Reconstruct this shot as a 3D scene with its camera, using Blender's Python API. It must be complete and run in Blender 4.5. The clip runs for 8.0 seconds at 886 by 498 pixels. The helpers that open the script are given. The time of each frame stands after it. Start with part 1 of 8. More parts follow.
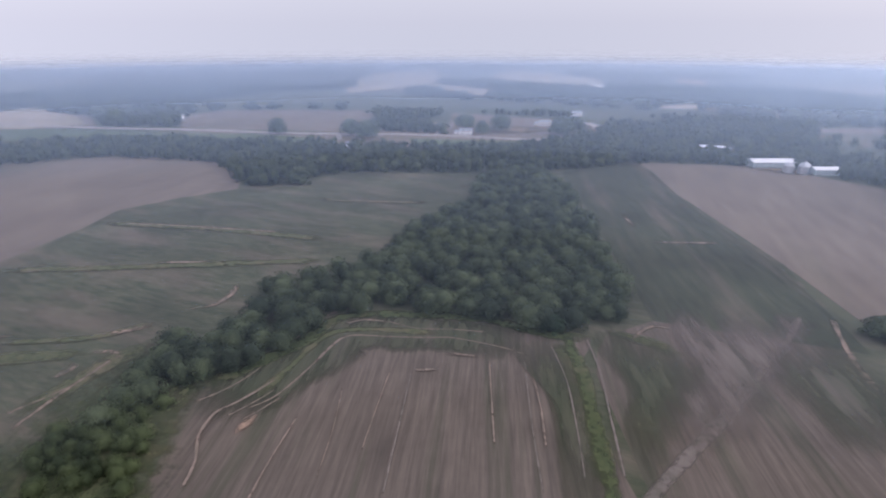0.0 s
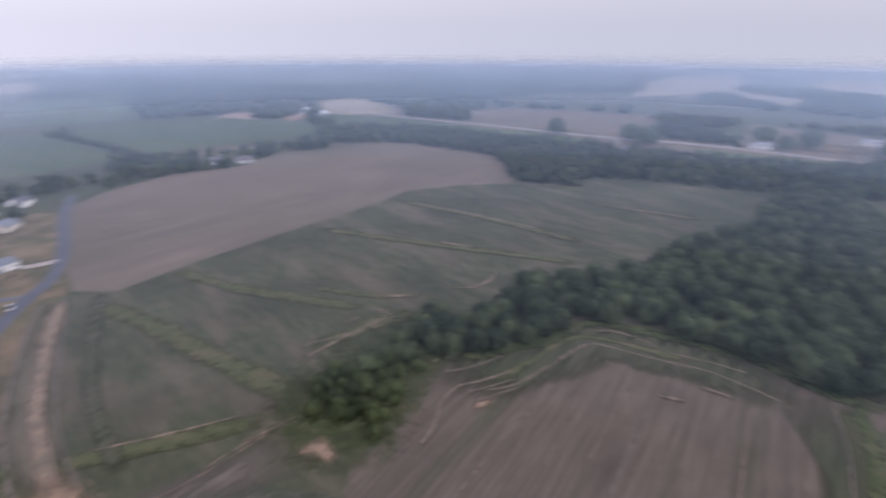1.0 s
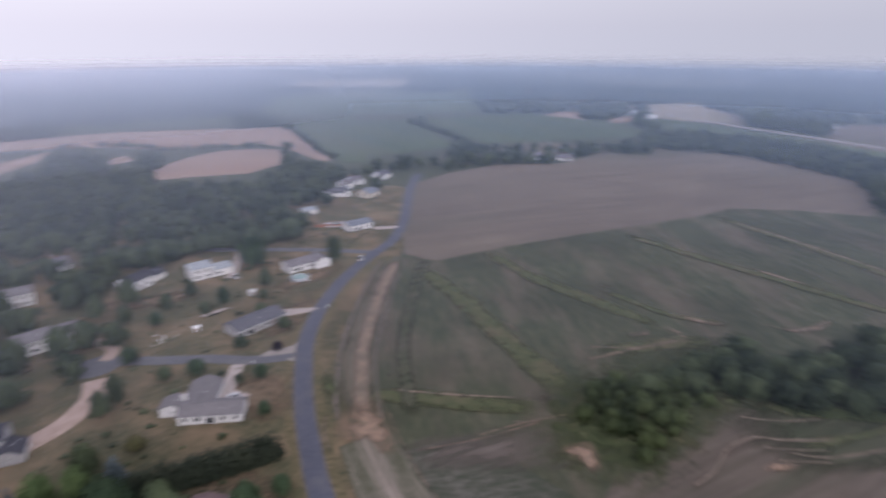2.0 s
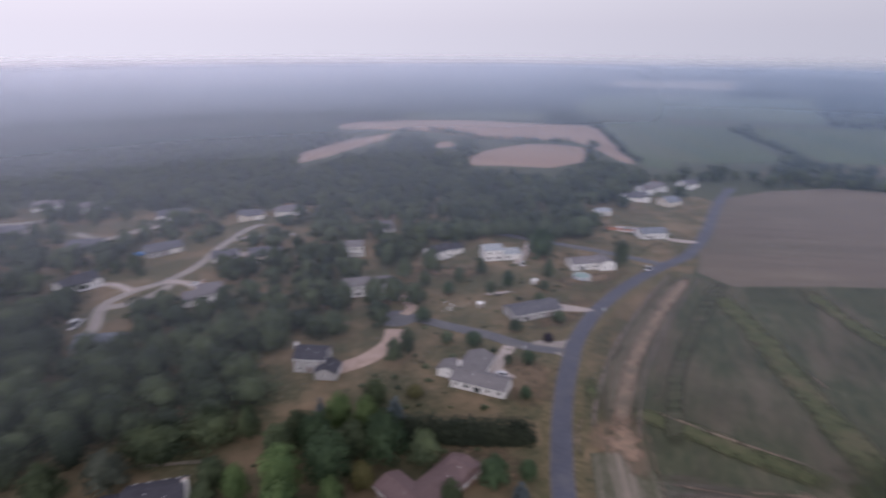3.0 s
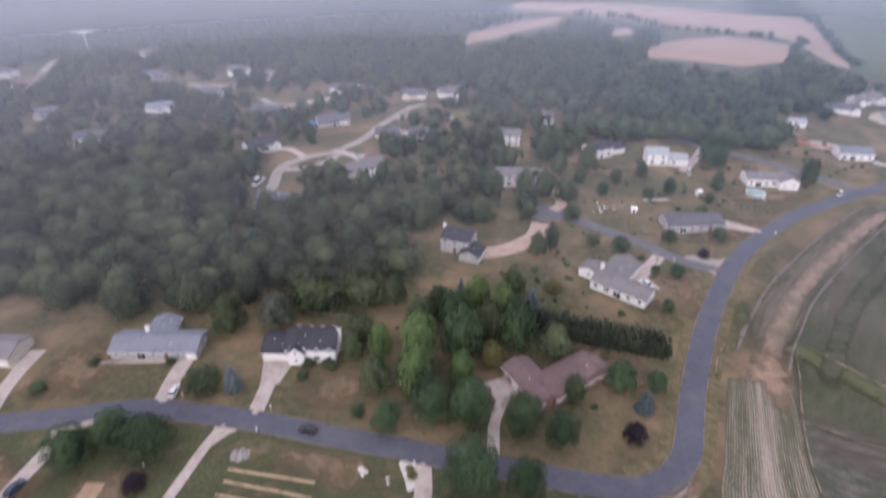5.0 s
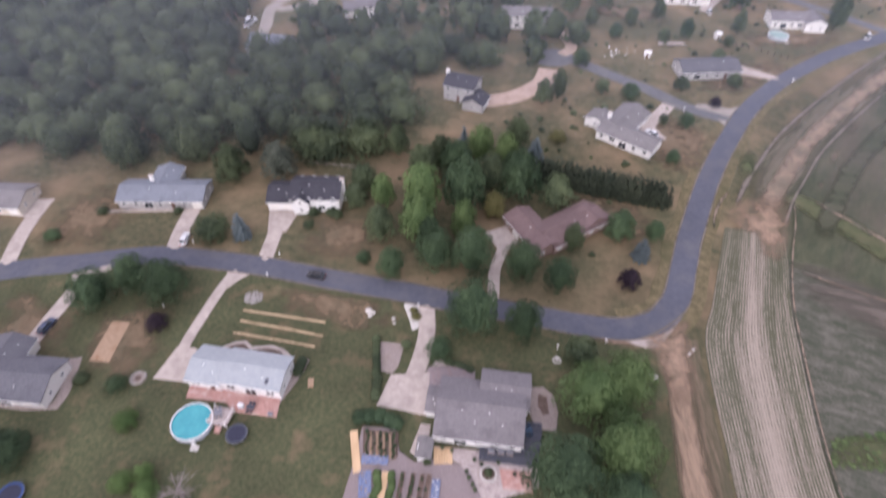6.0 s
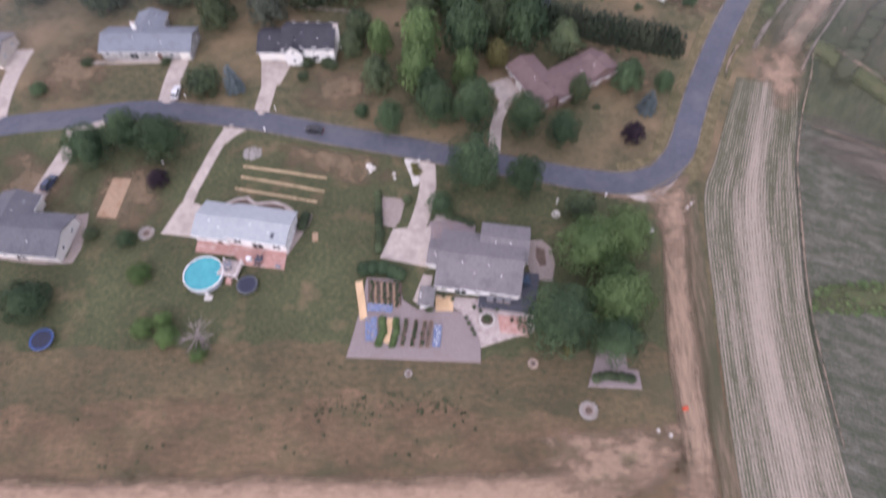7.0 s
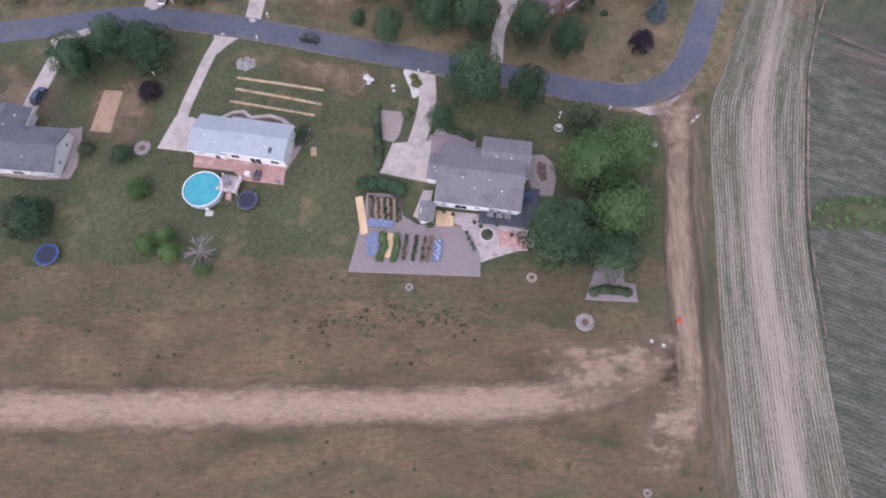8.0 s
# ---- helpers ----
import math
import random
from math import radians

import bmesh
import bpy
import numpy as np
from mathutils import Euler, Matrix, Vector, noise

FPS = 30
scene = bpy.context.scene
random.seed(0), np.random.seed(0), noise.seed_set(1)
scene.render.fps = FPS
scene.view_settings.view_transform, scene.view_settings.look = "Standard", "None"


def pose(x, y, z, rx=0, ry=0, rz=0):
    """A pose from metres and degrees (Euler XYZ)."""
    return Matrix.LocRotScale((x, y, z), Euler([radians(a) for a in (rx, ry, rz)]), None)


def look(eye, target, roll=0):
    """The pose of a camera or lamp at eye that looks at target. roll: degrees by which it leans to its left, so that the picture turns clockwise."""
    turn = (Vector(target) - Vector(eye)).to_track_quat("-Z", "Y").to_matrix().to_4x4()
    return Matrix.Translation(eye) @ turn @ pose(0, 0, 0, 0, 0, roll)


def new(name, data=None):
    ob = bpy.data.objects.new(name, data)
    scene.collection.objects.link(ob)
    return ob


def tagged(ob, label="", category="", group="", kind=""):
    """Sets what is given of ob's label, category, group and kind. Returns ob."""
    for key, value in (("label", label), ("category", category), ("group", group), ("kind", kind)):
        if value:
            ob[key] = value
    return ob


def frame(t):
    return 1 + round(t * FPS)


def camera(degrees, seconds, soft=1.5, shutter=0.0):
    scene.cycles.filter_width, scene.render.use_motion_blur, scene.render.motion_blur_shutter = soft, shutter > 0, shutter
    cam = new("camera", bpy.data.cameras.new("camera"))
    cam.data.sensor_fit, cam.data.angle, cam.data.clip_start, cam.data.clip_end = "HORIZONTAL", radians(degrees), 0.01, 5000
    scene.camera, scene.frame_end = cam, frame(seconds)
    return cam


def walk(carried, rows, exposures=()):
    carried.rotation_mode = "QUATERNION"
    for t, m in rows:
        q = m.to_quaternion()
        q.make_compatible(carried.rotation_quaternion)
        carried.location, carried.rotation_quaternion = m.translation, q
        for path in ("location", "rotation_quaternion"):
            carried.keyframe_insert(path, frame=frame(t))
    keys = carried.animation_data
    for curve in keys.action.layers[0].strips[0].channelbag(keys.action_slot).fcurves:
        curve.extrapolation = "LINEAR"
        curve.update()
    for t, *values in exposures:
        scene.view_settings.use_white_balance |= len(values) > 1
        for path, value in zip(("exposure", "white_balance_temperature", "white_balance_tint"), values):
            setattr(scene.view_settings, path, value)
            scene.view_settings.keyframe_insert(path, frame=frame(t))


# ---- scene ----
# the hovering camera: it turns to the left, then tilts down over the gardens
EYE = (0.0, 0.0, 105.0)
# seconds, heading (degrees left of north), tilt, lean
TURNS = [
    (0.0, -103.46, -20.0, -0.01), (0.033, -103.3, -20.0, -0.01), (0.1, -101.75, -20.0, 0.0), (0.2, -99.75, -20.0, 0.02), (0.5, -92.17, -19.97, 0.07), (1.0, -76.91, -19.87, 0.12), (1.5, -61.57, -19.82, 0.03),
    (2.0, -46.18, -19.73, -0.1), (2.2, -40.12, -19.72, 0.0), (3.3, -8.73, -19.74, 0.16), (3.5, -3.98, -19.69, 0.29),
    (4.0, -0.96, -19.78, 0.45), (4.2, -0.99, -20.54, 0.41), (5.3, -0.84, -35.15, 0.24), (5.5, -0.76, -38.02, 0.24),
    (6.0, -0.65, -45.15, 0.27), (6.5, -0.72, -52.23, 0.05), (7.0, -0.57, -59.29, -0.07), (7.5, -0.45, -66.21, -0.21), (7.6, -0.45, -67.0, -0.21), (7.7, -0.46, -67.42, -0.21),
    (8.0, -0.46, -67.59, -0.21),
]
cam = camera(74.37, 8.0, soft=2.0, shutter=0.7)
walk(cam, [(t, pose(*EYE, 90 + tilt, 0, heading) @ pose(0, 0, 0, 0, 0, lean)) for t, heading, tilt, lean in TURNS],
     exposures=[(0.0, -0.44, 5750, 15), (1.0, -0.52, 5750, 15), (2.0, -0.72, 5750, 15), (3.5, -0.96, 5800, 16), (4.2, -0.94, 5800, 16), (5.3, 0.0, 5900, 17), (5.5, 0.0, 5900, 17), (6.5, 0.08, 5850, 19), (7.4, 0.03, 5650, 18), (8.0, -0.01, 5420, 16)])

# ---- sky and sun: a thin smoky overcast at the end of the day ----
SUN_HEIGHT, SUN_SIDE = radians(28), radians(195)  # the sun stands behind the smoke in the south, the west is brightest
GLOW_SIDE = radians(-70)
world = bpy.data.worlds.new("sky")
scene.world = world
world.use_nodes = True
wn, wl = world.node_tree.nodes, world.node_tree.links
wn.clear()
w_out = wn.new("ShaderNodeOutputWorld")
sky = wn.new("ShaderNodeTexSky")
sky.sky_type, sky.sun_disc = "NISHITA", False
sky.sun_elevation, sky.sun_rotation = SUN_HEIGHT, SUN_SIDE
sky.air_density, sky.dust_density, sky.ozone_density = 1.0, 4.0, 1.0
clear_sky = wn.new("ShaderNodeBackground")
clear_sky.inputs["Strength"].default_value = 0.05
wl.new(sky.outputs[0], clear_sky.inputs[0])
# the smoky air is as bright below eye level, where the land is lost in it
aim, aim_split, aim_up, aim_join = wn.new("ShaderNodeTexCoord"), wn.new("ShaderNodeSeparateXYZ"), wn.new("ShaderNodeMath"), wn.new("ShaderNodeCombineXYZ")
aim_up.operation = "MAXIMUM"
aim_up.inputs[1].default_value = 0.02
wl.new(aim.outputs["Generated"], aim_split.inputs[0])
wl.new(aim_split.outputs["Z"], aim_up.inputs[0])
for axis, source in (("X", aim_split.outputs["X"]), ("Y", aim_split.outputs["Y"]), ("Z", aim_up.outputs[0])):
    wl.new(source, aim_join.inputs[axis])
wl.new(aim_join.outputs[0], sky.inputs["Vector"])
# the veil of cloud and smoke, brightest low over the land and warmer in the west
direction = wn.new("ShaderNodeTexCoord")
split = wn.new("ShaderNodeSeparateXYZ")
wl.new(direction.outputs["Generated"], split.inputs[0])
veil = wn.new("ShaderNodeValToRGB")
veil.color_ramp.elements[0].position, veil.color_ramp.elements[0].color = 0.0, (0.90, 0.875, 0.925, 1)
veil.color_ramp.elements[1].position, veil.color_ramp.elements[1].color = 1.0, (0.78, 0.76, 0.80, 1)
mid = veil.color_ramp.elements.new(0.08)
mid.color = (0.94, 0.885, 0.925, 1)
mid = veil.color_ramp.elements.new(0.25)
mid.color = (0.86, 0.80, 0.83, 1)
wl.new(split.outputs["Z"], veil.inputs[0])
toward = wn.new("ShaderNodeVectorMath")
toward.operation = "DOT_PRODUCT"
toward.inputs[1].default_value = (math.sin(GLOW_SIDE), math.cos(GLOW_SIDE), 0.0)
wl.new(direction.outputs["Generated"], toward.inputs[0])
warm = wn.new("ShaderNodeMapRange")
warm.inputs["From Min"].default_value, warm.inputs["From Max"].default_value = -1.0, 1.0
warm.inputs["To Min"].default_value, warm.inputs["To Max"].default_value = 0.0, 1.0
wl.new(toward.outputs["Value"], warm.inputs[0])
glow = wn.new("ShaderNodeMixRGB")
glow.blend_type = "MULTIPLY"
glow.inputs[2].default_value = (2.12, 1.97, 1.90, 1)
wl.new(warm.outputs[0], glow.inputs[0])
wl.new(veil.outputs[0], glow.inputs[1])
cloud = wn.new("ShaderNodeBackground")
cloud.inputs["Strength"].default_value = 0.92
wl.new(glow.outputs[0], cloud.inputs[0])
both = wn.new("ShaderNodeAddShader")
wl.new(clear_sky.outputs[0], both.inputs[0])
wl.new(cloud.outputs[0], both.inputs[1])
wl.new(both.outputs[0], w_out.inputs[0])

sun = new("sun", bpy.data.lights.new("sun", "SUN"))
sun.data.energy, sun.data.angle, sun.data.color = 1.6, radians(60), (1.0, 0.93, 0.87)
sun.matrix_world = look((0, 0, 0), (-math.sin(SUN_SIDE) * math.cos(SUN_HEIGHT), -math.cos(SUN_SIDE) * math.cos(SUN_HEIGHT), -math.sin(SUN_HEIGHT)))

# ---- materials ----
def nodes_of(name):
    m = bpy.data.materials.new(name)
    m.use_nodes = True
    n, l = m.node_tree.nodes, m.node_tree.links
    return m, n, l, n["Principled BSDF"]


def surface(name, dark, light, scale=1.0, third=None, third_scale=0.1, third_at=(0.5, 0.65), stretch=(1, 1, 1), turn=0.0,
            rough=0.9, bump=0.0, bump_scale=None, metal=0.0, gloss=0.3, vary=0.0, spread=(0.35, 0.65), island=0.0, uv="", soft=0.0, fray=1.9, broad=0.0):
    """A surface with grain between two colours, patches of a third at a larger scale, and fine relief."""
    m, n, l, bsdf = nodes_of(name)
    place = n.new("ShaderNodeTexCoord")
    lie = n.new("ShaderNodeMapping")
    lie.vector_type = "TEXTURE"
    lie.inputs["Scale"].default_value, lie.inputs["Rotation"].default_value = tuple(1 / k for k in stretch), (0, 0, radians(turn))
    l.new(place.outputs["UV" if uv else "Object"], lie.inputs[0])
    grain = n.new("ShaderNodeTexNoise")
    grain.inputs["Scale"].default_value, grain.inputs["Detail"].default_value, grain.inputs["Roughness"].default_value = scale, 8, 0.68
    l.new(lie.outputs[0], grain.inputs["Vector"])
    ramp = n.new("ShaderNodeValToRGB")
    ramp.color_ramp.elements[0].position, ramp.color_ramp.elements[0].color = spread[0], (*dark, 1)
    ramp.color_ramp.elements[1].position, ramp.color_ramp.elements[1].color = spread[1], (*light, 1)
    l.new(grain.outputs[0], ramp.inputs[0])
    colour = ramp.outputs[0]
    if third:
        patch = n.new("ShaderNodeTexNoise")
        patch.inputs["Scale"].default_value, patch.inputs["Detail"].default_value, patch.inputs["Roughness"].default_value = third_scale, 7, 0.6
        l.new(lie.outputs[0], patch.inputs["Vector"])
        step = n.new("ShaderNodeMapRange")
        step.inputs["From Min"].default_value, step.inputs["From Max"].default_value = third_at
        l.new(patch.outputs[0], step.inputs[0])
        mix = n.new("ShaderNodeMixRGB")
        mix.inputs[2].default_value = (*third, 1)
        l.new(step.outputs[0], mix.inputs[0])
        l.new(colour, mix.inputs[1])
        colour = mix.outputs[0]
    if broad:  # slow swings of tone over the whole surface
        swing, swing_by, toned = n.new("ShaderNodeTexNoise"), n.new("ShaderNodeMapRange"), n.new("ShaderNodeHueSaturation")
        swing.inputs["Scale"].default_value, swing.inputs["Detail"].default_value, swing.inputs["Roughness"].default_value = third_scale * 0.4, 5, 0.65
        swing_by.inputs["From Min"].default_value, swing_by.inputs["From Max"].default_value = 0.3, 0.7
        swing_by.inputs["To Min"].default_value, swing_by.inputs["To Max"].default_value = 1 - broad, 1 + broad
        l.new(place.outputs["Object"], swing.inputs["Vector"])
        l.new(swing.outputs[0], swing_by.inputs[0])
        l.new(swing_by.outputs[0], toned.inputs["Value"])
        l.new(colour, toned.inputs["Color"])
        colour = toned.outputs[0]
    if vary or island:
        hsv = n.new("ShaderNodeHueSaturation")
        source = n.new("ShaderNodeNewGeometry").outputs["Random Per Island"] if island else n.new("ShaderNodeObjectInfo").outputs["Random"]
        span = n.new("ShaderNodeMapRange")
        span.inputs["To Min"].default_value, span.inputs["To Max"].default_value = 1 - (vary or island), 1 + (vary or island)
        l.new(source, span.inputs[0])
        l.new(span.outputs[0], hsv.inputs["Value"])
        l.new(colour, hsv.inputs["Color"])
        colour = hsv.outputs[0]
    l.new(colour, bsdf.inputs["Base Color"])
    bsdf.inputs["Roughness"].default_value, bsdf.inputs["Metallic"].default_value = rough, metal
    bsdf.inputs["Specular IOR Level"].default_value = gloss
    if soft:  # the cover thins out raggedly towards its margin
        share, ragged_edge = n.new("ShaderNodeAttribute"), n.new("ShaderNodeTexNoise")
        share.attribute_name = "cover"
        ragged_edge.inputs["Scale"].default_value, ragged_edge.inputs["Detail"].default_value, ragged_edge.inputs["Roughness"].default_value = soft, 6, 0.65
        l.new(lie.outputs[0], ragged_edge.inputs["Vector"])
        total = n.new("ShaderNodeMath")
        total.operation = "MULTIPLY_ADD"
        total.inputs[1].default_value = fray
        l.new(ragged_edge.outputs[0], total.inputs[0])
        l.new(share.outputs["Fac"], total.inputs[2])
        open_up = n.new("ShaderNodeMapRange")
        open_up.inputs["From Min"].default_value, open_up.inputs["From Max"].default_value = 0.2 + fray / 2, 0.9 + fray / 2
        l.new(total.outputs[0], open_up.inputs[0])
        whole = n.new("ShaderNodeMath")
        whole.operation = "MULTIPLY"
        within = n.new("ShaderNodeMapRange")
        within.inputs["From Max"].default_value = 0.35
        l.new(share.outputs["Fac"], within.inputs[0])
        l.new(open_up.outputs[0], whole.inputs[0])
        l.new(within.outputs[0], whole.inputs[1])
        l.new(whole.outputs[0], bsdf.inputs["Alpha"])
    if bump:
        fine = n.new("ShaderNodeTexNoise")
        fine.inputs["Scale"].default_value, fine.inputs["Detail"].default_value = bump_scale or scale * 3, 5
        l.new(lie.outputs[0], fine.inputs["Vector"])
        relief = n.new("ShaderNodeBump")
        relief.inputs["Strength"].default_value, relief.inputs["Distance"].default_value = 1.0, bump
        l.new(fine.outputs[0], relief.inputs["Height"])
        l.new(relief.outputs[0], bsdf.inputs["Normal"])
    return m


LAWN = surface("dry_lawn", (0.056, 0.062, 0.032), (0.128, 0.110, 0.062), 0.5, (0.205, 0.148, 0.090), 0.05, (0.44, 0.66), bump=0.08, bump_scale=2.2, broad=0.22)
LAWN_GREEN = surface("garden_lawn", (0.040, 0.054, 0.024), (0.104, 0.100, 0.052), 1.1, (0.165, 0.122, 0.074), 0.16, (0.54, 0.74), bump=0.10, bump_scale=3.0, spread=(0.32, 0.68), broad=0.25)
MEADOW = surface("dry_meadow", (0.066, 0.060, 0.033), (0.205, 0.128, 0.081), 1.5, (0.064, 0.067, 0.034), 0.2, (0.46, 0.72), stretch=(0.4, 1, 1), bump=0.16, bump_scale=3.2, spread=(0.24, 0.74), broad=0.3)
HALF_DRY = surface("half_dry_lawn", (0.052, 0.056, 0.028), (0.160, 0.114, 0.068), 1.3, (0.074, 0.072, 0.040), 0.14, (0.48, 0.68), stretch=(0.55, 1, 1), bump=0.12, bump_scale=3.0, spread=(0.28, 0.70), broad=0.25)
PALE_TRACK = surface("pale_wheel_track", (0.15, 0.128, 0.108), (0.20, 0.17, 0.145), 0.5, (0.12, 0.108, 0.086), 0.2, (0.5, 0.65), soft=0.35, fray=1.2)
PALE_LINE = surface("pale_bare_line", (0.165, 0.132, 0.104), (0.26, 0.20, 0.157), 0.6, (0.13, 0.112, 0.086), 0.15, (0.5, 0.66), soft=0.3, fray=1.5)
PALE_FIELD = surface("pale_far_field", (0.27, 0.23, 0.17), (0.34, 0.28, 0.21), 0.01, (0.2, 0.18, 0.12), 0.004, (0.5, 0.65))
FARMLAND = surface("farmland", (0.052, 0.064, 0.040), (0.085, 0.090, 0.054), 0.012, (0.15, 0.125, 0.09), 0.0022, (0.56, 0.6), bump=0.1, bump_scale=0.6)
GREEN_GRASS = surface("green_grass", (0.062, 0.074, 0.034), (0.104, 0.108, 0.054), 0.3, (0.125, 0.112, 0.066), 0.06, (0.5, 0.66), bump=0.08, bump_scale=2.0, soft=0.25, fray=1.2)
TIP_GRASS = surface("rough_green_grass", (0.044, 0.060, 0.025), (0.078, 0.092, 0.038), 0.4, (0.10, 0.098, 0.052), 0.1, (0.52, 0.68), bump=0.1, bump_scale=1.6, soft=0.2)
BEAN_PATCH = surface("bean_growth", (0.044, 0.054, 0.030), (0.080, 0.080, 0.050), 0.3, (0.11, 0.098, 0.076), 0.08, (0.52, 0.7), stretch=(0.12, 1, 1), turn=-18, bump=0.12, bump_scale=1.0, soft=0.3, fray=1.0)
DRY_STRIP = surface("dry_row_strip", (0.084, 0.082, 0.054), (0.165, 0.138, 0.104), 0.7, (0.078, 0.082, 0.050), 0.1, (0.50, 0.7), stretch=(0.12, 1, 1), turn=46, bump=0.1, bump_scale=1.0, soft=0.3, fray=1.0, broad=0.2)
DRY_PATCH = surface("dry_field_patch", (0.115, 0.098, 0.082), (0.165, 0.138, 0.115), 0.3, (0.085, 0.085, 0.062), 0.06, (0.52, 0.7), stretch=(0.15, 1, 1), turn=-18, bump=0.1, bump_scale=1.0, soft=0.14)
STRAW_PATCH = surface("dry_straw_patch", (0.135, 0.100, 0.062), (0.215, 0.155, 0.100), 0.5, (0.10, 0.088, 0.055), 0.12, (0.5, 0.68), bump=0.06, bump_scale=2.4, soft=0.22)
SOY = surface("bean_field", (0.043, 0.054, 0.031), (0.088, 0.090, 0.055), 0.35, (0.138, 0.114, 0.086), 0.05, (0.47, 0.74), stretch=(0.3, 1.0, 1), turn=52, bump=0.15, bump_scale=1.2, broad=0.28)
SOY_DARK = surface("bean_field_dense", (0.032, 0.041, 0.024), (0.060, 0.064, 0.038), 0.25, (0.115, 0.096, 0.072), 0.05, (0.50, 0.72), stretch=(0.12, 1.0, 1), turn=-18, bump=0.15, bump_scale=1.2, broad=0.28)
STUBBLE = surface("stubble_field", (0.086, 0.072, 0.058), (0.150, 0.122, 0.097), 0.55, (0.062, 0.066, 0.042), 0.09, (0.50, 0.68), stretch=(0.05, 1, 1), turn=-18, bump=0.12, bump_scale=0.9, broad=0.16)
TAN_FIELD = surface("ripe_field", (0.140, 0.115, 0.092), (0.185, 0.152, 0.120), 0.1, (0.112, 0.108, 0.076), 0.012, (0.5, 0.72), stretch=(0.15, 1, 1), turn=-28, bump=0.12, bump_scale=0.9, broad=0.2)
RED_FIELD = surface("bare_field", (0.29, 0.20, 0.155), (0.34, 0.245, 0.19), 0.02, (0.24, 0.18, 0.14), 0.006, (0.5, 0.7), stretch=(1, 0.3, 1), turn=60, bump=0.08, bump_scale=0.8, broad=0.1)
FAR_GREEN = surface("far_crop", (0.058, 0.085, 0.042), (0.085, 0.108, 0.052), 0.02, (0.11, 0.12, 0.07), 0.006, (0.5, 0.7), stretch=(1, 0.2, 1), turn=-20, broad=0.2)
TRACK_THIN = surface("thin_worn_verge", (0.085, 0.074, 0.044), (0.19, 0.14, 0.10), 1.2, (0.075, 0.072, 0.042), 0.25, (0.45, 0.62), stretch=(0.15, 1, 1), turn=86, bump=0.06, bump_scale=3)
SOIL_STREAK = surface("eroded_soil", (0.16, 0.125, 0.093), (0.28, 0.212, 0.160), 0.6, (0.095, 0.09, 0.065), 0.2, (0.48, 0.64), bump=0.05, bump_scale=2, soft=0.45, fray=2.4)
SOFT_DIRT = surface("dirt_track_bare", (0.265, 0.185, 0.130), (0.385, 0.270, 0.195), 1.6, (0.215, 0.160, 0.105), 0.5, (0.56, 0.74), stretch=(0.45, 1, 1), bump=0.06, bump_scale=3, soft=0.9, fray=0.9, spread=(0.3, 0.66))
SOFT_BARE = surface("bare_trodden_dirt", (0.20, 0.145, 0.102), (0.36, 0.25, 0.18), 0.8, (0.15, 0.118, 0.076), 0.25, (0.52, 0.68), bump=0.06, bump_scale=3, soft=0.3, fray=1.2)
PATCHY_BARE = surface("patchy_bare_dirt", (0.22, 0.155, 0.108), (0.35, 0.245, 0.175), 1.2, (0.14, 0.112, 0.070), 0.35, (0.50, 0.66), stretch=(0.5, 1, 1), bump=0.06, bump_scale=3, soft=0.55, fray=2.2)
TRACK_NORTH = surface("dirt_track_rutted", (0.200, 0.148, 0.105), (0.37, 0.26, 0.185), 1.1, (0.17, 0.13, 0.085), 0.3, (0.54, 0.72), stretch=(0.2, 1, 1), turn=84, bump=0.06, bump_scale=3, soft=0.9, fray=1.5, spread=(0.3, 0.70))
TRACK_NORTH_SIDE = surface("dirt_track_side", (0.098, 0.082, 0.050), (0.22, 0.158, 0.112), 1.1, (0.092, 0.080, 0.048), 0.25, (0.45, 0.62), stretch=(0.12, 1, 1), turn=84, bump=0.06, bump_scale=3, soft=0.4, fray=1.4)
PALE_STRIP = surface("pale_worn_strip", (0.19, 0.145, 0.108), (0.30, 0.225, 0.168), 0.5, (0.13, 0.112, 0.08), 0.15, (0.5, 0.68), bump=0.05, bump_scale=2, soft=0.3, fray=1.3)
SOFT_MARGIN = surface("dirt_track_margin", (0.155, 0.114, 0.077), (0.25, 0.178, 0.124), 0.9, (0.135, 0.104, 0.066), 0.25, (0.45, 0.62), stretch=(0.5, 1, 1), bump=0.06, bump_scale=3, soft=0.4, fray=1.4)
ASPHALT = surface("asphalt", (0.080, 0.085, 0.112), (0.102, 0.105, 0.132), 0.7, (0.122, 0.12, 0.135), 0.12, (0.5, 0.7), rough=0.75, bump=0.01, bump_scale=30, broad=0.1)
WORN_ASPHALT = surface("worn_asphalt", (0.105, 0.105, 0.118), (0.145, 0.142, 0.150), 0.7, (0.175, 0.165, 0.16), 0.12, (0.5, 0.7), rough=0.8, bump=0.01, bump_scale=30)
CONCRETE = surface("concrete", (0.37, 0.315, 0.285), (0.48, 0.415, 0.375), 0.6, (0.32, 0.27, 0.245), 0.2, (0.55, 0.7), bump=0.01, bump_scale=12, broad=0.12)
SANDY = surface("sandy_drive", (0.36, 0.265, 0.215), (0.47, 0.36, 0.30), 0.6, (0.30, 0.225, 0.18), 0.2, (0.55, 0.7), bump=0.02, bump_scale=10)
GRAVEL = surface("gravel", (0.22, 0.18, 0.165), (0.36, 0.30, 0.28), 3.0, (0.27, 0.22, 0.19), 0.4, (0.5, 0.7), bump=0.03, bump_scale=14)


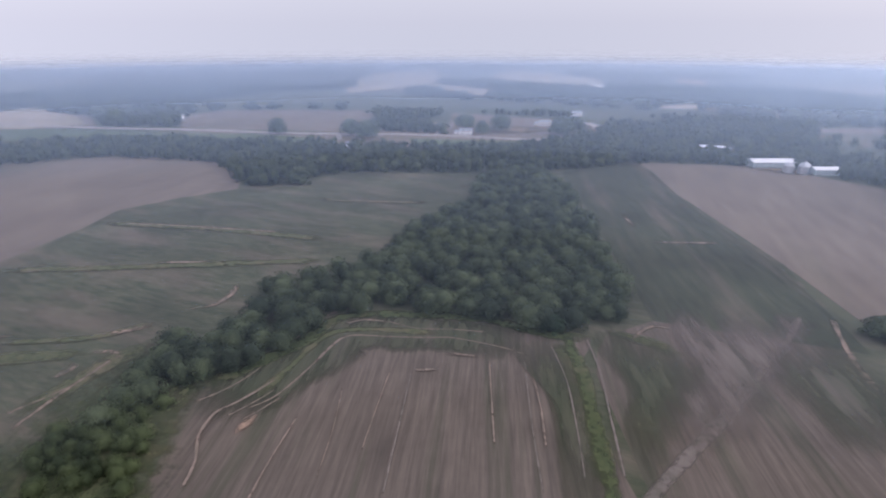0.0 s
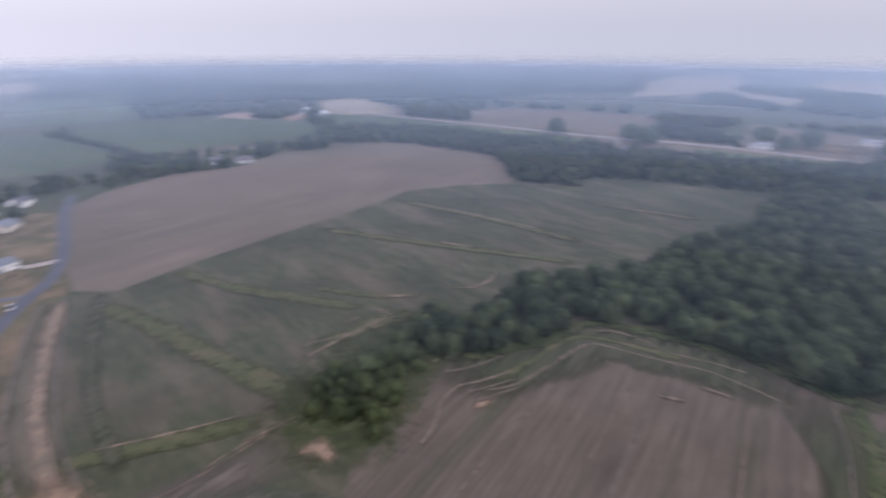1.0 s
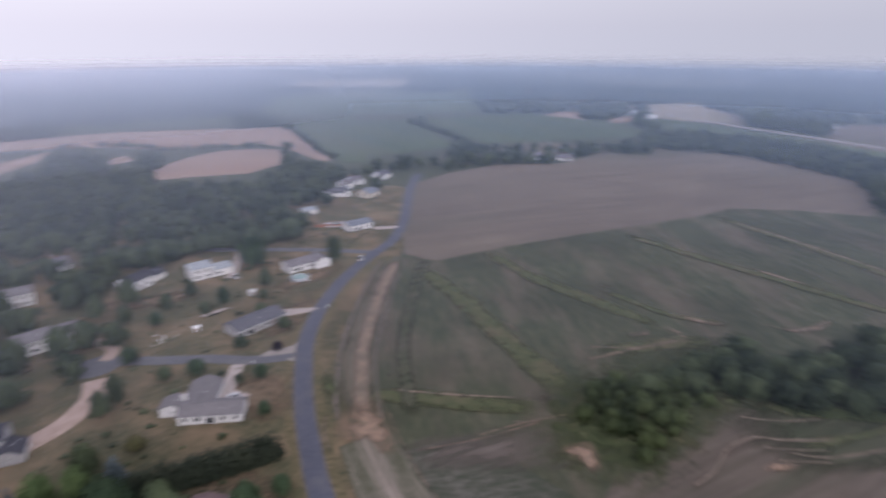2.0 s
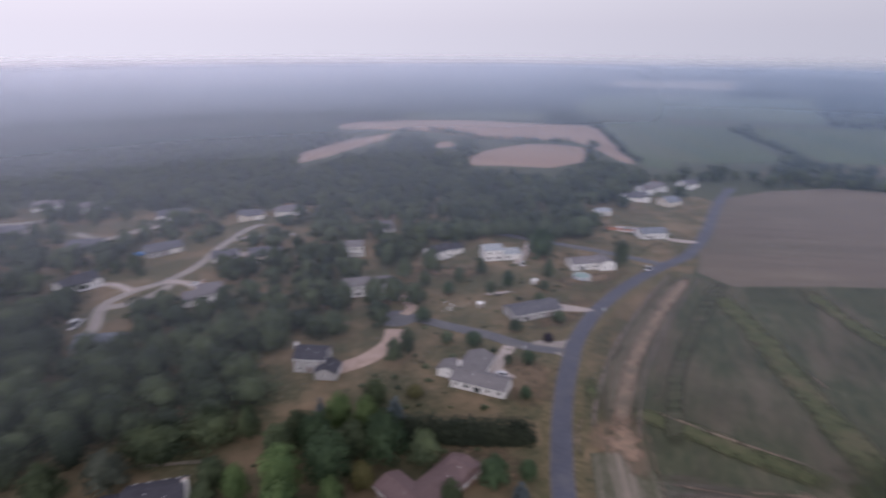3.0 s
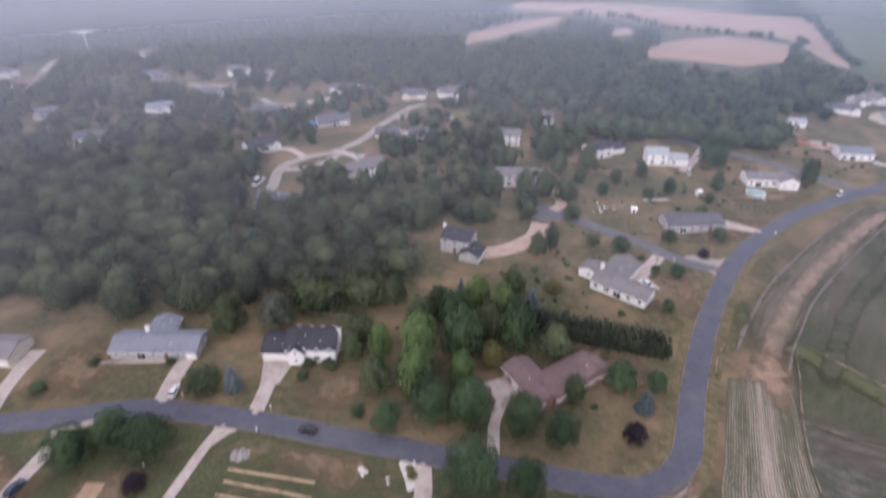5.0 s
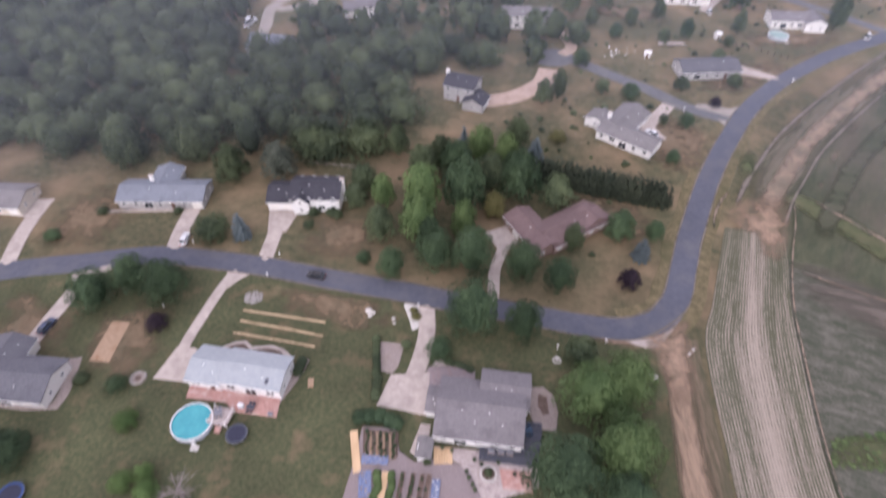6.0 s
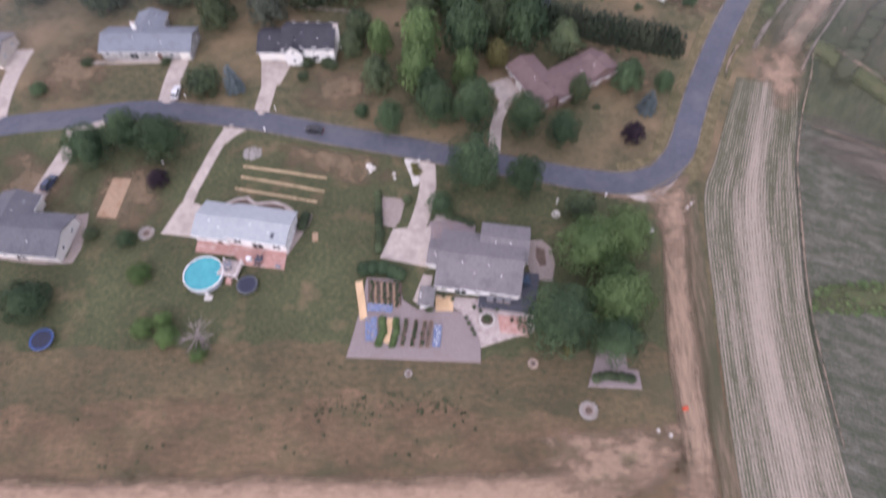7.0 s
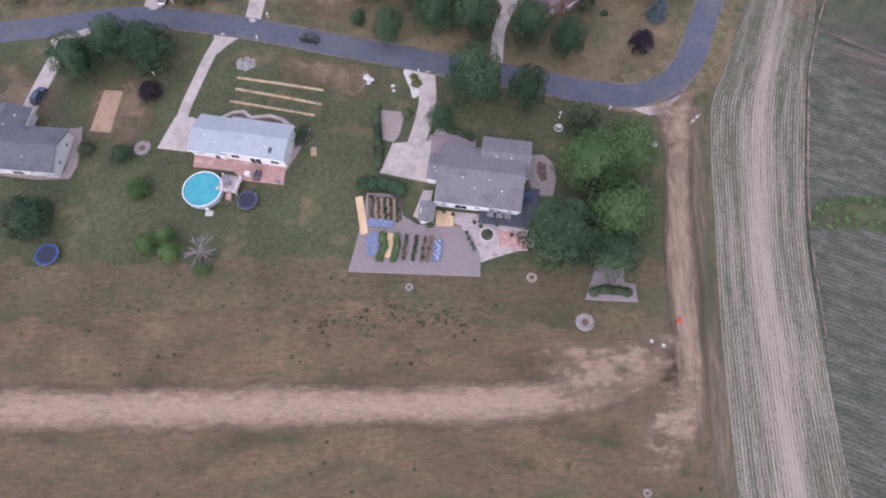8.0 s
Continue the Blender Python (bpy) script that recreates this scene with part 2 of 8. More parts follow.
def leaves(name, dark, light, fresh=0.35):
    """Foliage: each leaf clump its own shade, whole trees lighter or darker."""
    m, n, l, bsdf = nodes_of(name)
    geo = n.new("ShaderNodeNewGeometry")
    place = n.new("ShaderNodeNewGeometry")
    tree = n.new("ShaderNodeTexNoise")
    tree.inputs["Scale"].default_value, tree.inputs["Detail"].default_value = 0.13, 2
    l.new(place.outputs["Position"], tree.inputs["Vector"])
    add = n.new("ShaderNodeMath")
    add.operation = "MULTIPLY_ADD"
    add.inputs[1].default_value, add.inputs[2].default_value = 0.26, -0.13
    l.new(geo.outputs["Random Per Island"], add.inputs[0])
    level = n.new("ShaderNodeMath")
    level.operation = "ADD"
    l.new(add.outputs[0], level.inputs[0])
    l.new(tree.outputs[0], level.inputs[1])
    each = n.new("ShaderNodeAttribute")  # each tree of a wood has its own shade
    each.attribute_name = "shade"
    sum_up = n.new("ShaderNodeMath")
    l.new(level.outputs[0], sum_up.inputs[0])
    l.new(each.outputs["Fac"], sum_up.inputs[1])
    level = sum_up
    ramp = n.new("ShaderNodeValToRGB")
    ramp.color_ramp.elements[0].position, ramp.color_ramp.elements[0].color = 0.28, (*dark, 1)
    ramp.color_ramp.elements[1].position, ramp.color_ramp.elements[1].color = 0.76, (*light, 1)
    l.new(level.outputs[0], ramp.inputs[0])
    hsv = n.new("ShaderNodeHueSaturation")
    span = n.new("ShaderNodeMapRange")
    span.inputs["To Min"].default_value, span.inputs["To Max"].default_value = 0.82, 1.2
    l.new(n.new("ShaderNodeObjectInfo").outputs["Random"], span.inputs[0])
    l.new(span.outputs[0], hsv.inputs["Value"])
    l.new(ramp.outputs[0], hsv.inputs["Color"])
    l.new(hsv.outputs[0], bsdf.inputs["Base Color"])
    bsdf.inputs["Roughness"].default_value, bsdf.inputs["Specular IOR Level"].default_value = 0.75, 0.2
    # light also comes through the thin leaves
    glowing = n.new("ShaderNodeBsdfTranslucent")
    l.new(hsv.outputs[0], glowing.inputs["Color"])
    blend = n.new("ShaderNodeMixShader")
    blend.inputs[0].default_value = 0.3
    l.new(bsdf.outputs[0], blend.inputs[1])
    l.new(glowing.outputs[0], blend.inputs[2])
    l.new(blend.outputs[0], n["Material Output"].inputs[0])
    return m


LEAF = leaves("leaves", (0.036, 0.062, 0.034), (0.098, 0.145, 0.074))
LEAF_WOOD = leaves("wood_leaves", (0.046, 0.064, 0.038), (0.132, 0.164, 0.086))
LEAF_THICKET = leaves("thicket_leaves", (0.038, 0.054, 0.024), (0.088, 0.112, 0.046))
LEAF_LIGHT = leaves("light_leaves", (0.080, 0.128, 0.050), (0.172, 0.238, 0.096))
LEAF_FAR = leaves("far_leaves", (0.036, 0.053, 0.030), (0.084, 0.104, 0.052))
LEAF_CONIFER = leaves("conifer_needles", (0.028, 0.038, 0.026), (0.062, 0.072, 0.046))
WEED = leaves("weed_leaves", (0.056, 0.064, 0.034), (0.105, 0.108, 0.060))
LEAF_FRESH = leaves("fresh_leaves", (0.075, 0.125, 0.042), (0.165, 0.235, 0.085))
LEAF_BLUE = leaves("blue_needles", (0.065, 0.085, 0.090), (0.145, 0.175, 0.185))
LEAF_PURPLE = leaves("purple_leaves", (0.024, 0.016, 0.026), (0.058, 0.042, 0.056))
LEAF_YELLOW = leaves("yellow_leaves", (0.095, 0.095, 0.036), (0.22, 0.20, 0.085))
LEAF_GREY = leaves("grey_leaves", (0.085, 0.100, 0.078), (0.165, 0.180, 0.140))
BARK = surface("bark", (0.07, 0.055, 0.042), (0.14, 0.115, 0.09), 6.0, bump=0.03, bump_scale=14)
BARE_TWIG = surface("bare_twigs", (0.17, 0.145, 0.135), (0.27, 0.235, 0.22), 4.0)


# ---- building helpers ----
def obj(name, verts, faces, material, parent=None, label="", smooth=False):
    me = bpy.data.meshes.new(name)
    me.from_pydata([tuple(v) for v in verts], [], [tuple(f) for f in faces])
    me.update()
    if material:
        me.materials.append(material)
    if smooth:
        me.polygons.foreach_set("use_smooth", [True] * len(me.polygons))
    ob = new(name, me)
    if parent:
        ob.parent = parent
    if label:
        ob["label"] = label
    return ob


def part(name, bm, material, parent, label=""):
    """Links a bmesh as one mesh under a thing or a part."""
    me = bpy.data.meshes.new(name)
    bm.to_mesh(me)
    bm.free()
    if material:
        me.materials.append(material)
    ob = new(name, me)
    ob.parent = parent
    if label:
        ob["label"] = label
    return ob


def empty(name, x, y, z=0.0, turn=0.0, **tags):
    ob = new(name)
    ob.empty_display_size = 0.5
    ob.matrix_world = pose(x, y, z, 0, 0, turn)
    return tagged(ob, **tags)


def block(x, y, z, sx, sy, sz, bevel=0.0, bm=None):
    """A box with its base centre at (x, y, z)."""
    own = bmesh.new()
    bmesh.ops.create_cube(own, size=1, matrix=Matrix.LocRotScale((x, y, z + sz / 2), None, (sx, sy, sz)))
    if bevel:
        bmesh.ops.bevel(own, geom=own.edges[:], offset=bevel, segments=1, affect="EDGES")
    if bm is None:
        return own
    me = bpy.data.meshes.new("tmp")
    own.to_mesh(me)
    own.free()
    bm.from_mesh(me)
    bpy.data.meshes.remove(me)
    return bm


def tube(x, y, z, r0, r1, h, n=16, bm=None):
    bm = bm or bmesh.new()
    bmesh.ops.create_cone(bm, cap_ends=True, segments=n, radius1=r0, radius2=r1, depth=h, matrix=Matrix.Translation((x, y, z + h / 2)))
    return bm


def spline(points, step=4.0, closed=False):
    """A smooth line through the points."""
    p = [np.array(q, float) for q in points]
    n = len(p)
    out = []
    for i in range(n if closed else n - 1):
        a, b, c, d = (p[(i - 1) % n], p[i], p[(i + 1) % n], p[(i + 2) % n]) if closed else (p[max(i - 1, 0)], p[i], p[i + 1], p[min(i + 2, n - 1)])
        k = max(1, int(np.linalg.norm(c - b) / step))
        for t in np.arange(k) / k:
            out.append(0.5 * (2 * b + (c - a) * t + (2 * a - 5 * b + 4 * c - d) * t**2 + (3 * b - a - 3 * c + d) * t**3))
    if not closed:
        out.append(p[-1])
    return np.array(out)


def sides(line):
    along = np.gradient(line, axis=0)
    along /= np.linalg.norm(along, axis=1)[:, None] + 1e-9
    return np.stack([-along[:, 1], along[:, 0]], 1)


def ribbon(name, points, width, z, material, ragged=0.0, step=3.0, parent=None, taper=False):
    """A strip along a line: a slab with a slightly domed top and sloping shoulders. ragged: how uneven its edges are."""
    line = spline(points, step)
    across = sides(line)
    rnd = np.random.RandomState(len(name) * 7 + int(abs(line[0, 0])))
    k = len(line)
    w = np.full(k, width / 2.0)
    if taper:
        w *= np.sin(np.linspace(0.12, math.pi - 0.12, k)) ** 0.5
    length = np.r_[0, np.cumsum(np.linalg.norm(np.diff(line, axis=0), axis=1))]

    def uneven():
        coarse = np.interp(length, np.arange(0, length[-1] + 14, 7.0), rnd.uniform(-1, 1, len(np.arange(0, length[-1] + 14, 7.0))))
        fine = np.interp(length, np.arange(0, length[-1] + 4, 1.3), rnd.uniform(-1, 1, len(np.arange(0, length[-1] + 4, 1.3))))
        return w * (1 + ragged * (0.8 * np.sin(coarse * 1.5) + 0.16 * fine))

    wl_, wr_ = uneven(), uneven()
    verts = []
    for i in range(k):
        for off, h in ((-wl_[i] - 0.15, -0.02), (-wl_[i], z), (0, z + (0.05 if ragged == 0 else 0.0)), (wr_[i], z), (wr_[i] + 0.15, -0.02)):
            q = line[i] + across[i] * off
            verts.append((q[0], q[1], h))
    faces = [(i * 5 + j, i * 5 + j + 1, i * 5 + j + 6, i * 5 + j + 5) for i in range(k - 1) for j in range(4)]
    return obj(name, verts, [f[::-1] for f in faces], material, parent)


def covered(ob, cover):
    """Stores how fully each corner of a soft-edged patch is covered."""
    ob.data.attributes.new("cover", "FLOAT", "POINT").data.foreach_set("value", [float(c) for c in cover])
    return ob


def soft_ribbon(name, points, width, z, material, step=2.0, fade_by=2.0):
    """A strip that thins out towards its sides and ends."""
    line = spline(points, step)
    across = sides(line)
    length = np.r_[0, np.cumsum(np.linalg.norm(np.diff(line, axis=0), axis=1))]
    rnd = np.random.RandomState(int(abs(line[0, 0]) * 3))
    verts, cover = [], []
    marks = np.arange(0, length[-1] + 20, 9.0)
    swell = np.interp(length, marks, rnd.uniform(0.55, 1.15, len(marks)))
    for i, q in enumerate(line):
        w = width * 0.75 * (swell[i] if width < 4 else 0.5 + 0.5 * swell[i])
        end = min(1.0, 0.1 + min(length[i], length[-1] - length[i]) / (fade_by * width))
        for s, c in ((-1, 0.0), (-0.62, 0.7), (0, 1.0), (0.62, 0.7), (1, 0.0)):
            p = q + across[i] * w * s
            verts.append((p[0], p[1], z))
            cover.append(c * end)
    faces = [(i * 5 + j, i * 5 + j + 1, i * 5 + j + 6, i * 5 + j + 5)[::-1] for i in range(len(line) - 1) for j in range(4)]
    return covered(obj(name, verts, faces, material), cover)


def soft_patch(name, outline, z, material, step=4.0):
    """A patch that thins out towards its margin."""
    edge = spline(outline, step, True)
    mid_point = edge.mean(0)
    k = len(edge)
    verts, cover = [(mid_point[0], mid_point[1], z)], [1.0]
    for share, c in ((0.25, 0.85), (0.55, 0.62), (0.85, 0.36), (1.2, 0.0)):
        for q in edge:
            p = mid_point + (q - mid_point) * share
            verts.append((p[0], p[1], z))
            cover.append(c)
    faces = [(0, 1 + i, 1 + (i + 1) % k) for i in range(k)]
    for r_ in range(3):
        a_, b_ = 1 + r_ * k, 1 + (r_ + 1) * k
        faces += [(a_ + i, b_ + i, b_ + (i + 1) % k, a_ + (i + 1) % k) for i in range(k)]
    return covered(obj(name, verts, faces, material), cover)


def region(name, outline, z, material, step=12.0, ragged=0.0, smooth=True, parent=None):
    """A sheet of ground of its own within an outline, with a sloping rim."""
    line = spline(outline, step, closed=True) if smooth else np.array(outline, float)
    if ragged:
        rnd = np.random.RandomState(len(name) + len(line))
        line = line + rnd.uniform(-ragged, ragged, line.shape)
    if np.sum(line[:, 0] * np.roll(line[:, 1], -1) - np.roll(line[:, 0], -1) * line[:, 1]) < 0:
        line = line[::-1]
    k = len(line)
    out = -sides(np.vstack([line[-1:], line, line[:1]]))[1:-1] * 0.2
    verts = [(p[0], p[1], z) for p in line] + [(p[0] + o[0], p[1] + o[1], -0.02) for p, o in zip(line, out)]
    faces = [tuple(range(k))] + [(i, k + i, k + (i + 1) % k, (i + 1) % k) for i in range(k)]
    return obj(name, verts, faces, material, parent)


def inside(xy, outline):
    """Which of the places lie within an outline."""
    x, y = xy[:, 0], xy[:, 1]
    hit = np.zeros(len(xy), bool)
    p = np.array(outline, float)
    for (x0, y0), (x1, y1) in zip(p, np.roll(p, -1, 0)):
        if y0 != y1:
            hit ^= ((y0 > y) != (y1 > y)) & (x < (x1 - x0) * (y - y0) / (y1 - y0) + x0)
    return hit


def near_line(xy, points, reach):
    line = spline(points, reach * 0.8)
    hit = np.zeros(len(xy), bool)
    for q in line:
        hit |= ((xy - q) ** 2).sum(1) < reach**2
    return hit


# ---- ground, fields, roads ----
def ground_sheet():
    rings = [0] + [30 * 1.22**i for i in range(26)]
    rings = [r for r in rings if r < 2300] + [2500]
    n = 72
    verts, faces = [(0, 0, 0)], []
    for r in rings[1:]:
        verts += [(r * math.cos(2 * math.pi * i / n), r * math.sin(2 * math.pi * i / n), -0.03) for i in range(n)]
    for i in range(n):
        faces.append((0, 1 + i, 1 + (i + 1) % n))
    for k in range(len(rings) - 2):
        a, b = 1 + k * n, 1 + (k + 1) * n
        faces += [(a + i, b + i, b + (i + 1) % n, a + (i + 1) % n) for i in range(n)]
    return tagged(obj("ground", verts, faces, FARMLAND), "wide flat farmland that is lost in the haze", "ground", kind="structure")


ground_sheet()


LAYER = [0.02]


def land(name, outline, z, material, label, ragged=0.0, step=12.0, smooth=True):
    LAYER[0] += 0.006  # every field lies a little above the one before
    return tagged(region(name, outline, LAYER[0], material, step, ragged, smooth), label, "field", kind="structure")


# the village's lawns, the open meadow under the camera
land("lawn", [(-150, 18), (-40, 18), (30, 20), (47, 25), (58, 55), (66, 78), (90, 105), (128, 150), (175, 200), (204, 226), (260, 275), (290, 330),
              (200, 350), (60, 395), (-60, 400), (-190, 440), (-330, 430), (-260, 250), (-150, 150), (-150, 60)], 0.02, LAWN,
     "dry patchy lawn between the village houses", step=20)
land("meadow", [(-140, 33), (-60, 34), (20, 31), (42, 26), (52, 40), (58, 60), (60, 20), (57, 0), (60, -90), (0, -130), (-140, -100)], 0.05, MEADOW,
     "parched brown meadow behind the gardens", ragged=1.2, step=6)
land("garden_lawn", [(-150, 36), (-60, 36), (20, 33), (40, 28), (44, 40), (46, 60), (44, 76), (20, 80), (-20, 90), (-50, 97), (-80, 99), (-150, 84)], 0.03, LAWN_GREEN,
     "dull green garden lawn with dry patches", ragged=1.1, step=3)
land("half_dry_lawn", [(-150, 31), (-70, 30), (-30, 33), (10, 29), (38, 25), (44, 34), (40, 42), (10, 38.5), (-30, 42), (-70, 41), (-150, 43)], 0.03, HALF_DRY,
     "half dry grass between lawn and meadow", ragged=0.9, step=3)
# the large fields in the east
SOY_EDGE = [(66, 84), (80, 112), (98, 140), (128, 172), (160, 195), (186, 214), (194, 200), (200, 192), (237, 181), (305, 154), (386, 125), (456, 94), (448, 49), (446, 0),
            (480, -27), (450, -144), (437, -200), (458, -288), (322, -248), (219, -224), (158, -200), (95, -240), (0, -230), (44, -80), (58, -2),
            (60, 25), (64, 55)]
land("bean_field", SOY_EDGE, 0.06, SOY, "dark green bean field with pale worn patches", step=25)
STUBBLE_EDGE = [(118, 52), (126, 46), (143, 43), (170, 40), (181, 16), (197, 0), (213, -12), (208, -31), (197, -62), (181, -80), (174, -98), (150, -80), (122, -74),
                (100, -72), (60, -60), (66, -2), (69, 20), (80, 40)]
land("stubble_field", STUBBLE_EDGE, 0.1, STUBBLE, "greyish brown stubble field with long tillage streaks", step=10)
land("stubble_field", [(174, -104), (181, -128), (171, -184), (134, -176), (100, -150), (60, -120), (60, -68), (100, -76), (125, -82), (150, -88)], 0.1, STUBBLE,
     "greyish brown stubble field with green bands", step=14)
TAN_W = [(301, 322), (347, 330), (405, 322), (449, 284), (520, 285), (540, 245), (580, 258), (599, 178), (548, 78), (468, 50), (440, 49), (424, 85), (400, 119), (366, 128), (305, 154),
         (237, 181), (196, 193), (192, 212), (210, 232), (240, 258), (275, 295)]
land("ripe_field", TAN_W, 0.1, TAN_FIELD, "wide greyish tan field along the road", step=40)
TAN_E = [(458, -288), (425, -365), (395, -390), (330, -412), (120, -260), (157, -206), (219, -224), (322, -248)]
land("ripe_field", TAN_E, 0.1, TAN_FIELD, "reddish tan field before the farm", step=60)
land("bean_field", [(437, -205), (456, -284), (322, -244), (219, -220), (158, -196), (140, -188), (181, -128), (212, -138), (256, -151), (306, -170), (394, -190)], 0.1, SOY_DARK,
     "dark green bean field beside the wood", step=40)
FAR_FIELDS = [
    ("ripe_field", [(770, 143), (700, -69), (904, -116), (958, 110), (902, 165)], TAN_FIELD), ("ripe_field", [(854, 369), (815, 248), (932, 289), (1039, 444)], TAN_FIELD),
    ("ripe_field", [(652, -160), (599, -262), (740, -330), (844, -216)], TAN_FIELD), ("ripe_field", [(1200, -93), (1367, -322), (1951, -459), (1847, -223)], PALE_FIELD),
    ("ripe_field", [(1523, -496), (1205, -653), (1456, -770), (1890, -712)], PALE_FIELD), ("ripe_field", [(1295, -279), (1057, -345), (1221, -398), (1370, -309)], PALE_FIELD),
    ("ripe_field", [(824, -541), (782, -620), (854, -659), (866, -573)], PALE_FIELD), ("ripe_field", [(565, -575), (528, -640), (577, -697), (589, -610)], TAN_FIELD),
    ("ripe_field", [(1322, -891), (1185, -937), (1275, -1007), (1427, -985)], RED_FIELD), ("far_crop", [(719, 315), (692, 203), (633, 77), (612, -13), (593, -35), (640, -29), (690, 34), (730, 130), (764, 216), (821, 356)], FAR_GREEN),
    ("far_crop", [(553, -124), (546, -233), (578, -240), (632, -111)], FAR_GREEN), ("bare_field", [(16, 520), (55, 556), (132, 647), (150, 687), (75, 634), (35, 585)], RED_FIELD),
    ("bare_field", [(165, 482), (201, 470), (234, 450), (279, 467), (314, 526), (267, 566), (201, 537)], RED_FIELD),
    ("bare_field", [(76, 745), (132, 718), (201, 668), (233, 613), (320, 573), (317, 508), (312, 442), (408, 666), (358, 698), (245, 771), (123, 794)], RED_FIELD),
    ("bare_field", [(159, 570), (189, 576), (193, 609), (173, 601)], RED_FIELD), ("far_crop", [(378, 584), (316, 429), (333, 414), (440, 560), (542, 699), (418, 682)], FAR_GREEN),
    ("far_crop", [(441, 711), (340, 452), (372, 430), (450, 410), (560, 607)], FAR_GREEN), ("far_crop", [(578, 592), (484, 400), (667, 288), (741, 396), (738, 539)], FAR_GREEN),
    ("far_crop", [(188, 835), (388, 758), (406, 829), (206, 877)], FAR_GREEN), ("far_crop", [(440, 800), (700, 590), (988, 857), (633, 1079)], FAR_GREEN),
    ("bare_field", [(735, 497), (728, 422), (801, 484), (779, 513)], RED_FIELD), ("ripe_field", [(813, 386), (808, 251), (869, 285), (977, 430)], TAN_FIELD),
    ("bare_field", [(757.7, 405.7), (809.1, 400.5), (759.6, 367.4), (724.7, 383.5)], RED_FIELD), ("ripe_field", [(963.5, 456.2), (1064.6, 413.9), (934.9, 307.8), (841.7, 268.6), (809.3, 324.2), (826.8, 385.1)], PALE_FIELD),
    ("ripe_field", [(1120, 1050), (1085, 847), (1042, 699), (945, 540), (915, 524), (1012, 699), (1055, 847), (1085, 1050)], PALE_FIELD),
    ("ripe_field", [(775, 1266), (1000, 1065), (1218, 1322), (911, 1426)], PALE_FIELD),
]
for i, (name, outline, material) in enumerate(FAR_FIELDS):
    land(name, outline, 0.12 + 0.01 * i, material, {"ripe_field": "pale tan field in the hazy distance", "far_crop": "flat green crop field in the distance",
         "bare_field": "pinkish bare field behind the woods"}[name], step=30 if len(outline) > 6 else 200)


# grassed waterways and worn soil in the fields
def streak(points, width, material=SOIL_STREAK, label="pale strip of washed-out soil in the field", name="soil_streak", ragged=0.45, z=0.16, taper=True, low=False):
    LAYER[0] += 0.0015
    if material in (SOIL_STREAK, GREEN_GRASS, PALE_TRACK, PALE_LINE):
        tagged(soft_ribbon(name, points, width, z + 0.05 + LAYER[0], material, 2.0, 4.5 if material is SOIL_STREAK else 2.0), label, "soil", kind="structure")
        return
    tagged(ribbon(name, points, width, z if low else z + 0.05 + LAYER[0], material, ragged, 0.8, taper=taper), label, "soil", kind="structure")


def waterway(points, width):
    streak(points, width, GREEN_GRASS, "green grass waterway through the field", "grass_waterway", 0.4, 0.13, True)


waterway([(176, -85), (147, -78), (123, -72), (101, -66)], 5)
waterway([(178, -104), (164, -118), (151, -121)], 6)
waterway([(89, 131), (103, 118), (123, 89), (131, 80)], 7)
waterway([(225, 186), (212, 147), (207, 105), (204, 76)], 8)
waterway([(184, 199), (174, 162), (154, 114), (144, 88), (136, 74)], 10)
waterway([(300, 145), (291, 94), (284, 41), (277, -7)], 7)
waterway([(372, 121), (340, 47), (309, -9)], 8)
waterway([(220, 113), (217, 82), (225, 61)], 4)
waterway([(167, 91), (179, 81), (197, 69), (210, 54)], 9)
waterway([(398, -6), (387, -28), (370, -79)], 5)
for points, width in (  # line, width
        ([(167, -88), (153, -84)], 2.0), ([(234, 52), (236, 41), (247, 35), (259, 33)], 2.5), ([(243, 60), (242, 53)], 2.5), ([(217, 82), (220, 70), (223, 60)], 3),
        ([(187, 88), (196, 81), (199, 86)], 2.4), ([(194, 71), (202, 69), (206, 81)], 3), ([(170, 93), (182, 79), (194, 72)], 1.2), ([(304, 132), (302, 124)], 3),
        ([(294, 77), (291, 62), (288, 47)], 2.5), ([(368, 111), (357, 80), (328, 15)], 2), ([(398, -6), (387, -28), (370, -79)], 2), ([(290, 3), (288, -11)], 4),
        ([(404, -103), (411, -123)], 5), ([(316, -191), (288, -184)], 3), ([(326, -233), (321, -247)], 3), ([(264, -178), (253, -216)], 2.4),
        ([(168, -110), (176, -124), (172, -131)], 2), ([(88, 96), (103, 87), (114, 82), (124, 78)], 0.9), ([(116, 86), (122, 78)], 1.6), ([(130, 89), (135, 86)], 1.8),
        ([(103, 123), (116, 105), (130, 88)], 1.0), ([(166, 129), (163, 114)], 2.0), ([(158, 102), (159, 92)], 2.4), ([(160, 88), (178, 80), (200, 69)], 1.4),
        ([(164, 152), (165, 144)], 2), ([(224, 120), (226, 110)], 2), ([(191, 193), (193, 208)], 6), ([(168, -199), (138, -178), (116, -167)], 2.4),
        ([(98.4, 123), (94.6, 113), (88.6, 101), (82.6, 86.5), (79, 74), (72.6, 47), (69.6, 20.6)], 0.4), ([(104, 88), (118, 82), (134, 73)], 0.8)):
    streak(points, width * 1.05)
streak([(171, -188), (160, -174), (153, -164.3), (136.4, -138.2), (119.6, -112.4), (104.9, -87.6), (90, -64)], 3.4, PALE_TRACK, "pale wheel track fading across the field", "field_track", 0.2, 0.15, False)
tagged(soft_patch("rough_grass", [(108, 66), (116, 76), (134, 84), (150, 82), (150, 60), (140, 42), (124, 44), (118, 54)], 0.262, TIP_GRASS, 3), "green rough grass round the tip of the wood", "field", kind="structure")
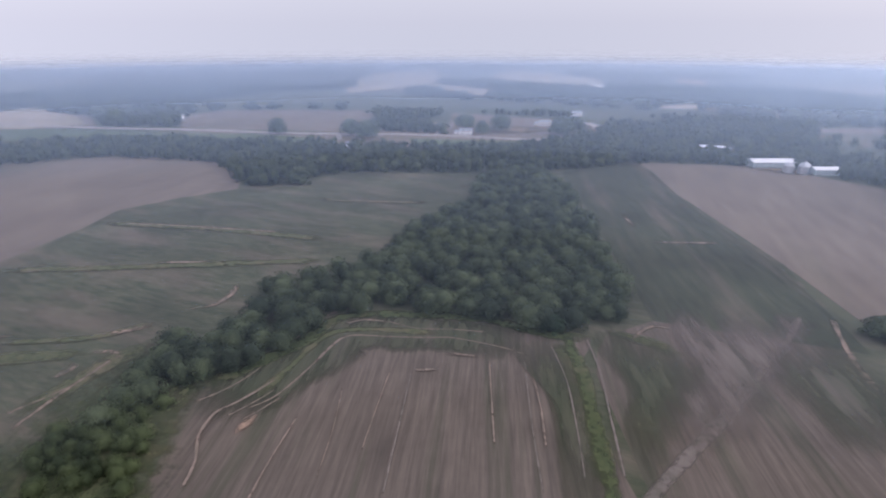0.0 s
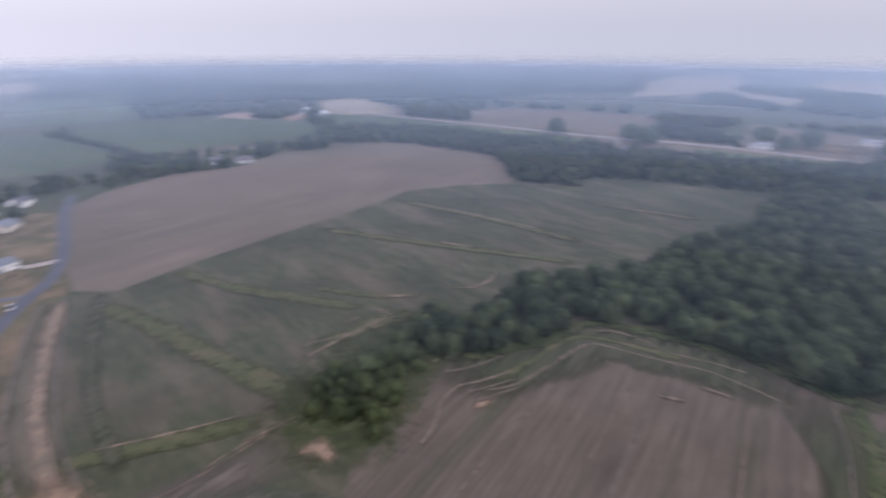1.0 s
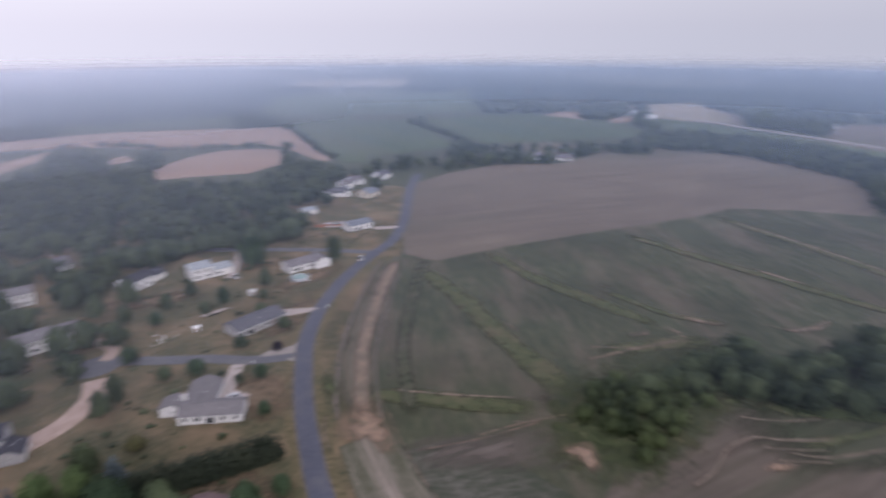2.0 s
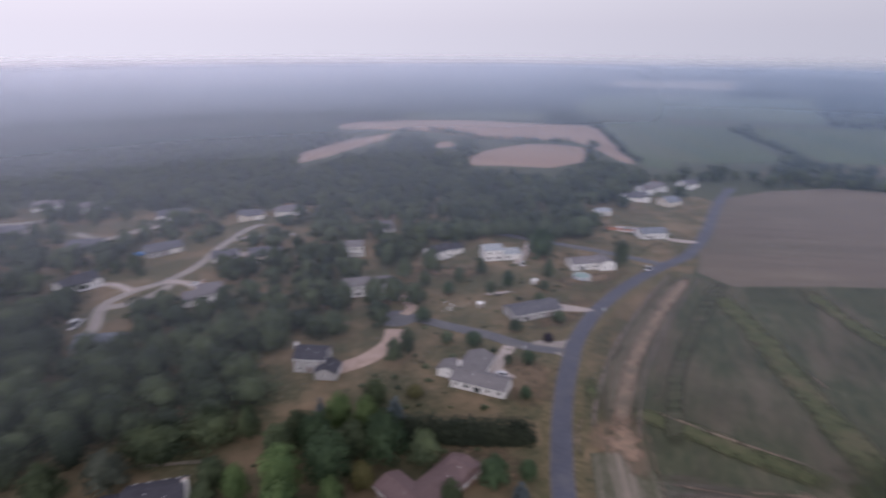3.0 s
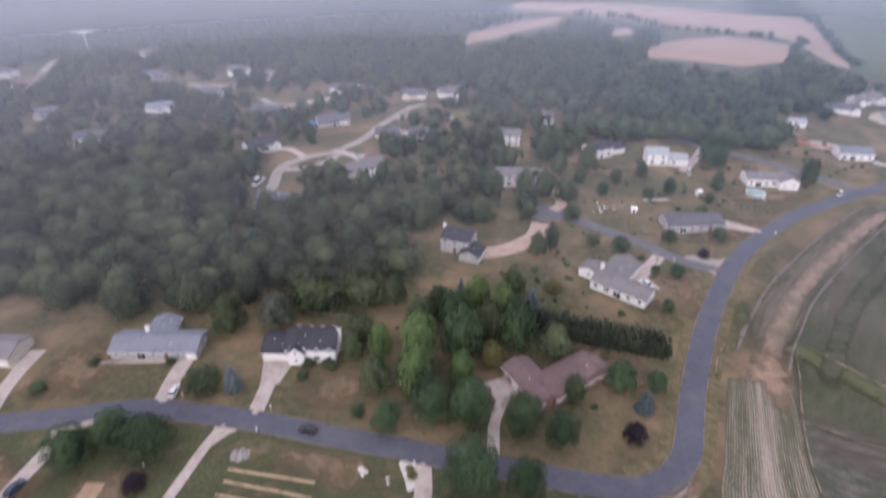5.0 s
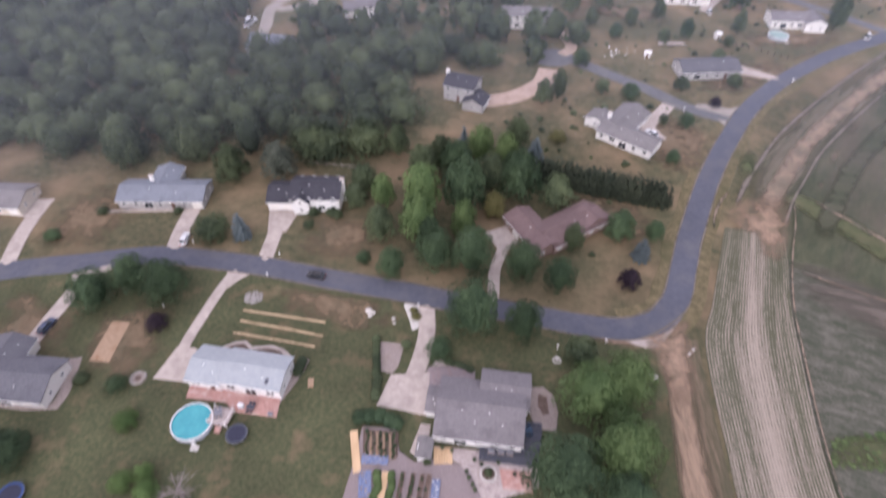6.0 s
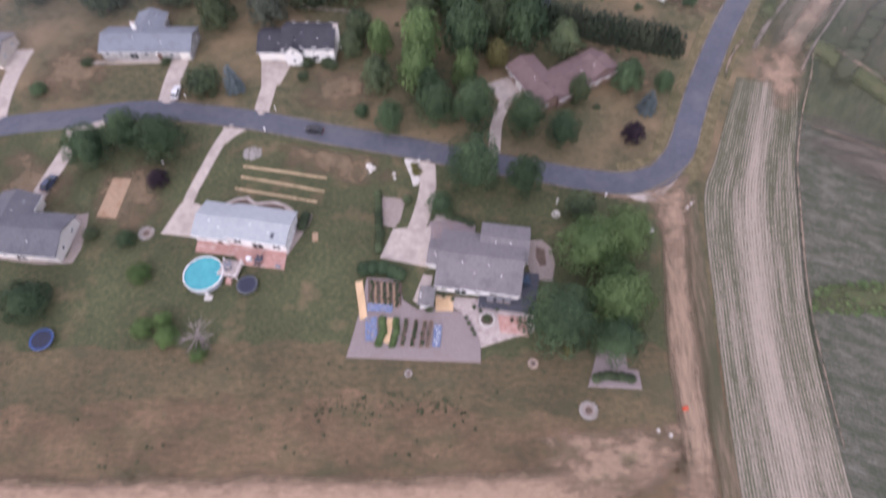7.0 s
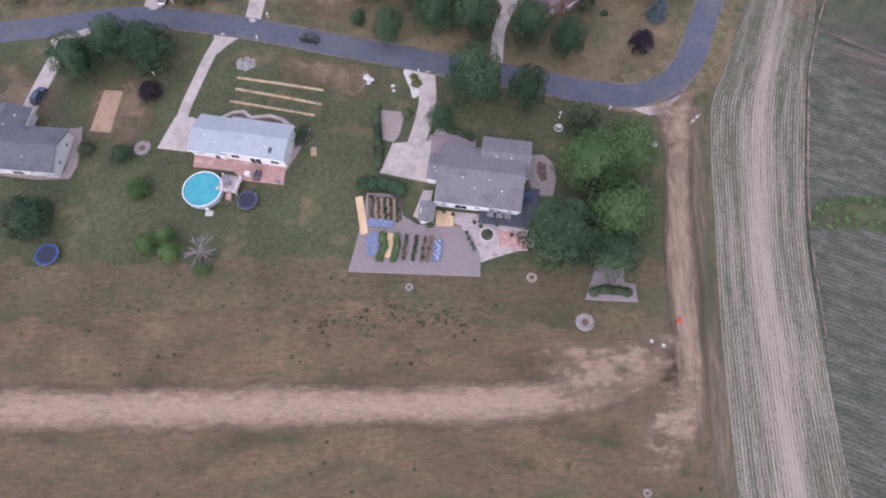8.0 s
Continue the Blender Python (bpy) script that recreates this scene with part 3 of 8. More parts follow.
# terrace lines round the head of the stubble field, sown rows left bare
TERRACE = [(126.6, 35.8), (136.2, 34.2), (145.8, 34.9), (151.9, 33.9), (158.1, 31.1), (161.5, 25.8), (166.4, 20.3), (172.3, 14.4)]
TERRACE_TOP = [(164.4, 39.1), (168.0, 32.2), (175.8, 23.5), (190.6, 13.0), (210.0, 0.5), (216.5, -6.4), (217.7, -14.4), (209.1, -28.2)]
TERRACE_LOW = [(156.9, 23.5), (161.0, 15.8), (167.8, 9.9), (179.1, 2.3), (191.9, -5.9), (195.8, -11.8), (191.6, -25.6), (187.3, -39.7), (185.4, -47.8), (175.5, -62.1), (166.6, -70.5)]
for points, width in ((TERRACE, 1.3), (TERRACE_TOP, 0.8), (TERRACE_LOW, 1.0), (TERRACE_LOW[3:8], 1.5), ([(205.4, -10.5), (207.6, -17.9), (203.3, -27.4), (195.3, -37.0), (191.8, -49.4), (186.6, -61.3)], 1.0), ([(205.4, -10.5), (207.6, -17.9), (203.3, -27.4)], 1.5),
                      ([(151.5, 24.1), (157.1, 17.3), (161.4, 12.4)], 0.7), ([(154.5, 28.5), (160.5, 20.5), (166, 14.5)], 0.6), ([(120, -57.4), (138.4, -63.3), (163.7, -69.5)], 0.7), ([(130.5, -8.7), (149.9, -15.5), (167.8, -22)], 0.7),
                      ([(122.5, 3.5), (142, -1.9), (161.4, -5.9)], 0.6), ([(124.4, -44.2), (166.9, -56.3)], 0.7), ([(112, 22), (130, 16), (150, 8)], 0.7), ([(166.6, -30), (165.5, -38.8)], 1.6), ([(175.2, -43.1), (170.3, -53.7)], 1.5)):
    streak(points, width * 0.85, PALE_LINE)
streak([(163.1, 20.9), (177.4, 10.9), (196.6, -1.1), (200.6, -10.7), (196.9, -26.4), (189.7, -44.5)], 3.5, GREEN_GRASS, "green grass along a terrace of the field", "grass_terrace", 0.4, 0.12)
tagged(soft_patch("soil_patch", [(145.4, 25.2), (150.4, 24.6), (153.4, 21.3), (154.2, 18.8), (150.0, 19.8), (147.0, 22.5)], 0.26 + LAYER[0], SOFT_BARE, 1.5), "bare washed-out soil at the end of a terrace", "soil", kind="structure")
# growth that thickens and thins across the fields
for name, outline, material, label in (
        ("bean_growth", [(150, -150), (150, -180), (118, -176), (92, -150), (100, -134), (128, -140)], BEAN_PATCH, "dark green growth at the edge of the field"),
        ("dry_patch", [(186, -140), (176, -165), (168, -190), (142, -160), (112, -116), (100, -92), (120, -92), (142, -108)], DRY_PATCH, "pale dry patch along the wheel track"),
        ("bean_growth", [(178, -66), (179, -84), (160, -84), (95, -66), (95, -52), (140, -66)], BEAN_PATCH, "dark green band beside the grass waterway"),
        ("bean_growth", [(176, -98), (177, -114), (147, -126), (126, -108), (100, -78), (120, -80), (140, -92)], BEAN_PATCH, "green growth between the stubble bands"),
        ("rough_grass", [(206, 64), (184, 74), (168, 84), (150, 88), (132, 84), (114, 72), (106, 58), (112, 44), (132, 39), (148, 38), (164, 38), (176, 30), (186, 30), (200, 48)], TIP_GRASS, "rough green grass round the tip of the wood"),
        ("dry_patch", [(90, 100), (112, 86), (122, 76), (112, 62), (96, 74), (86, 88)], DRY_PATCH, "pale dry patch at the field corner"),
        ("straw_patch", [(68, 168), (86, 160), (84, 142), (72, 134), (62, 140), (60, 160)], STRAW_PATCH, "parched straw-coloured grass near the road"),
        ("straw_patch", [(60, 262), (74, 256), (96, 248), (92, 236), (72, 240), (60, 250)], STRAW_PATCH, "parched straw-coloured grass between the houses"),
        ("straw_patch", [(110, 204), (132, 200), (128, 192), (104, 180), (88, 182), (92, 188)], STRAW_PATCH, "parched straw-coloured grass beside the drive"),
        ("straw_patch", [(120, 226), (140, 228), (160, 224), (150, 214), (124, 214)], STRAW_PATCH, "parched straw-coloured grass before the pool"),
        ("straw_patch", [(-30, 118), (-18, 116), (-14, 106), (-24, 101), (-36, 104), (-34, 113)], STRAW_PATCH, "parched straw-coloured lawn beside the drive"),
        ("straw_patch", [(30, 128), (52, 124), (58, 112), (50, 104), (40, 112)], STRAW_PATCH, "parched straw-coloured lawn inside the road bend"),
        ("straw_patch", [(-100, 92), (-92, 88), (-80, 80), (-84, 72), (-98, 78)], STRAW_PATCH, "parched straw-coloured lawn beside the drive"),
        ("straw_patch", [(-70, 88), (-62, 86), (-60, 72), (-68, 64), (-76, 72), (-76, 84)], STRAW_PATCH, "parched straw-coloured lawn between the gardens"),
        ("straw_patch", [(-40, 92), (-20, 89), (-8, 84), (-14, 78), (-34, 84)], STRAW_PATCH, "parched straw-coloured lawn along the road"),
        ("straw_patch", [(-96, 130), (-86, 128), (-82, 112), (-92, 104), (-104, 108), (-102, 122)], STRAW_PATCH, "parched straw-coloured lawn before the house")):
    LAYER[0] += 0.0015
    tagged(soft_patch(name, outline, 0.2 + LAYER[0] if name != "straw_patch" else 0.10 + LAYER[0] * 0.02, material), label, "field", kind="structure")
LAYER[0] += 0.0015
tagged(soft_ribbon("bean_growth", [(150, 33), (168, 22), (182, 4), (196, -8), (195, -30), (184, -56), (170, -74)], 24, 0.06 + LAYER[0], BEAN_PATCH, 4.0, 1.0), "thin green growth along the upper edge of the stubble", "field", kind="structure")
LAYER[0] += 0.0015
tagged(soft_ribbon("rough_grass", [(172, 38), (184, 20), (197, 4), (212, -10), (209, -32), (198, -62), (181, -82), (172, -98)], 6, 0.2 + LAYER[0], TIP_GRASS), "green grass margin along the wood", "field", kind="structure")
LAYER[0] += 0.0015
tagged(soft_ribbon("grass_waterway", [(178, -92), (175.5, -89), (153, -84), (130, -76.3), (103.4, -67.5), (84, -60)], 4.2, 0.24 + LAYER[0], TIP_GRASS), "green grass waterway through the stubble", "field", kind="structure")
for points, width in (([(174, -96), (152, -90), (128, -81), (104, -72)], 0.7), ([(172, -81), (150, -77), (128, -70), (106, -62)], 0.5), ([(166, -29), (135, -19), (113, -12)], 0.6), ([(164, -68), (129, -57), (104, -50)], 0.4)):
    LAYER[0] += 0.0015
    tagged(soft_ribbon("soil_streak", points, width, 0.24 + LAYER[0], PALE_TRACK), "pale strip of washed-out soil in the field", "soil", kind="structure")
tagged(soft_patch("soil_patch", [(116.5, 68), (125, 64), (124, 61), (117, 54.5), (114, 56), (115.5, 62)], 0.26 + LAYER[0], SOFT_BARE, 2), "bare washed-out soil at the tip of the wood", "soil", kind="structure")

# the strip of crop rows beside the road: ridged, with pale residue between the green rows
ROW_LEFT = [(46, -30), (48.5, -2), (51, 25), (54, 48), (58, 74), (63.5, 86), (69, 98), (75.5, 112)]
ROW_RIGHT = [(67, -30), (67.6, -2), (69, 20.6), (72, 47), (78.6, 74), (82, 86), (86.5, 98), (90, 109)]


def rows_material(name, green, pale, soil, count, wave_by=0.19):
    m, n, l, bsdf = nodes_of(name)
    uvs = n.new("ShaderNodeUVMap")
    split_uv = n.new("ShaderNodeSeparateXYZ")
    l.new(uvs.outputs[0], split_uv.inputs[0])
    wave = n.new("ShaderNodeMath")
    wave.operation = "MULTIPLY"
    wave.inputs[1].default_value = 2 * math.pi
    l.new(split_uv.outputs["X"], wave.inputs[0])
    cosine = n.new("ShaderNodeMath")
    cosine.operation = "COSINE"
    l.new(wave.outputs[0], cosine.inputs[0])
    place = n.new("ShaderNodeTexCoord")
    patchy = n.new("ShaderNodeTexNoise")
    patchy.inputs["Scale"].default_value, patchy.inputs["Detail"].default_value, patchy.inputs["Roughness"].default_value = 2.0, 7, 0.8
    l.new(place.outputs["Object"], patchy.inputs["Vector"])
    wide = n.new("ShaderNodeTexNoise")
    wide.inputs["Scale"].default_value, wide.inputs["Detail"].default_value, wide.inputs["Roughness"].default_value = 1.0, 4, 0.7
    along = n.new("ShaderNodeMapping")  # streaks follow the rows
    along.inputs["Scale"].default_value = (0.45, 7.0, 1.0)
    l.new(uvs.outputs[0], along.inputs[0])
    l.new(along.outputs[0], wide.inputs["Vector"])
    # bare pale band down the middle of the strip
    band = n.new("ShaderNodeMath")
    band.operation = "PINGPONG"
    band.inputs[1].default_value = count / 2
    l.new(split_uv.outputs["X"], band.inputs[0])
    fade = n.new("ShaderNodeMapRange")
    fade.inputs["From Min"].default_value, fade.inputs["From Max"].default_value = count * 0.28, count * 0.5
    fade.inputs["To Min"].default_value, fade.inputs["To Max"].default_value = 0.0, -0.3
    l.new(band.outputs[0], fade.inputs[0])
    total = n.new("ShaderNodeMath")
    total.operation = "MULTIPLY_ADD"
    total.inputs[1].default_value = wave_by
    broken = n.new("ShaderNodeTexNoise")
    broken.inputs["Scale"].default_value, broken.inputs["Detail"].default_value = 0.55, 4
    l.new(place.outputs["Object"], broken.inputs["Vector"])
    breaks = n.new("ShaderNodeMapRange")
    breaks.inputs["From Min"].default_value, breaks.inputs["From Max"].default_value = 0.40, 0.60
    breaks.inputs["To Min"].default_value, breaks.inputs["To Max"].default_value = 0.05, 1.1
    l.new(broken.outputs[0], breaks.inputs[0])
    lines = n.new("ShaderNodeMath")
    lines.operation = "MULTIPLY"
    l.new(cosine.outputs[0], lines.inputs[0])
    l.new(breaks.outputs[0], lines.inputs[1])
    l.new(lines.outputs[0], total.inputs[0])
    milder = n.new("ShaderNodeMath")
    milder.operation = "MULTIPLY"
    milder.inputs[1].default_value = 0.85
    l.new(patchy.outputs[0], milder.inputs[0])
    l.new(milder.outputs[0], total.inputs[2])
    ending = n.new("ShaderNodeMapRange")  # the residue gives out towards the far end
    ending.inputs["From Min"].default_value, ending.inputs["From Max"].default_value = 0.55, 0.98
    ending.inputs["To Min"].default_value, ending.inputs["To Max"].default_value = 0.0, 0.14
    l.new(split_uv.outputs["Y"], ending.inputs[0])
    both_ways, more = n.new("ShaderNodeMath"), n.new("ShaderNodeMath")
    l.new(fade.outputs[0], both_ways.inputs[0])
    l.new(ending.outputs[0], both_ways.inputs[1])
    l.new(total.outputs[0], more.inputs[0])
    l.new(both_ways.outputs[0], more.inputs[1])
    last = n.new("ShaderNodeMath")
    last.operation = "MULTIPLY_ADD"
    last.inputs[1].default_value = 0.9
    l.new(wide.outputs[0], last.inputs[0])
    l.new(more.outputs[0], last.inputs[2])
    ramp = n.new("ShaderNodeValToRGB")
    ramp.color_ramp.elements[0].position, ramp.color_ramp.elements[0].color = 0.58, (*pale, 1)
    ramp.color_ramp.elements[1].position, ramp.color_ramp.elements[1].color = 1.0, (*green, 1)
    mid_stop = ramp.color_ramp.elements.new(0.85)
    mid_stop.color = (*soil, 1)
    l.new(last.outputs[0], ramp.inputs[0])
    l.new(ramp.outputs[0], bsdf.inputs["Base Color"])
    bsdf.inputs["Roughness"].default_value = 0.95
    bsdf.inputs["Specular IOR Level"].default_value = 0.15
    return m


def crop_rows(name, left, right, count, z, height, material, label, k=130):
    """Ridged rows that run between two edges."""
    a, b = spline(left, 2.0), spline(right, 2.0)
    pick = lambda line: np.stack([np.interp(np.linspace(0, 1, k), np.linspace(0, 1, len(line)), line[:, i]) for i in (0, 1)], 1)
    a, b = pick(a), pick(b)
    rnd = np.random.RandomState(3)
    cross = count * 4 + 1
    verts, uv = [], []
    strength = rnd.uniform(0.6, 1.2, cross)  # some rows stand taller
    for i in range(k):
        for j in range(cross):
            p = a[i] + (b[i] - a[i]) * j / (cross - 1)
            crest = (0.5 + 0.5 * math.cos(2 * math.pi * j / 4))
            h = -0.02 if j in (0, cross - 1) else z + height * crest * strength[j]
            verts.append((p[0], p[1], h))
            uv.append((j / 4, i / k))
    faces = [(i * cross + j, i * cross + j + 1, (i + 1) * cross + j + 1, (i + 1) * cross + j) for i in range(k - 1) for j in range(cross - 1)]
    ob = obj(name, verts, faces, material)
    layer = ob.data.uv_layers.new(name="rows")
    layer.data.foreach_set("uv", [c for f in faces for v in f for c in uv[v]])
    return tagged(ob, label, "crop", kind="stuff")


crop_rows("crop_rows", ROW_LEFT, ROW_RIGHT, 30, 0.16, 0.13, rows_material("crop_row", (0.104, 0.106, 0.070), (0.345, 0.292, 0.245), (0.212, 0.186, 0.148), 30),
          "thin green crop rows in pale residue, curving beside the track")
crop_rows("crop_rows", [(80, 100), (92, 96), (104, 90)], [(62, -24), (84, -34), (104, -44)], 150, 0.06, 0.08,
          rows_material("crop_row_dense", (0.062, 0.070, 0.049), (0.19, 0.174, 0.150), (0.102, 0.101, 0.080), 900, 0.09), "dark green crop rows running aslant from the pale strip", 40)

# roads
ROAD_MAIN = [(-170, 84), (-140, 89), (-105, 97.5), (-88, 100), (-77, 102), (-66, 102.3), (-49, 99.7), (-36, 96.8), (-22.7, 93.4), (-9.8, 90.5), (2.9, 87.2), (22.7, 82.5), (33.6, 79.9), (40.9, 79.1),
             (47.2, 79.9), (52, 82.9), (56.6, 89.5), (60.3, 97.6), (64.1, 106.1), (69.6, 116.8), (75.7, 128.3), (83.3, 141), (93.5, 156), (104, 170), (123, 188.5), (147, 206),
             (177, 222), (204, 234), (234, 258), (274, 297), (300, 321), (330, 345)]
COURT = [(96.5, 162.6), (82.9, 171.3), (73.2, 182.7), (61.8, 193.1), (51.2, 203.1), (44, 206)]
SIDE_STREET = [(182, 226), (172, 240), (160, 255), (137, 279), (113, 304), (89, 318)]
LANE = [(-72, 222), (-70, 231), (-71, 252), (-62, 265), (-50, 273), (-38, 289), (-28, 316), (-22, 326), (-2, 329), (11, 327)]
LANE_LOOP = [(-71, 250), (-60, 252), (-50, 262), (-46, 275)]
LANE_SPUR = [(-24, 324), (-16, 342), (-6, 352)]
FAR_LANE = [(-48, 378), (-64, 385), (-79, 354), (-94, 349), (-108, 364)]
FAR_LANE_B = [(-178, 377), (-176, 399), (-155, 394), (-132, 396)]
FAR_LANE_C = [(-288, 402), (-275, 414), (-284, 436), (-293, 465)]
HIGHWAY = [(980, 560), (871, 376), (807, 259), (758, 134), (712, 35), (681, -41), (666, -104), (639, -163), (590, -252), (610, -301), (652, -347), (700, -359)]
CONCRETE_PALE = surface("worn_road", (0.27, 0.238, 0.215), (0.35, 0.31, 0.278), 0.3, (0.2, 0.185, 0.175), 0.06, (0.5, 0.7))


def road(name, points, width, material, label, z=0.09):
    return tagged(ribbon(name, points, width, z, material, 0.0, 2.5), label, "road", kind="structure")


VERGE = surface("dry_verge", (0.086, 0.078, 0.040), (0.19, 0.148, 0.084), 0.6, (0.09, 0.085, 0.042), 0.12, (0.5, 0.65), bump=0.06, bump_scale=3)
streak(ROAD_MAIN[13:27], 11.5, VERGE, "dry yellow grass verge along the road", "verge", 0.10, 0.10, False, True)
tagged(soft_ribbon("shoulder", [(30, 79.2), (36, 77.6), (40.9, 76.9), (47.5, 77.3), (52.5, 80), (56.5, 85)], 5.0, 0.16, SOFT_BARE, 1.0), "dusty shoulder of the road bend", "soil", kind="structure")
road("road", ROAD_MAIN, 6.0, ASPHALT, "blue-grey asphalt village road with a tight bend", 0.20)
bend = spline(ROAD_MAIN[5:26], 3.0)
bend_side = sides(bend)
for side in (-1, 1):
    tagged(soft_ribbon("gravel_edge", [tuple(q) for q in (bend + bend_side * side * 3.05)[::3]], 0.5, 0.224, PALE_TRACK, 2.0), "pale gravel edge of the road", "road edge", kind="structure")
road("court_road", COURT, 5.6, WORN_ASPHALT, "grey asphalt court road ending in a turning circle", 0.15)
a = np.linspace(0, 2 * math.pi, 17)[:-1]
tagged(region("turning_circle", [(43.5 + 8 * math.cos(t), 206 + 7 * math.sin(t)) for t in a], 0.14, WORN_ASPHALT, 3), "asphalt turning circle", "road", kind="structure")
tagged(region("road_apron", [(86, 171), (90, 173), (98, 170), (105, 174), (97, 158.5), (93.5, 156), (91, 164)], 0.17, CONCRETE_PALE, 2), "pale worn road apron at the junction", "road", kind="structure")
tagged(region("road_apron", [(40, 76.3), (47, 76.2), (53, 79.5), (56, 83), (50, 76), (46, 73.8)], 0.17, CONCRETE, 1, 0.25), "broken pale gravel at the road bend", "road", kind="structure")
road("side_street", SIDE_STREET, 5.5, WORN_ASPHALT, "grey asphalt side street")
for points in (LANE, LANE_LOOP, LANE_SPUR, FAR_LANE, FAR_LANE_B, FAR_LANE_C):
    road("lane", points, 4.8, CONCRETE_PALE, "pale worn village lane between lawns", 0.12)
road("highway", HIGHWAY, 11, CONCRETE_PALE, "pale country highway across the far fields", 0.4)
for outline, label in (([(445.7, -370.7), (424.2, -376.4), (395, -401.3), (374, -416.6), (372, -396), (385, -376), (410, -360)], "pale trodden yard before the farm"),
                       ([(695, -226), (681, -284), (628, -268), (642, -212)], "pale dry ground beside the highway"), ([(690, -347), (668, -350), (575, -322), (580, -306)], "bare tan embankment at the highway bend")):
    LAYER[0] += 0.0015
    tagged(soft_patch("dry_ground", outline, 0.3 + LAYER[0], STRAW_PATCH, 6.0), label, "soil", kind="structure")
road("highway_spur", [(743, -178.6), (696, -162.5), (650, -148)], 5, CONCRETE_PALE, "pale farm drive", 0.35)
road("highway_spur", [(658, -135), (700, -152), (746, -168)], 7, CONCRETE_PALE, "pale farm road", 0.35)
road("highway_spur", [(640, -29), (650, -38), (681, -41)], 6, CONCRETE_PALE, "pale farm drive", 0.35)
# dirt tracks, from thin grass at their margins to bare soil in the middle
def track(points, width, label, bare=SOFT_DIRT, margin=SOFT_MARGIN, z=0.05):
    for share, material, name, words in ((1.5, margin, "track_margin", "half-bare margin of the dirt track"), (1.1, bare, "dirt_track", label)):
        z += 0.012
        LAYER[0] += 0.0015
        tagged(soft_ribbon(name, points, width * share, z + 0.05 + LAYER[0], material, 1.2, 4.0), words, "soil", kind="structure")


LAYER[0] = 0.03
track([(52.5, 79), (50.6, 70), (48.8, 60), (47.4, 50), (46.2, 40), (45.4, 30), (44.4, 22), (43.6, 14), (42.8, 6), (42.2, 0)], 4.0, "bare sandy dirt track along the field edge", TRACK_NORTH, TRACK_NORTH_SIDE, z=0.05)
track([(44.5, 27), (41, 22.5), (34, 18), (25, 15.2), (9.5, 14), (-8, 13.7), (-38, 13.7), (-68, 13.7), (-110, 14.5)], 5.0, "sandy dirt track across the meadow", z=0.052)
streak([(55.5, 76), (53, 60), (50.5, 40), (49, 20), (47, -4)], 3.2, TRACK_THIN, "strip of dry weeds beside the crop rows", "verge", 0.25, 0.075, False, True)
tagged(soft_patch("rough_grass", [(73.3, 53), (81, 53.8), (90, 53.4), (100, 52.6), (99, 45), (87.4, 46), (80, 46.3), (72.7, 47.1)], 0.245, GREEN_GRASS, 2.0), "green grassy patch in the crop rows", "field", kind="structure")
tagged(soft_patch("bare_ground", [(45.5, 77.4), (52, 79.5), (56.5, 82), (55, 74), (53, 64), (49, 58), (46.5, 62), (45.5, 70)], 0.205, SOFT_BARE, 1.5), "bare trampled ground at the road bend", "soil", kind="structure")
tagged(soft_patch("bare_ground", [(17, 24), (31, 25), (42.2, 27), (44, 21), (36, 14.5), (20, 12)], 0.21, PATCHY_BARE, 2.0), "half-bare worn ground where the two dirt tracks meet", "soil", kind="structure")
tagged(soft_ribbon("bare_ground", [(44.2, 22), (42.9, 15.3), (40.1, 10.2), (36.4, 4.4), (33.4, -0.4)], 6.5, 0.213, PATCHY_BARE, 1.2), "patchy bare dirt beside the track", "soil", kind="structure")
LAYER[0] = 0.2
FARM_TRACK = [(84, 108), (87.4, 116), (94, 126), (101, 134.8), (112.3, 148.4), (128.6, 164.1), (149, 182), (165, 195), (184, 209)]
JUNCTION_DIRT = [(82.6, 123), (89.6, 125), (95.5, 124), (95, 116.5), (90.8, 107.3), (85.5, 99), (81, 100), (81.6, 109), (77.5, 111), (77.5, 118)]
GREEN_CORNER = [(91.5, 144), (96.3, 145.5), (94, 136), (90, 130.5), (86.5, 133)]
SOIL_SPOTS = [([(123, 147.8), (116.3, 138.4)], 2.2), ([(129.3, 154.4), (137, 162.4)], 2.4), ([(107, 126.6), (109.9, 131.2)], 1.6), ([(72.2, 110), (73.4, 114.5), (77.2, 121.4), (81.9, 126.7)], 0.7)]
offset_track = lambda aside, first=0: [(x + 0.72 * aside, y - 0.69 * aside) for x, y in FARM_TRACK[first:]]
for aside, width, material, name, label in ((-1.0, 11.5, DRY_STRIP, "dry_strip", "dry brownish strip of thin rows along the farm track"), (0.5, 4.6, PALE_STRIP, "farm_track", "tan farm track along the field edge"),
                                            (-7.5, 1.2, PALE_TRACK, "wheel_track", "faint wheel track beside the farm track"), (5.5, 1.0, PALE_TRACK, "wheel_track", "faint wheel track beside the farm track"),
                                            (15, 5.0, BEAN_PATCH, "bean_growth", "dark green growth beside the rows")):
    LAYER[0] += 0.0015
    tagged(soft_ribbon(name, offset_track(aside, 1), width, 0.22 + LAYER[0], material), label, "field", kind="structure")
for outline, material, name, label in (
        (JUNCTION_DIRT, SOFT_BARE, "bare_ground", "bare trodden dirt where the tracks cross"), (GREEN_CORNER, TIP_GRASS, "rough_grass", "green grass corner between road and track")):
    LAYER[0] += 0.0015
    tagged(soft_patch(name, outline, 0.24 + LAYER[0], material, 2.0), label, "field", kind="structure")
for points, width in SOIL_SPOTS:
    streak(points, width)
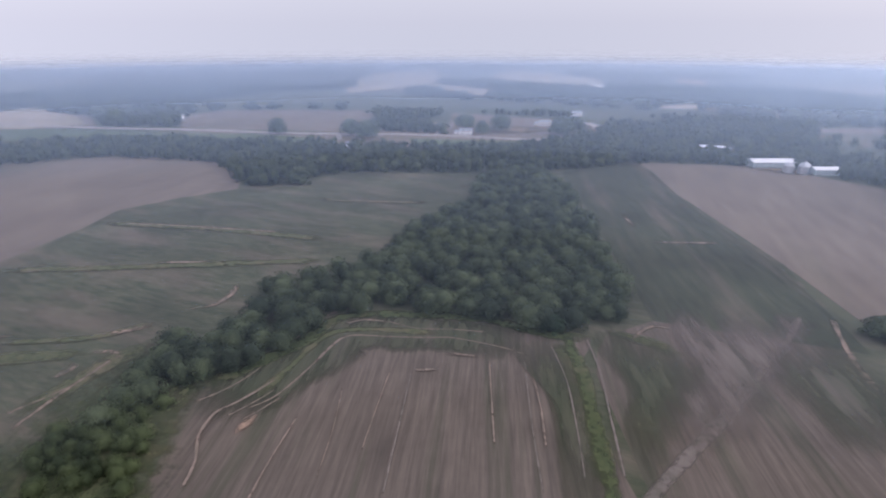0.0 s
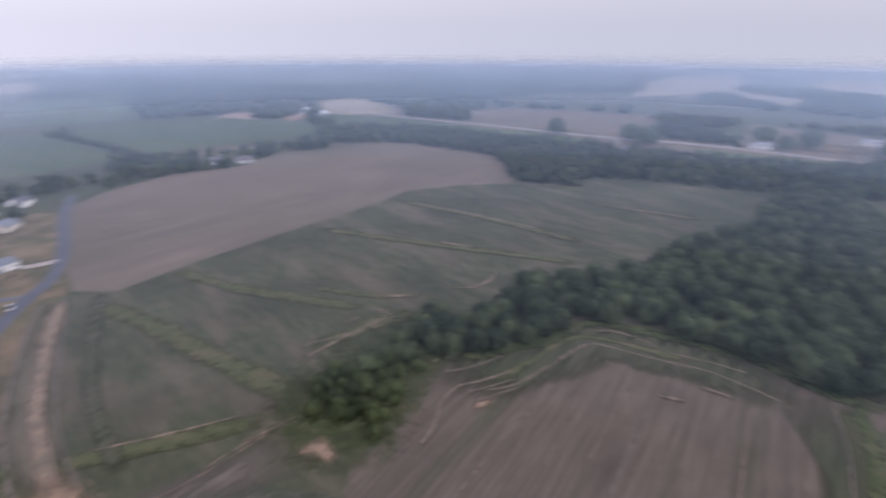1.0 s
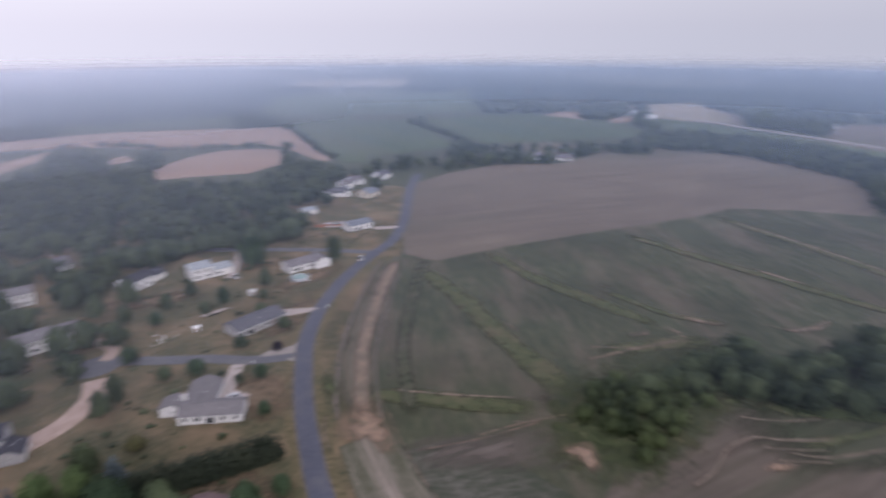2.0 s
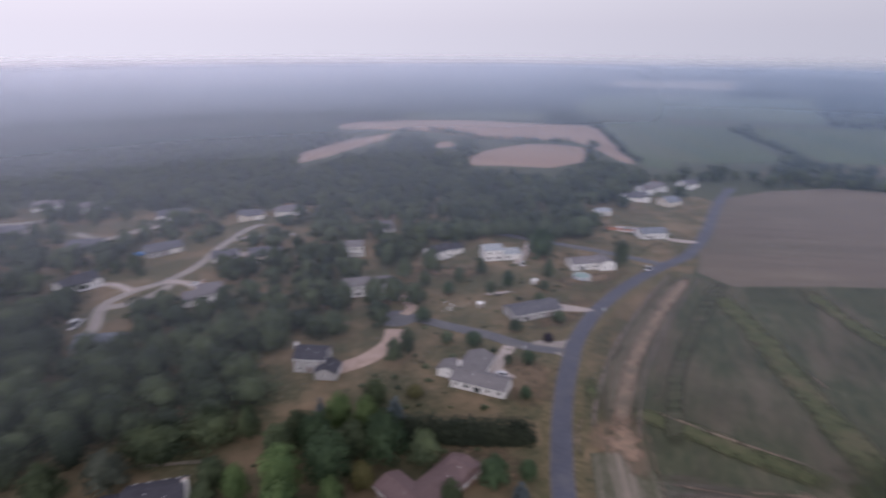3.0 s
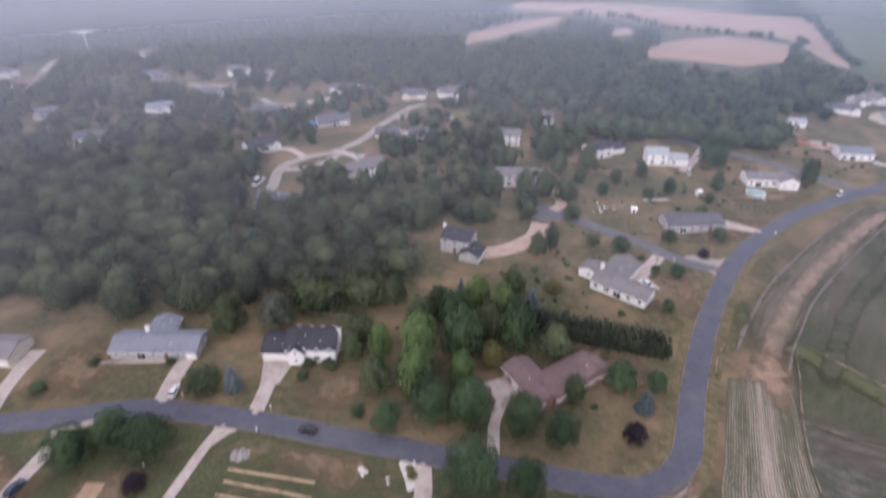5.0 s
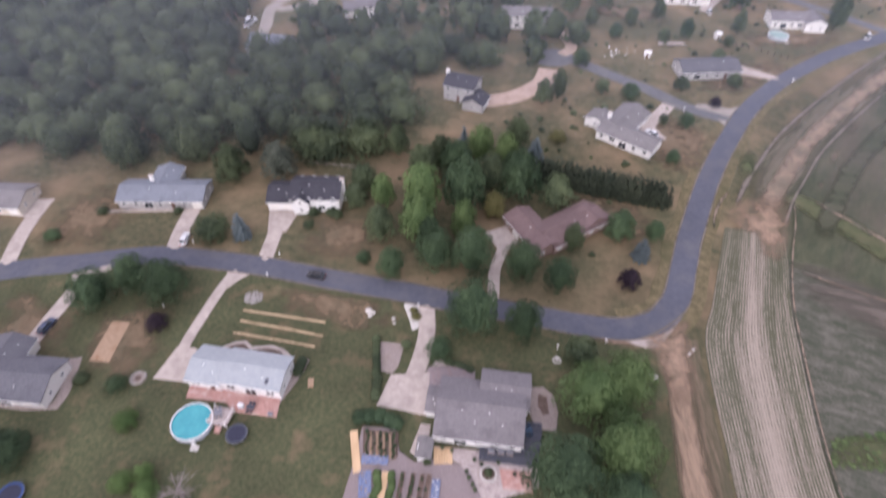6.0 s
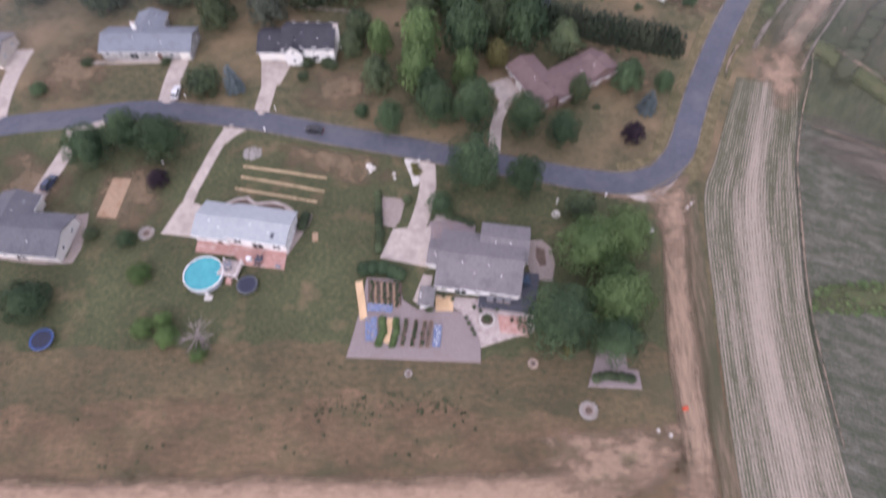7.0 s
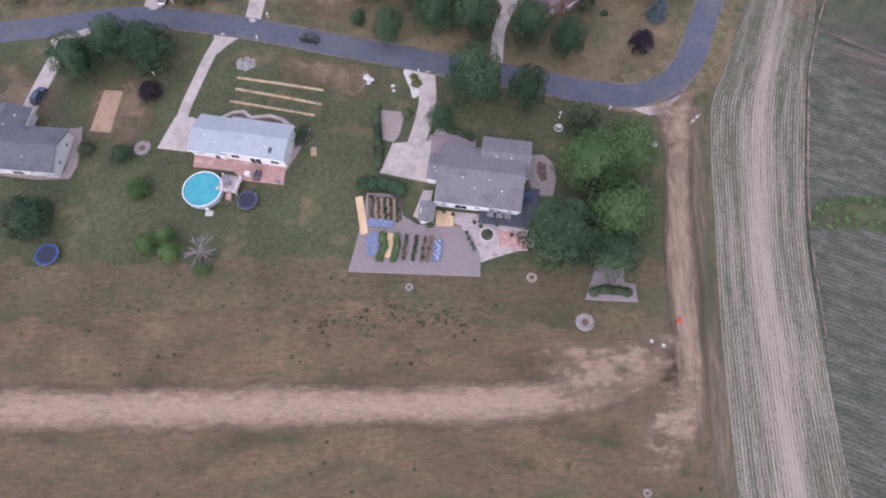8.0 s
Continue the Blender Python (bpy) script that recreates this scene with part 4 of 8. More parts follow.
# ---- trees ----
def crown_shape(seed, lobes, per_lobe, leaf, width=1.0, height=1.0, squash=0.75, wild=False, heart=0.40, rings=4, seg=8, lump=(0.10, 0.19)):
    """Verts and quads of a crown about 1 wide and high, made of lobes of small leaf clumps round a ragged core."""
    rnd = np.random.RandomState(seed)
    verts, faces = [], []
    centres = []
    for i in range(lobes):
        u = -0.8 + 1.8 * (i + rnd.uniform(0, 1)) / lobes
        a = i * 2.4 + rnd.uniform(-0.4, 0.4)
        r = (max(0.0, 1 - u * u) ** 0.5 if u > -0.25 else 0.97) * rnd.uniform(0.60, 0.80)
        if wild:
            r *= rnd.uniform(0.72, 1.12)
        out = np.array([math.cos(a) * max(0.0, 1 - u * u) ** 0.5, math.sin(a) * max(0.0, 1 - u * u) ** 0.5, u + 0.25])
        centres.append((np.array([r * math.cos(a) * 0.5 * width, r * math.sin(a) * 0.5 * width, 0.46 * height + 0.40 * height * u * rnd.uniform(0.85, 1.02)]), rnd.uniform(0.11, 0.23) if wild else rnd.uniform(*lump), out))
    for c, size, out in centres:
        d = rnd.normal(size=(per_lobe, 3)) + out * 0.55
        d /= np.linalg.norm(d, axis=1)[:, None]
        for q in d:
            p = c + q * size * np.array([1, 1, squash]) * rnd.uniform(0.78, 1.03)
            nrm = q * 1.0 + out * 0.35 + rnd.normal(size=3) * 0.22
            nrm /= np.linalg.norm(nrm)
            t = np.cross(nrm, rnd.normal(size=3))
            t /= np.linalg.norm(t)
            b = np.cross(nrm, t)
            s = leaf * rnd.uniform(0.6, 1.3)
            k = len(verts)
            verts += [p + t * s, p + b * s * 0.8 + nrm * s * 0.15, p - t * s, p - b * s * 0.8 + nrm * s * 0.15]
            faces.append((k, k + 1, k + 2, k + 3))
    # ragged dark heart behind the leaves
    base = len(verts)
    for i in range(rings + 1):
        u = -0.85 + 1.7 * i / rings
        for j in range(seg):
            a = 2 * math.pi * j / seg
            r = math.sqrt(max(0.0, 1 - u * u)) * (0.28 if wild else heart) * rnd.uniform(0.85, 1.1)
            verts.append(np.array([r * width * math.cos(a), r * width * math.sin(a), 0.46 * height + 0.40 * height * u]))
    for i in range(rings):
        for j in range(seg):
            faces.append((base + i * seg + j, base + i * seg + (j + 1) % seg, base + (i + 1) * seg + (j + 1) % seg, base + (i + 1) * seg + j))
    faces.append(tuple(base + rings * seg + j for j in range(seg)))
    return np.array(verts), faces


def cone_shape(seed, tiers, leaf, width=0.5, taper=0.7):
    """A conifer about 1 high: tiers of drooping sprays round a core."""
    rnd = np.random.RandomState(seed)
    verts, faces = [], []
    for i in range(tiers):
        h = 0.05 + 0.92 * i / tiers
        r = width * (1 - h) ** taper
        for j in range(max(5, int(26 * (1 - h)))):
            a = rnd.uniform(0, 2 * math.pi)
            d = np.array([math.cos(a), math.sin(a), 0])
            side = np.array([-d[1], d[0], 0])
            p = d * r * rnd.uniform(0.75, 1.1) + np.array([0, 0, h + rnd.uniform(-0.02, 0.02)])
            s = leaf * rnd.uniform(0.7, 1.2)
            k = len(verts)
            verts += [p - d * s * 1.3 + np.array([0, 0, s * 0.7]), p + side * s * 0.7, p + d * s * 0.9 - np.array([0, 0, s * 0.5]), p - side * s * 0.7]
            faces.append((k, k + 1, k + 2, k + 3))
    base, seg = len(verts), 8
    for j in range(seg):
        a = 2 * math.pi * j / seg
        verts.append(np.array([width * 0.82 * math.cos(a), width * 0.82 * math.sin(a), 0.04]))
    verts.append(np.array([0, 0, 0.9]))
    faces += [(base + j, base + (j + 1) % seg, base + seg) for j in range(seg)]
    return np.array(verts), faces


def crown_mesh(name, shape, material):
    me = bpy.data.meshes.new(name)
    me.from_pydata([tuple(v) for v in shape[0]], [], shape[1])
    me.materials.append(material)
    me.update()
    return me


def trunk_mesh(seed, bare=False):
    """A tapered trunk with limbs, 1 high."""
    rnd = np.random.RandomState(seed)
    bm = bmesh.new()

    def limb(a, b, r0, r1, n=6):
        a, b = Vector(a), Vector(b)
        m = Matrix.Translation((a + b) / 2) @ (b - a).to_track_quat("Z", "Y").to_matrix().to_4x4()
        bmesh.ops.create_cone(bm, cap_ends=False, segments=n, radius1=r0, radius2=r1, depth=(b - a).length, matrix=m)

    limb((0, 0, 0), (0.01, 0.0, 0.5), 0.035, 0.022, 8)
    limb((0.01, 0, 0.5), (0.0, 0.02, 0.8), 0.022, 0.008)
    for i in range(22 if bare else 6):
        a, h = i * 2.4 + rnd.uniform(-0.3, 0.3), rnd.uniform(0.22, 0.7)
        r = rnd.uniform(0.2, 0.38)
        tip = (r * math.cos(a), r * math.sin(a), h + rnd.uniform(0.08, 0.25))
        limb((0, 0, h), tip, 0.013, 0.004, 4)
        if bare:
            for k in range(4):
                limb([x * 0.6 if n < 2 else x - 0.06 for n, x in enumerate(tip)], (tip[0] + rnd.uniform(-0.12, 0.12), tip[1] + rnd.uniform(-0.12, 0.12), tip[2] + rnd.uniform(0, 0.12)), 0.005, 0.002, 3)
    me = bpy.data.meshes.new("trunk")
    bm.to_mesh(me)
    bm.free()
    me.materials.append(BARE_TWIG if bare else BARK)
    return me


TRUNKS = [trunk_mesh(5), trunk_mesh(8)]
BROAD = [crown_shape(20 + i, 40, 48, 0.030, heart=0.32) for i in range(4)]
# half of them taper towards the top
for v_, f_ in BROAD[1::2]:
    v_[:, :2] *= (1.16 - 0.36 * np.clip(v_[:, 2:3], 0, 1))
SMALL_BROAD = [crown_shape(140 + i, 14, 18, 0.055) for i in range(2)]
NEAR_BROAD = [crown_shape(120 + i, 30, 170, 0.0165, squash=0.95, heart=0.32, lump=(0.12, 0.21)) for i in range(3)]
for v_, f_ in NEAR_BROAD[1:]:
    v_[:, :2] *= (1.14 - 0.30 * np.clip(v_[:, 2:3], 0, 1))
CROWNS = {}
LEAF_KINDS = {"green": LEAF, "light": LEAF_LIGHT, "wood": LEAF_WOOD, "purple": LEAF_PURPLE, "yellow": LEAF_YELLOW, "grey": LEAF_GREY}
for kind, material in LEAF_KINDS.items():
    CROWNS[kind] = [crown_mesh("crown", s, material) for s in BROAD[: 4 if kind in ("green", "wood") else 2]]
for kind in ("green", "light"):
    CROWNS["near_" + kind] = [crown_mesh("crown", s, LEAF_KINDS[kind]) for s in NEAR_BROAD]
for kind in ("green", "light", "wood"):
    CROWNS["small_" + kind] = [crown_mesh("crown", s, LEAF_KINDS[kind]) for s in SMALL_BROAD]
CROWNS["fresh"] = [crown_mesh("crown", s, LEAF_FRESH) for s in NEAR_BROAD[:2]]
CONES = [cone_shape(40 + i, 15, 0.045, 0.26) for i in range(2)]
CROWNS["conifer"] = [crown_mesh("crown", cone_shape(44 + i, 15, 0.045, 0.26, 0.30), LEAF_CONIFER) for i in range(3)]
CROWNS["blue"] = [crown_mesh("crown", s, LEAF_BLUE) for s in CONES]
tree_rnd = np.random.RandomState(77)
TREE_WORDS = {"green": "leafy dark green deciduous tree", "light": "light green leafy tree", "wood": "dark green broadleaf tree", "purple": "dark purple-leaved small tree",
              "fresh": "bright green leafy shrub", "yellow": "pale yellow-green leafy tree", "grey": "grey-green leafy tree", "conifer": "dark green conifer", "blue": "blue-grey spruce"}


def tree(x, y, wide, high, kind="green", where="on the dry lawn", name="tree", group=""):
    high *= 1.14 if y > 100 and high > 5 else 1.0
    ob = empty(name, x, y, 0, float(tree_rnd.uniform(0, 360)), label=f"{TREE_WORDS[kind]} {where}", category="tree", group=group)
    shape = CROWNS["near_" + kind if y < 102 and x < 70 and "near_" + kind in CROWNS else kind]
    crown = new("crown", shape[tree_rnd.randint(len(shape))])
    crown.parent = ob
    if kind in ("conifer", "blue"):
        crown.scale = (wide / 0.52, wide / 0.52, high)
        trunk_high = high * 0.5
    else:
        crown.scale, crown.location = (wide * 1.12, wide * 1.12, high * 1.28), (0, 0, high * 0.02)
        trunk_high = high * 0.9
    trunk = new("trunk", TRUNKS[tree_rnd.randint(2)])
    trunk.parent, trunk.scale = ob, (high * 0.75, high * 0.75, trunk_high)
    return ob


def scatter(places, shapes, sizes, heights, rnd):
    """Joined verts and faces of many crowns."""
    all_v, all_f, base = [], [], 0
    for (x, y), w, h in zip(places, sizes, heights):
        v, f = shapes[rnd.randint(len(shapes))]
        a = rnd.uniform(0, 2 * math.pi)
        c, s = math.cos(a), math.sin(a)
        p = np.stack([(v[:, 0] * c - v[:, 1] * s) * w + x, (v[:, 0] * s + v[:, 1] * c) * w + y, v[:, 2] * h - h * 0.06], 1)
        all_v.append(p)
        all_f.append((f, base))
        base += len(v)
    return np.concatenate(all_v), all_f


def wood(name, places, shapes, sizes, heights, material, label, seed):
    rnd = np.random.RandomState(seed)
    verts, groups = scatter(places, shapes, sizes, heights, rnd)
    me = bpy.data.meshes.new(name)
    loops, starts, at = [], [], 0
    for faces, base in groups:
        for f in faces:
            loops.extend(i + base for i in f)
            starts.append(at)
            at += len(f)
    me.vertices.add(len(verts))
    me.vertices.foreach_set("co", verts.astype(np.float32).ravel())
    me.loops.add(len(loops))
    me.loops.foreach_set("vertex_index", np.array(loops, np.int32))
    me.polygons.add(len(starts))
    me.polygons.foreach_set("loop_start", np.array(starts, np.int32))
    me.polygons.foreach_set("use_smooth", np.ones(len(starts), bool))
    me.update(calc_edges=True)
    me.validate()
    shade = np.concatenate([np.full(len(v_), k_) for v_, k_ in zip(np.split(np.arange(len(verts)), np.array([b for f_, b in groups[1:]])), rnd.normal(0, 0.16, len(groups)))])
    me.attributes.new("shade", "FLOAT", "POINT").data.foreach_set("value", shade[: len(me.vertices)])
    me.materials.append(material)
    return tagged(new(name, me), label, "woods", kind="stuff")


def jittered(x0, x1, y0, y1, gap, seed):
    rnd = np.random.RandomState(seed)
    gx, gy = np.meshgrid(np.arange(x0, x1, gap), np.arange(y0, y1, gap))
    xy = np.stack([gx.ravel(), gy.ravel()], 1)
    return xy + rnd.uniform(-0.42, 0.42, xy.shape) * gap


WOOD_SHAPES = [crown_shape(60 + i, 26, 44, 0.027, wild=True, squash=0.8) for i in range(7)]
FAR_SHAPES = [crown_shape(80 + i, 6, 8, 0.12, wild=True, rings=3, seg=6) for i in range(5)]
HORIZON_SHAPES = [crown_shape(90 + i, 4, 3, 0.2, rings=2, seg=5) for i in range(4)]
OPEN = [SOY_EDGE, TAN_W, TAN_E] + [f[1] for f in FAR_FIELDS]
LINES = [(ROAD_MAIN, 22), (COURT, 8), (SIDE_STREET, 8), (LANE, 14), (LANE_LOOP, 12), (LANE_SPUR, 12), (FAR_LANE, 12), (FAR_LANE_B, 12), (FAR_LANE_C, 12), (HIGHWAY, 16)]

# the wood between the fields
WOOD_MID = [(117, 60), (120, 52), (132, 48), (146, 48), (158, 51), (167, 43), (174, 40), (184, 20), (199, 4), (216, -8), (212, -32), (201, -62), (184, -82), (182, -104), (185, -126), (214, -132), (256, -145),
            (306, -165), (395, -184), (440, -184), (430, -130), (361, -108), (334, -73), (300, -49), (278, -37), (260, -10), (249, 18), (216, 30), (201, 45), (200, 56), (182, 58), (163, 64), (156, 72), (147, 75), (136, 73), (124, 70)]
pts = jittered(110, 450, -200, 110, 8.2, 11)
pts = pts[inside(pts, WOOD_MID)]
r = np.random.RandomState(12)
grow = np.clip((pts[:, 0] - 110) / 70, 0.4, 1)
tip = pts[:, 0] + r.uniform(-12, 12, len(pts)) < 160
w, h = r.uniform(9, 15, len(pts)) * (0.5 + 0.5 * grow), r.uniform(7, 11.5, len(pts)) * grow
wood("wood", pts[~tip], WOOD_SHAPES, w[~tip], h[~tip], LEAF_WOOD, "dense dark green broadleaf wood between the fields", 13)
low_pts = jittered(110, 175, 35, 90, 4.4, 17)
low_pts = low_pts[inside(low_pts, WOOD_MID)]
low_pts = low_pts[low_pts[:, 0] + r.uniform(-12, 12, len(low_pts)) < 158]
low_pts = low_pts[~inside(low_pts, [(105, 40), (105, 82), (124, 82), (134, 60), (124, 44)])]
wood("thicket", low_pts, WOOD_SHAPES, r.uniform(4.5, 8.5, len(low_pts)), r.uniform(3.5, 7.5, len(low_pts)) * np.clip((low_pts[:, 0] - 90) / 60, 0.6, 1.2), LEAF_THICKET, "bright green thicket at the tip of the wood", 16)
# the wood behind the houses
WOOD_W = [(-230, 150), (-160, 140), (-124, 143), (-98, 143), (-75, 142), (-54, 145), (-35, 140), (-22, 142), (-12, 150), (-4, 160), (-2, 178), (8, 192), (24, 200), (28, 212), (0, 214), (-28, 209), (-58, 206), (-76, 207), (-84, 240),
          (-113, 262), (-130, 262), (-160, 240), (-200, 262), (-260, 300), (-280, 220)]
pts = jittered(-290, 40, 135, 305, 9.6, 14)
pts = pts[inside(pts, WOOD_W)]
pts = pts[(np.hypot(pts[:, 0] - 8.5, pts[:, 1] - 179) > 17) & (np.hypot(pts[:, 0] - 14, pts[:, 1] - 170) > 14)]  # the house at its edge stands free
wood("wood", pts, WOOD_SHAPES, r.uniform(11, 17.5, len(pts)), r.uniform(8, 14, len(pts)), LEAF_WOOD, "dense dark green broadleaf wood behind the houses", 15)

# ---- houses ----
def siding(name, colour, deeper):
    """Lapped boards: thin horizontal shadow lines in relief."""
    m, n, l, bsdf = nodes_of(name)
    place = n.new("ShaderNodeTexCoord")
    wave = n.new("ShaderNodeTexWave")
    wave.wave_type, wave.bands_direction, wave.wave_profile = "BANDS", "Z", "SAW"
    wave.inputs["Scale"].default_value = 1.6
    l.new(place.outputs["Object"], wave.inputs["Vector"])
    dirt = n.new("ShaderNodeTexNoise")
    dirt.inputs["Scale"].default_value, dirt.inputs["Detail"].default_value = 0.9, 6
    l.new(place.outputs["Object"], dirt.inputs["Vector"])
    mix = n.new("ShaderNodeMixRGB")
    mix.inputs[1].default_value, mix.inputs[2].default_value = (*colour, 1), (*deeper, 1)
    l.new(dirt.outputs[0], mix.inputs[0])
    l.new(mix.outputs[0], bsdf.inputs["Base Color"])
    relief = n.new("ShaderNodeBump")
    relief.inputs["Distance"].default_value = 0.02
    l.new(wave.outputs[0], relief.inputs["Height"])
    l.new(relief.outputs[0], bsdf.inputs["Normal"])
    bsdf.inputs["Roughness"].default_value = 0.6
    return m


def shingles(name, dark, light):
    return surface(name, dark, light, 2.2, tuple(c * 0.8 for c in dark), 0.25, (0.5, 0.75), stretch=(1, 1, 1), bump=0.03, bump_scale=9, rough=0.85, vary=0.05)


WHITE_SIDING = siding("white_siding", (0.80, 0.79, 0.79), (0.66, 0.65, 0.64))
CREAM_SIDING = siding("cream_siding", (0.62, 0.56, 0.48), (0.52, 0.47, 0.40))
PALE_SIDING = siding("off_white_siding", (0.76, 0.73, 0.69), (0.63, 0.60, 0.57))
GREY_SIDING = siding("grey_siding", (0.42, 0.41, 0.41), (0.34, 0.33, 0.33))
BROWN_BRICK = siding("brown_brick", (0.28, 0.19, 0.16), (0.20, 0.14, 0.12))
ROOF_PALE = surface("pale_shingles", (0.31, 0.335, 0.36), (0.36, 0.38, 0.40), 1.2, (0.29, 0.31, 0.33), 0.25, (0.5, 0.75), bump=0.02, bump_scale=9, rough=0.8)
ROOF_TAUPE = shingles("taupe_shingles", (0.152, 0.140, 0.150), (0.214, 0.197, 0.206))
ROOF_GREY = shingles("grey_shingles", (0.155, 0.145, 0.150), (0.215, 0.20, 0.20))
ROOF_SLATE = shingles("slate_shingles", (0.098, 0.098, 0.116), (0.145, 0.142, 0.158))
ROOF_BLUE = shingles("blue_grey_shingles", (0.17, 0.185, 0.22), (0.22, 0.235, 0.27))
ROOF_DARK = shingles("dark_shingles", (0.036, 0.036, 0.047), (0.062, 0.060, 0.072))
ROOF_BROWN = shingles("brown_shingles", (0.142, 0.098, 0.098), (0.190, 0.134, 0.130))
TRIM = surface("white_trim", (0.74, 0.73, 0.72), (0.82, 0.81, 0.80), 2.0, rough=0.5)
BRICK = surface("red_brick", (0.22, 0.11, 0.085), (0.33, 0.18, 0.14), 4.0, bump=0.02)
GARAGE_PAINT = surface("garage_paint", (0.70, 0.68, 0.65), (0.78, 0.76, 0.73), 1.5, rough=0.5)
DOOR_PAINT = surface("door_paint", (0.10, 0.06, 0.05), (0.16, 0.09, 0.07), 2.0, rough=0.45)
METAL = surface("galvanised_metal", (0.42, 0.43, 0.45), (0.55, 0.56, 0.58), 2.0, metal=0.8, rough=0.45)
m_glass, g_n, g_l, g_b = nodes_of("window_glass")
g_b.inputs["Base Color"].default_value, g_b.inputs["Roughness"].default_value = (0.025, 0.03, 0.038, 1), 0.06
g_b.inputs["Specular IOR Level"].default_value = 0.6
GLASS = m_glass


def shared(name, bm, material):
    me = bpy.data.meshes.new(name)
    bm.to_mesh(me)
    bm.free()
    me.materials.append(material)
    return me


def ring(w, h, bar, deep):
    """A window's frame: four bars and a mullion."""
    bm = bmesh.new()
    for x, z, sx, sz in ((-w / 2, 0, bar, h + bar), (w / 2, 0, bar, h + bar), (0, h, w, bar), (0, 0, w, bar), (0, bar, bar * 0.6, h - bar)):
        block(x, 0, z, sx, deep, sz, bm=bm)
    return bm


FRAMES = {size: shared("window_frame", ring(size[0], size[1], 0.11, 0.14), TRIM) for size in ((1.1, 1.3), (1.8, 1.3), (0.8, 0.9), (2.4, 2.0))}
PANES = {size: shared("pane", block(0, 0, 0, size[0], 0.05, size[1]), GLASS) for size in FRAMES}


def garage_mesh(w):
    bm = block(0, 0.05, 0, w, 0.06, 2.15)
    for k in range(4):
        for j in range(int(w / 0.62)):
            block(-w / 2 + 0.31 + j * w / int(w / 0.62), 0.0, 0.06 + k * 0.53, w / int(w / 0.62) - 0.1, 0.06, 0.45, bm=bm)
    return bm


GARAGE_DOORS = {w: shared("garage_door", garage_mesh(w), GARAGE_PAINT) for w in (2.6, 4.9)}


def front_door_mesh():
    bm = block(0, 0.04, 0, 1.0, 0.08, 2.1)
    for x, z, sz in ((-0.23, 0.25, 0.7), (0.23, 0.25, 0.7), (-0.23, 1.1, 0.8), (0.23, 1.1, 0.8)):
        block(x, -0.01, z, 0.34, 0.04, sz, bm=bm)
    return bm


FRONT_DOOR = shared("door", front_door_mesh(), DOOR_PAINT)


def gable(length, depth, eave, pitch):
    """Walls of a wing with its ridge along x, and the roof's two slopes with thickness and overhang."""
    h, d = length / 2, depth / 2
    top = eave + d * math.tan(radians(pitch))
    v = [(-h, -d, 0), (h, -d, 0), (h, d, 0), (-h, d, 0), (-h, -d, eave), (h, -d, eave), (h, d, eave), (-h, d, eave), (-h, 0, top), (h, 0, top)]
    f = [(0, 1, 5, 4), (2, 3, 7, 6), (1, 2, 6, 9, 5), (3, 0, 4, 8, 7), (3, 2, 1, 0)]
    o, e, th = 0.45, 0.35, 0.22
    s = math.tan(radians(pitch))
    rv, rf = [], []
    for sign in (-1, 1):
        k = len(rv)
        low = eave - o * s + 0.03
        for z in (0.0, th):
            rv += [(-h - e, sign * (d + o), low + z), (h + e, sign * (d + o), low + z), (h + e, 0, top + 0.03 + z), (-h - e, 0, top + 0.03 + z)]
        rf += [(k, k + 1, k + 2, k + 3)[:: sign], (k + 4, k + 5, k + 6, k + 7)[:: -sign], (k, k + 1, k + 5, k + 4), (k + 1, k + 2, k + 6, k + 5), (k + 3, k, k + 4, k + 7)]
    return v, f, rv, rf, top


def gutter_mesh(length, depth, eave, pitch, sign):
    return block(0, sign * (depth / 2 + 0.5), eave - 0.45 * math.tan(radians(pitch)) - 0.06, length + 0.7, 0.13, 0.14)


house_rnd = np.random.RandomState(5)


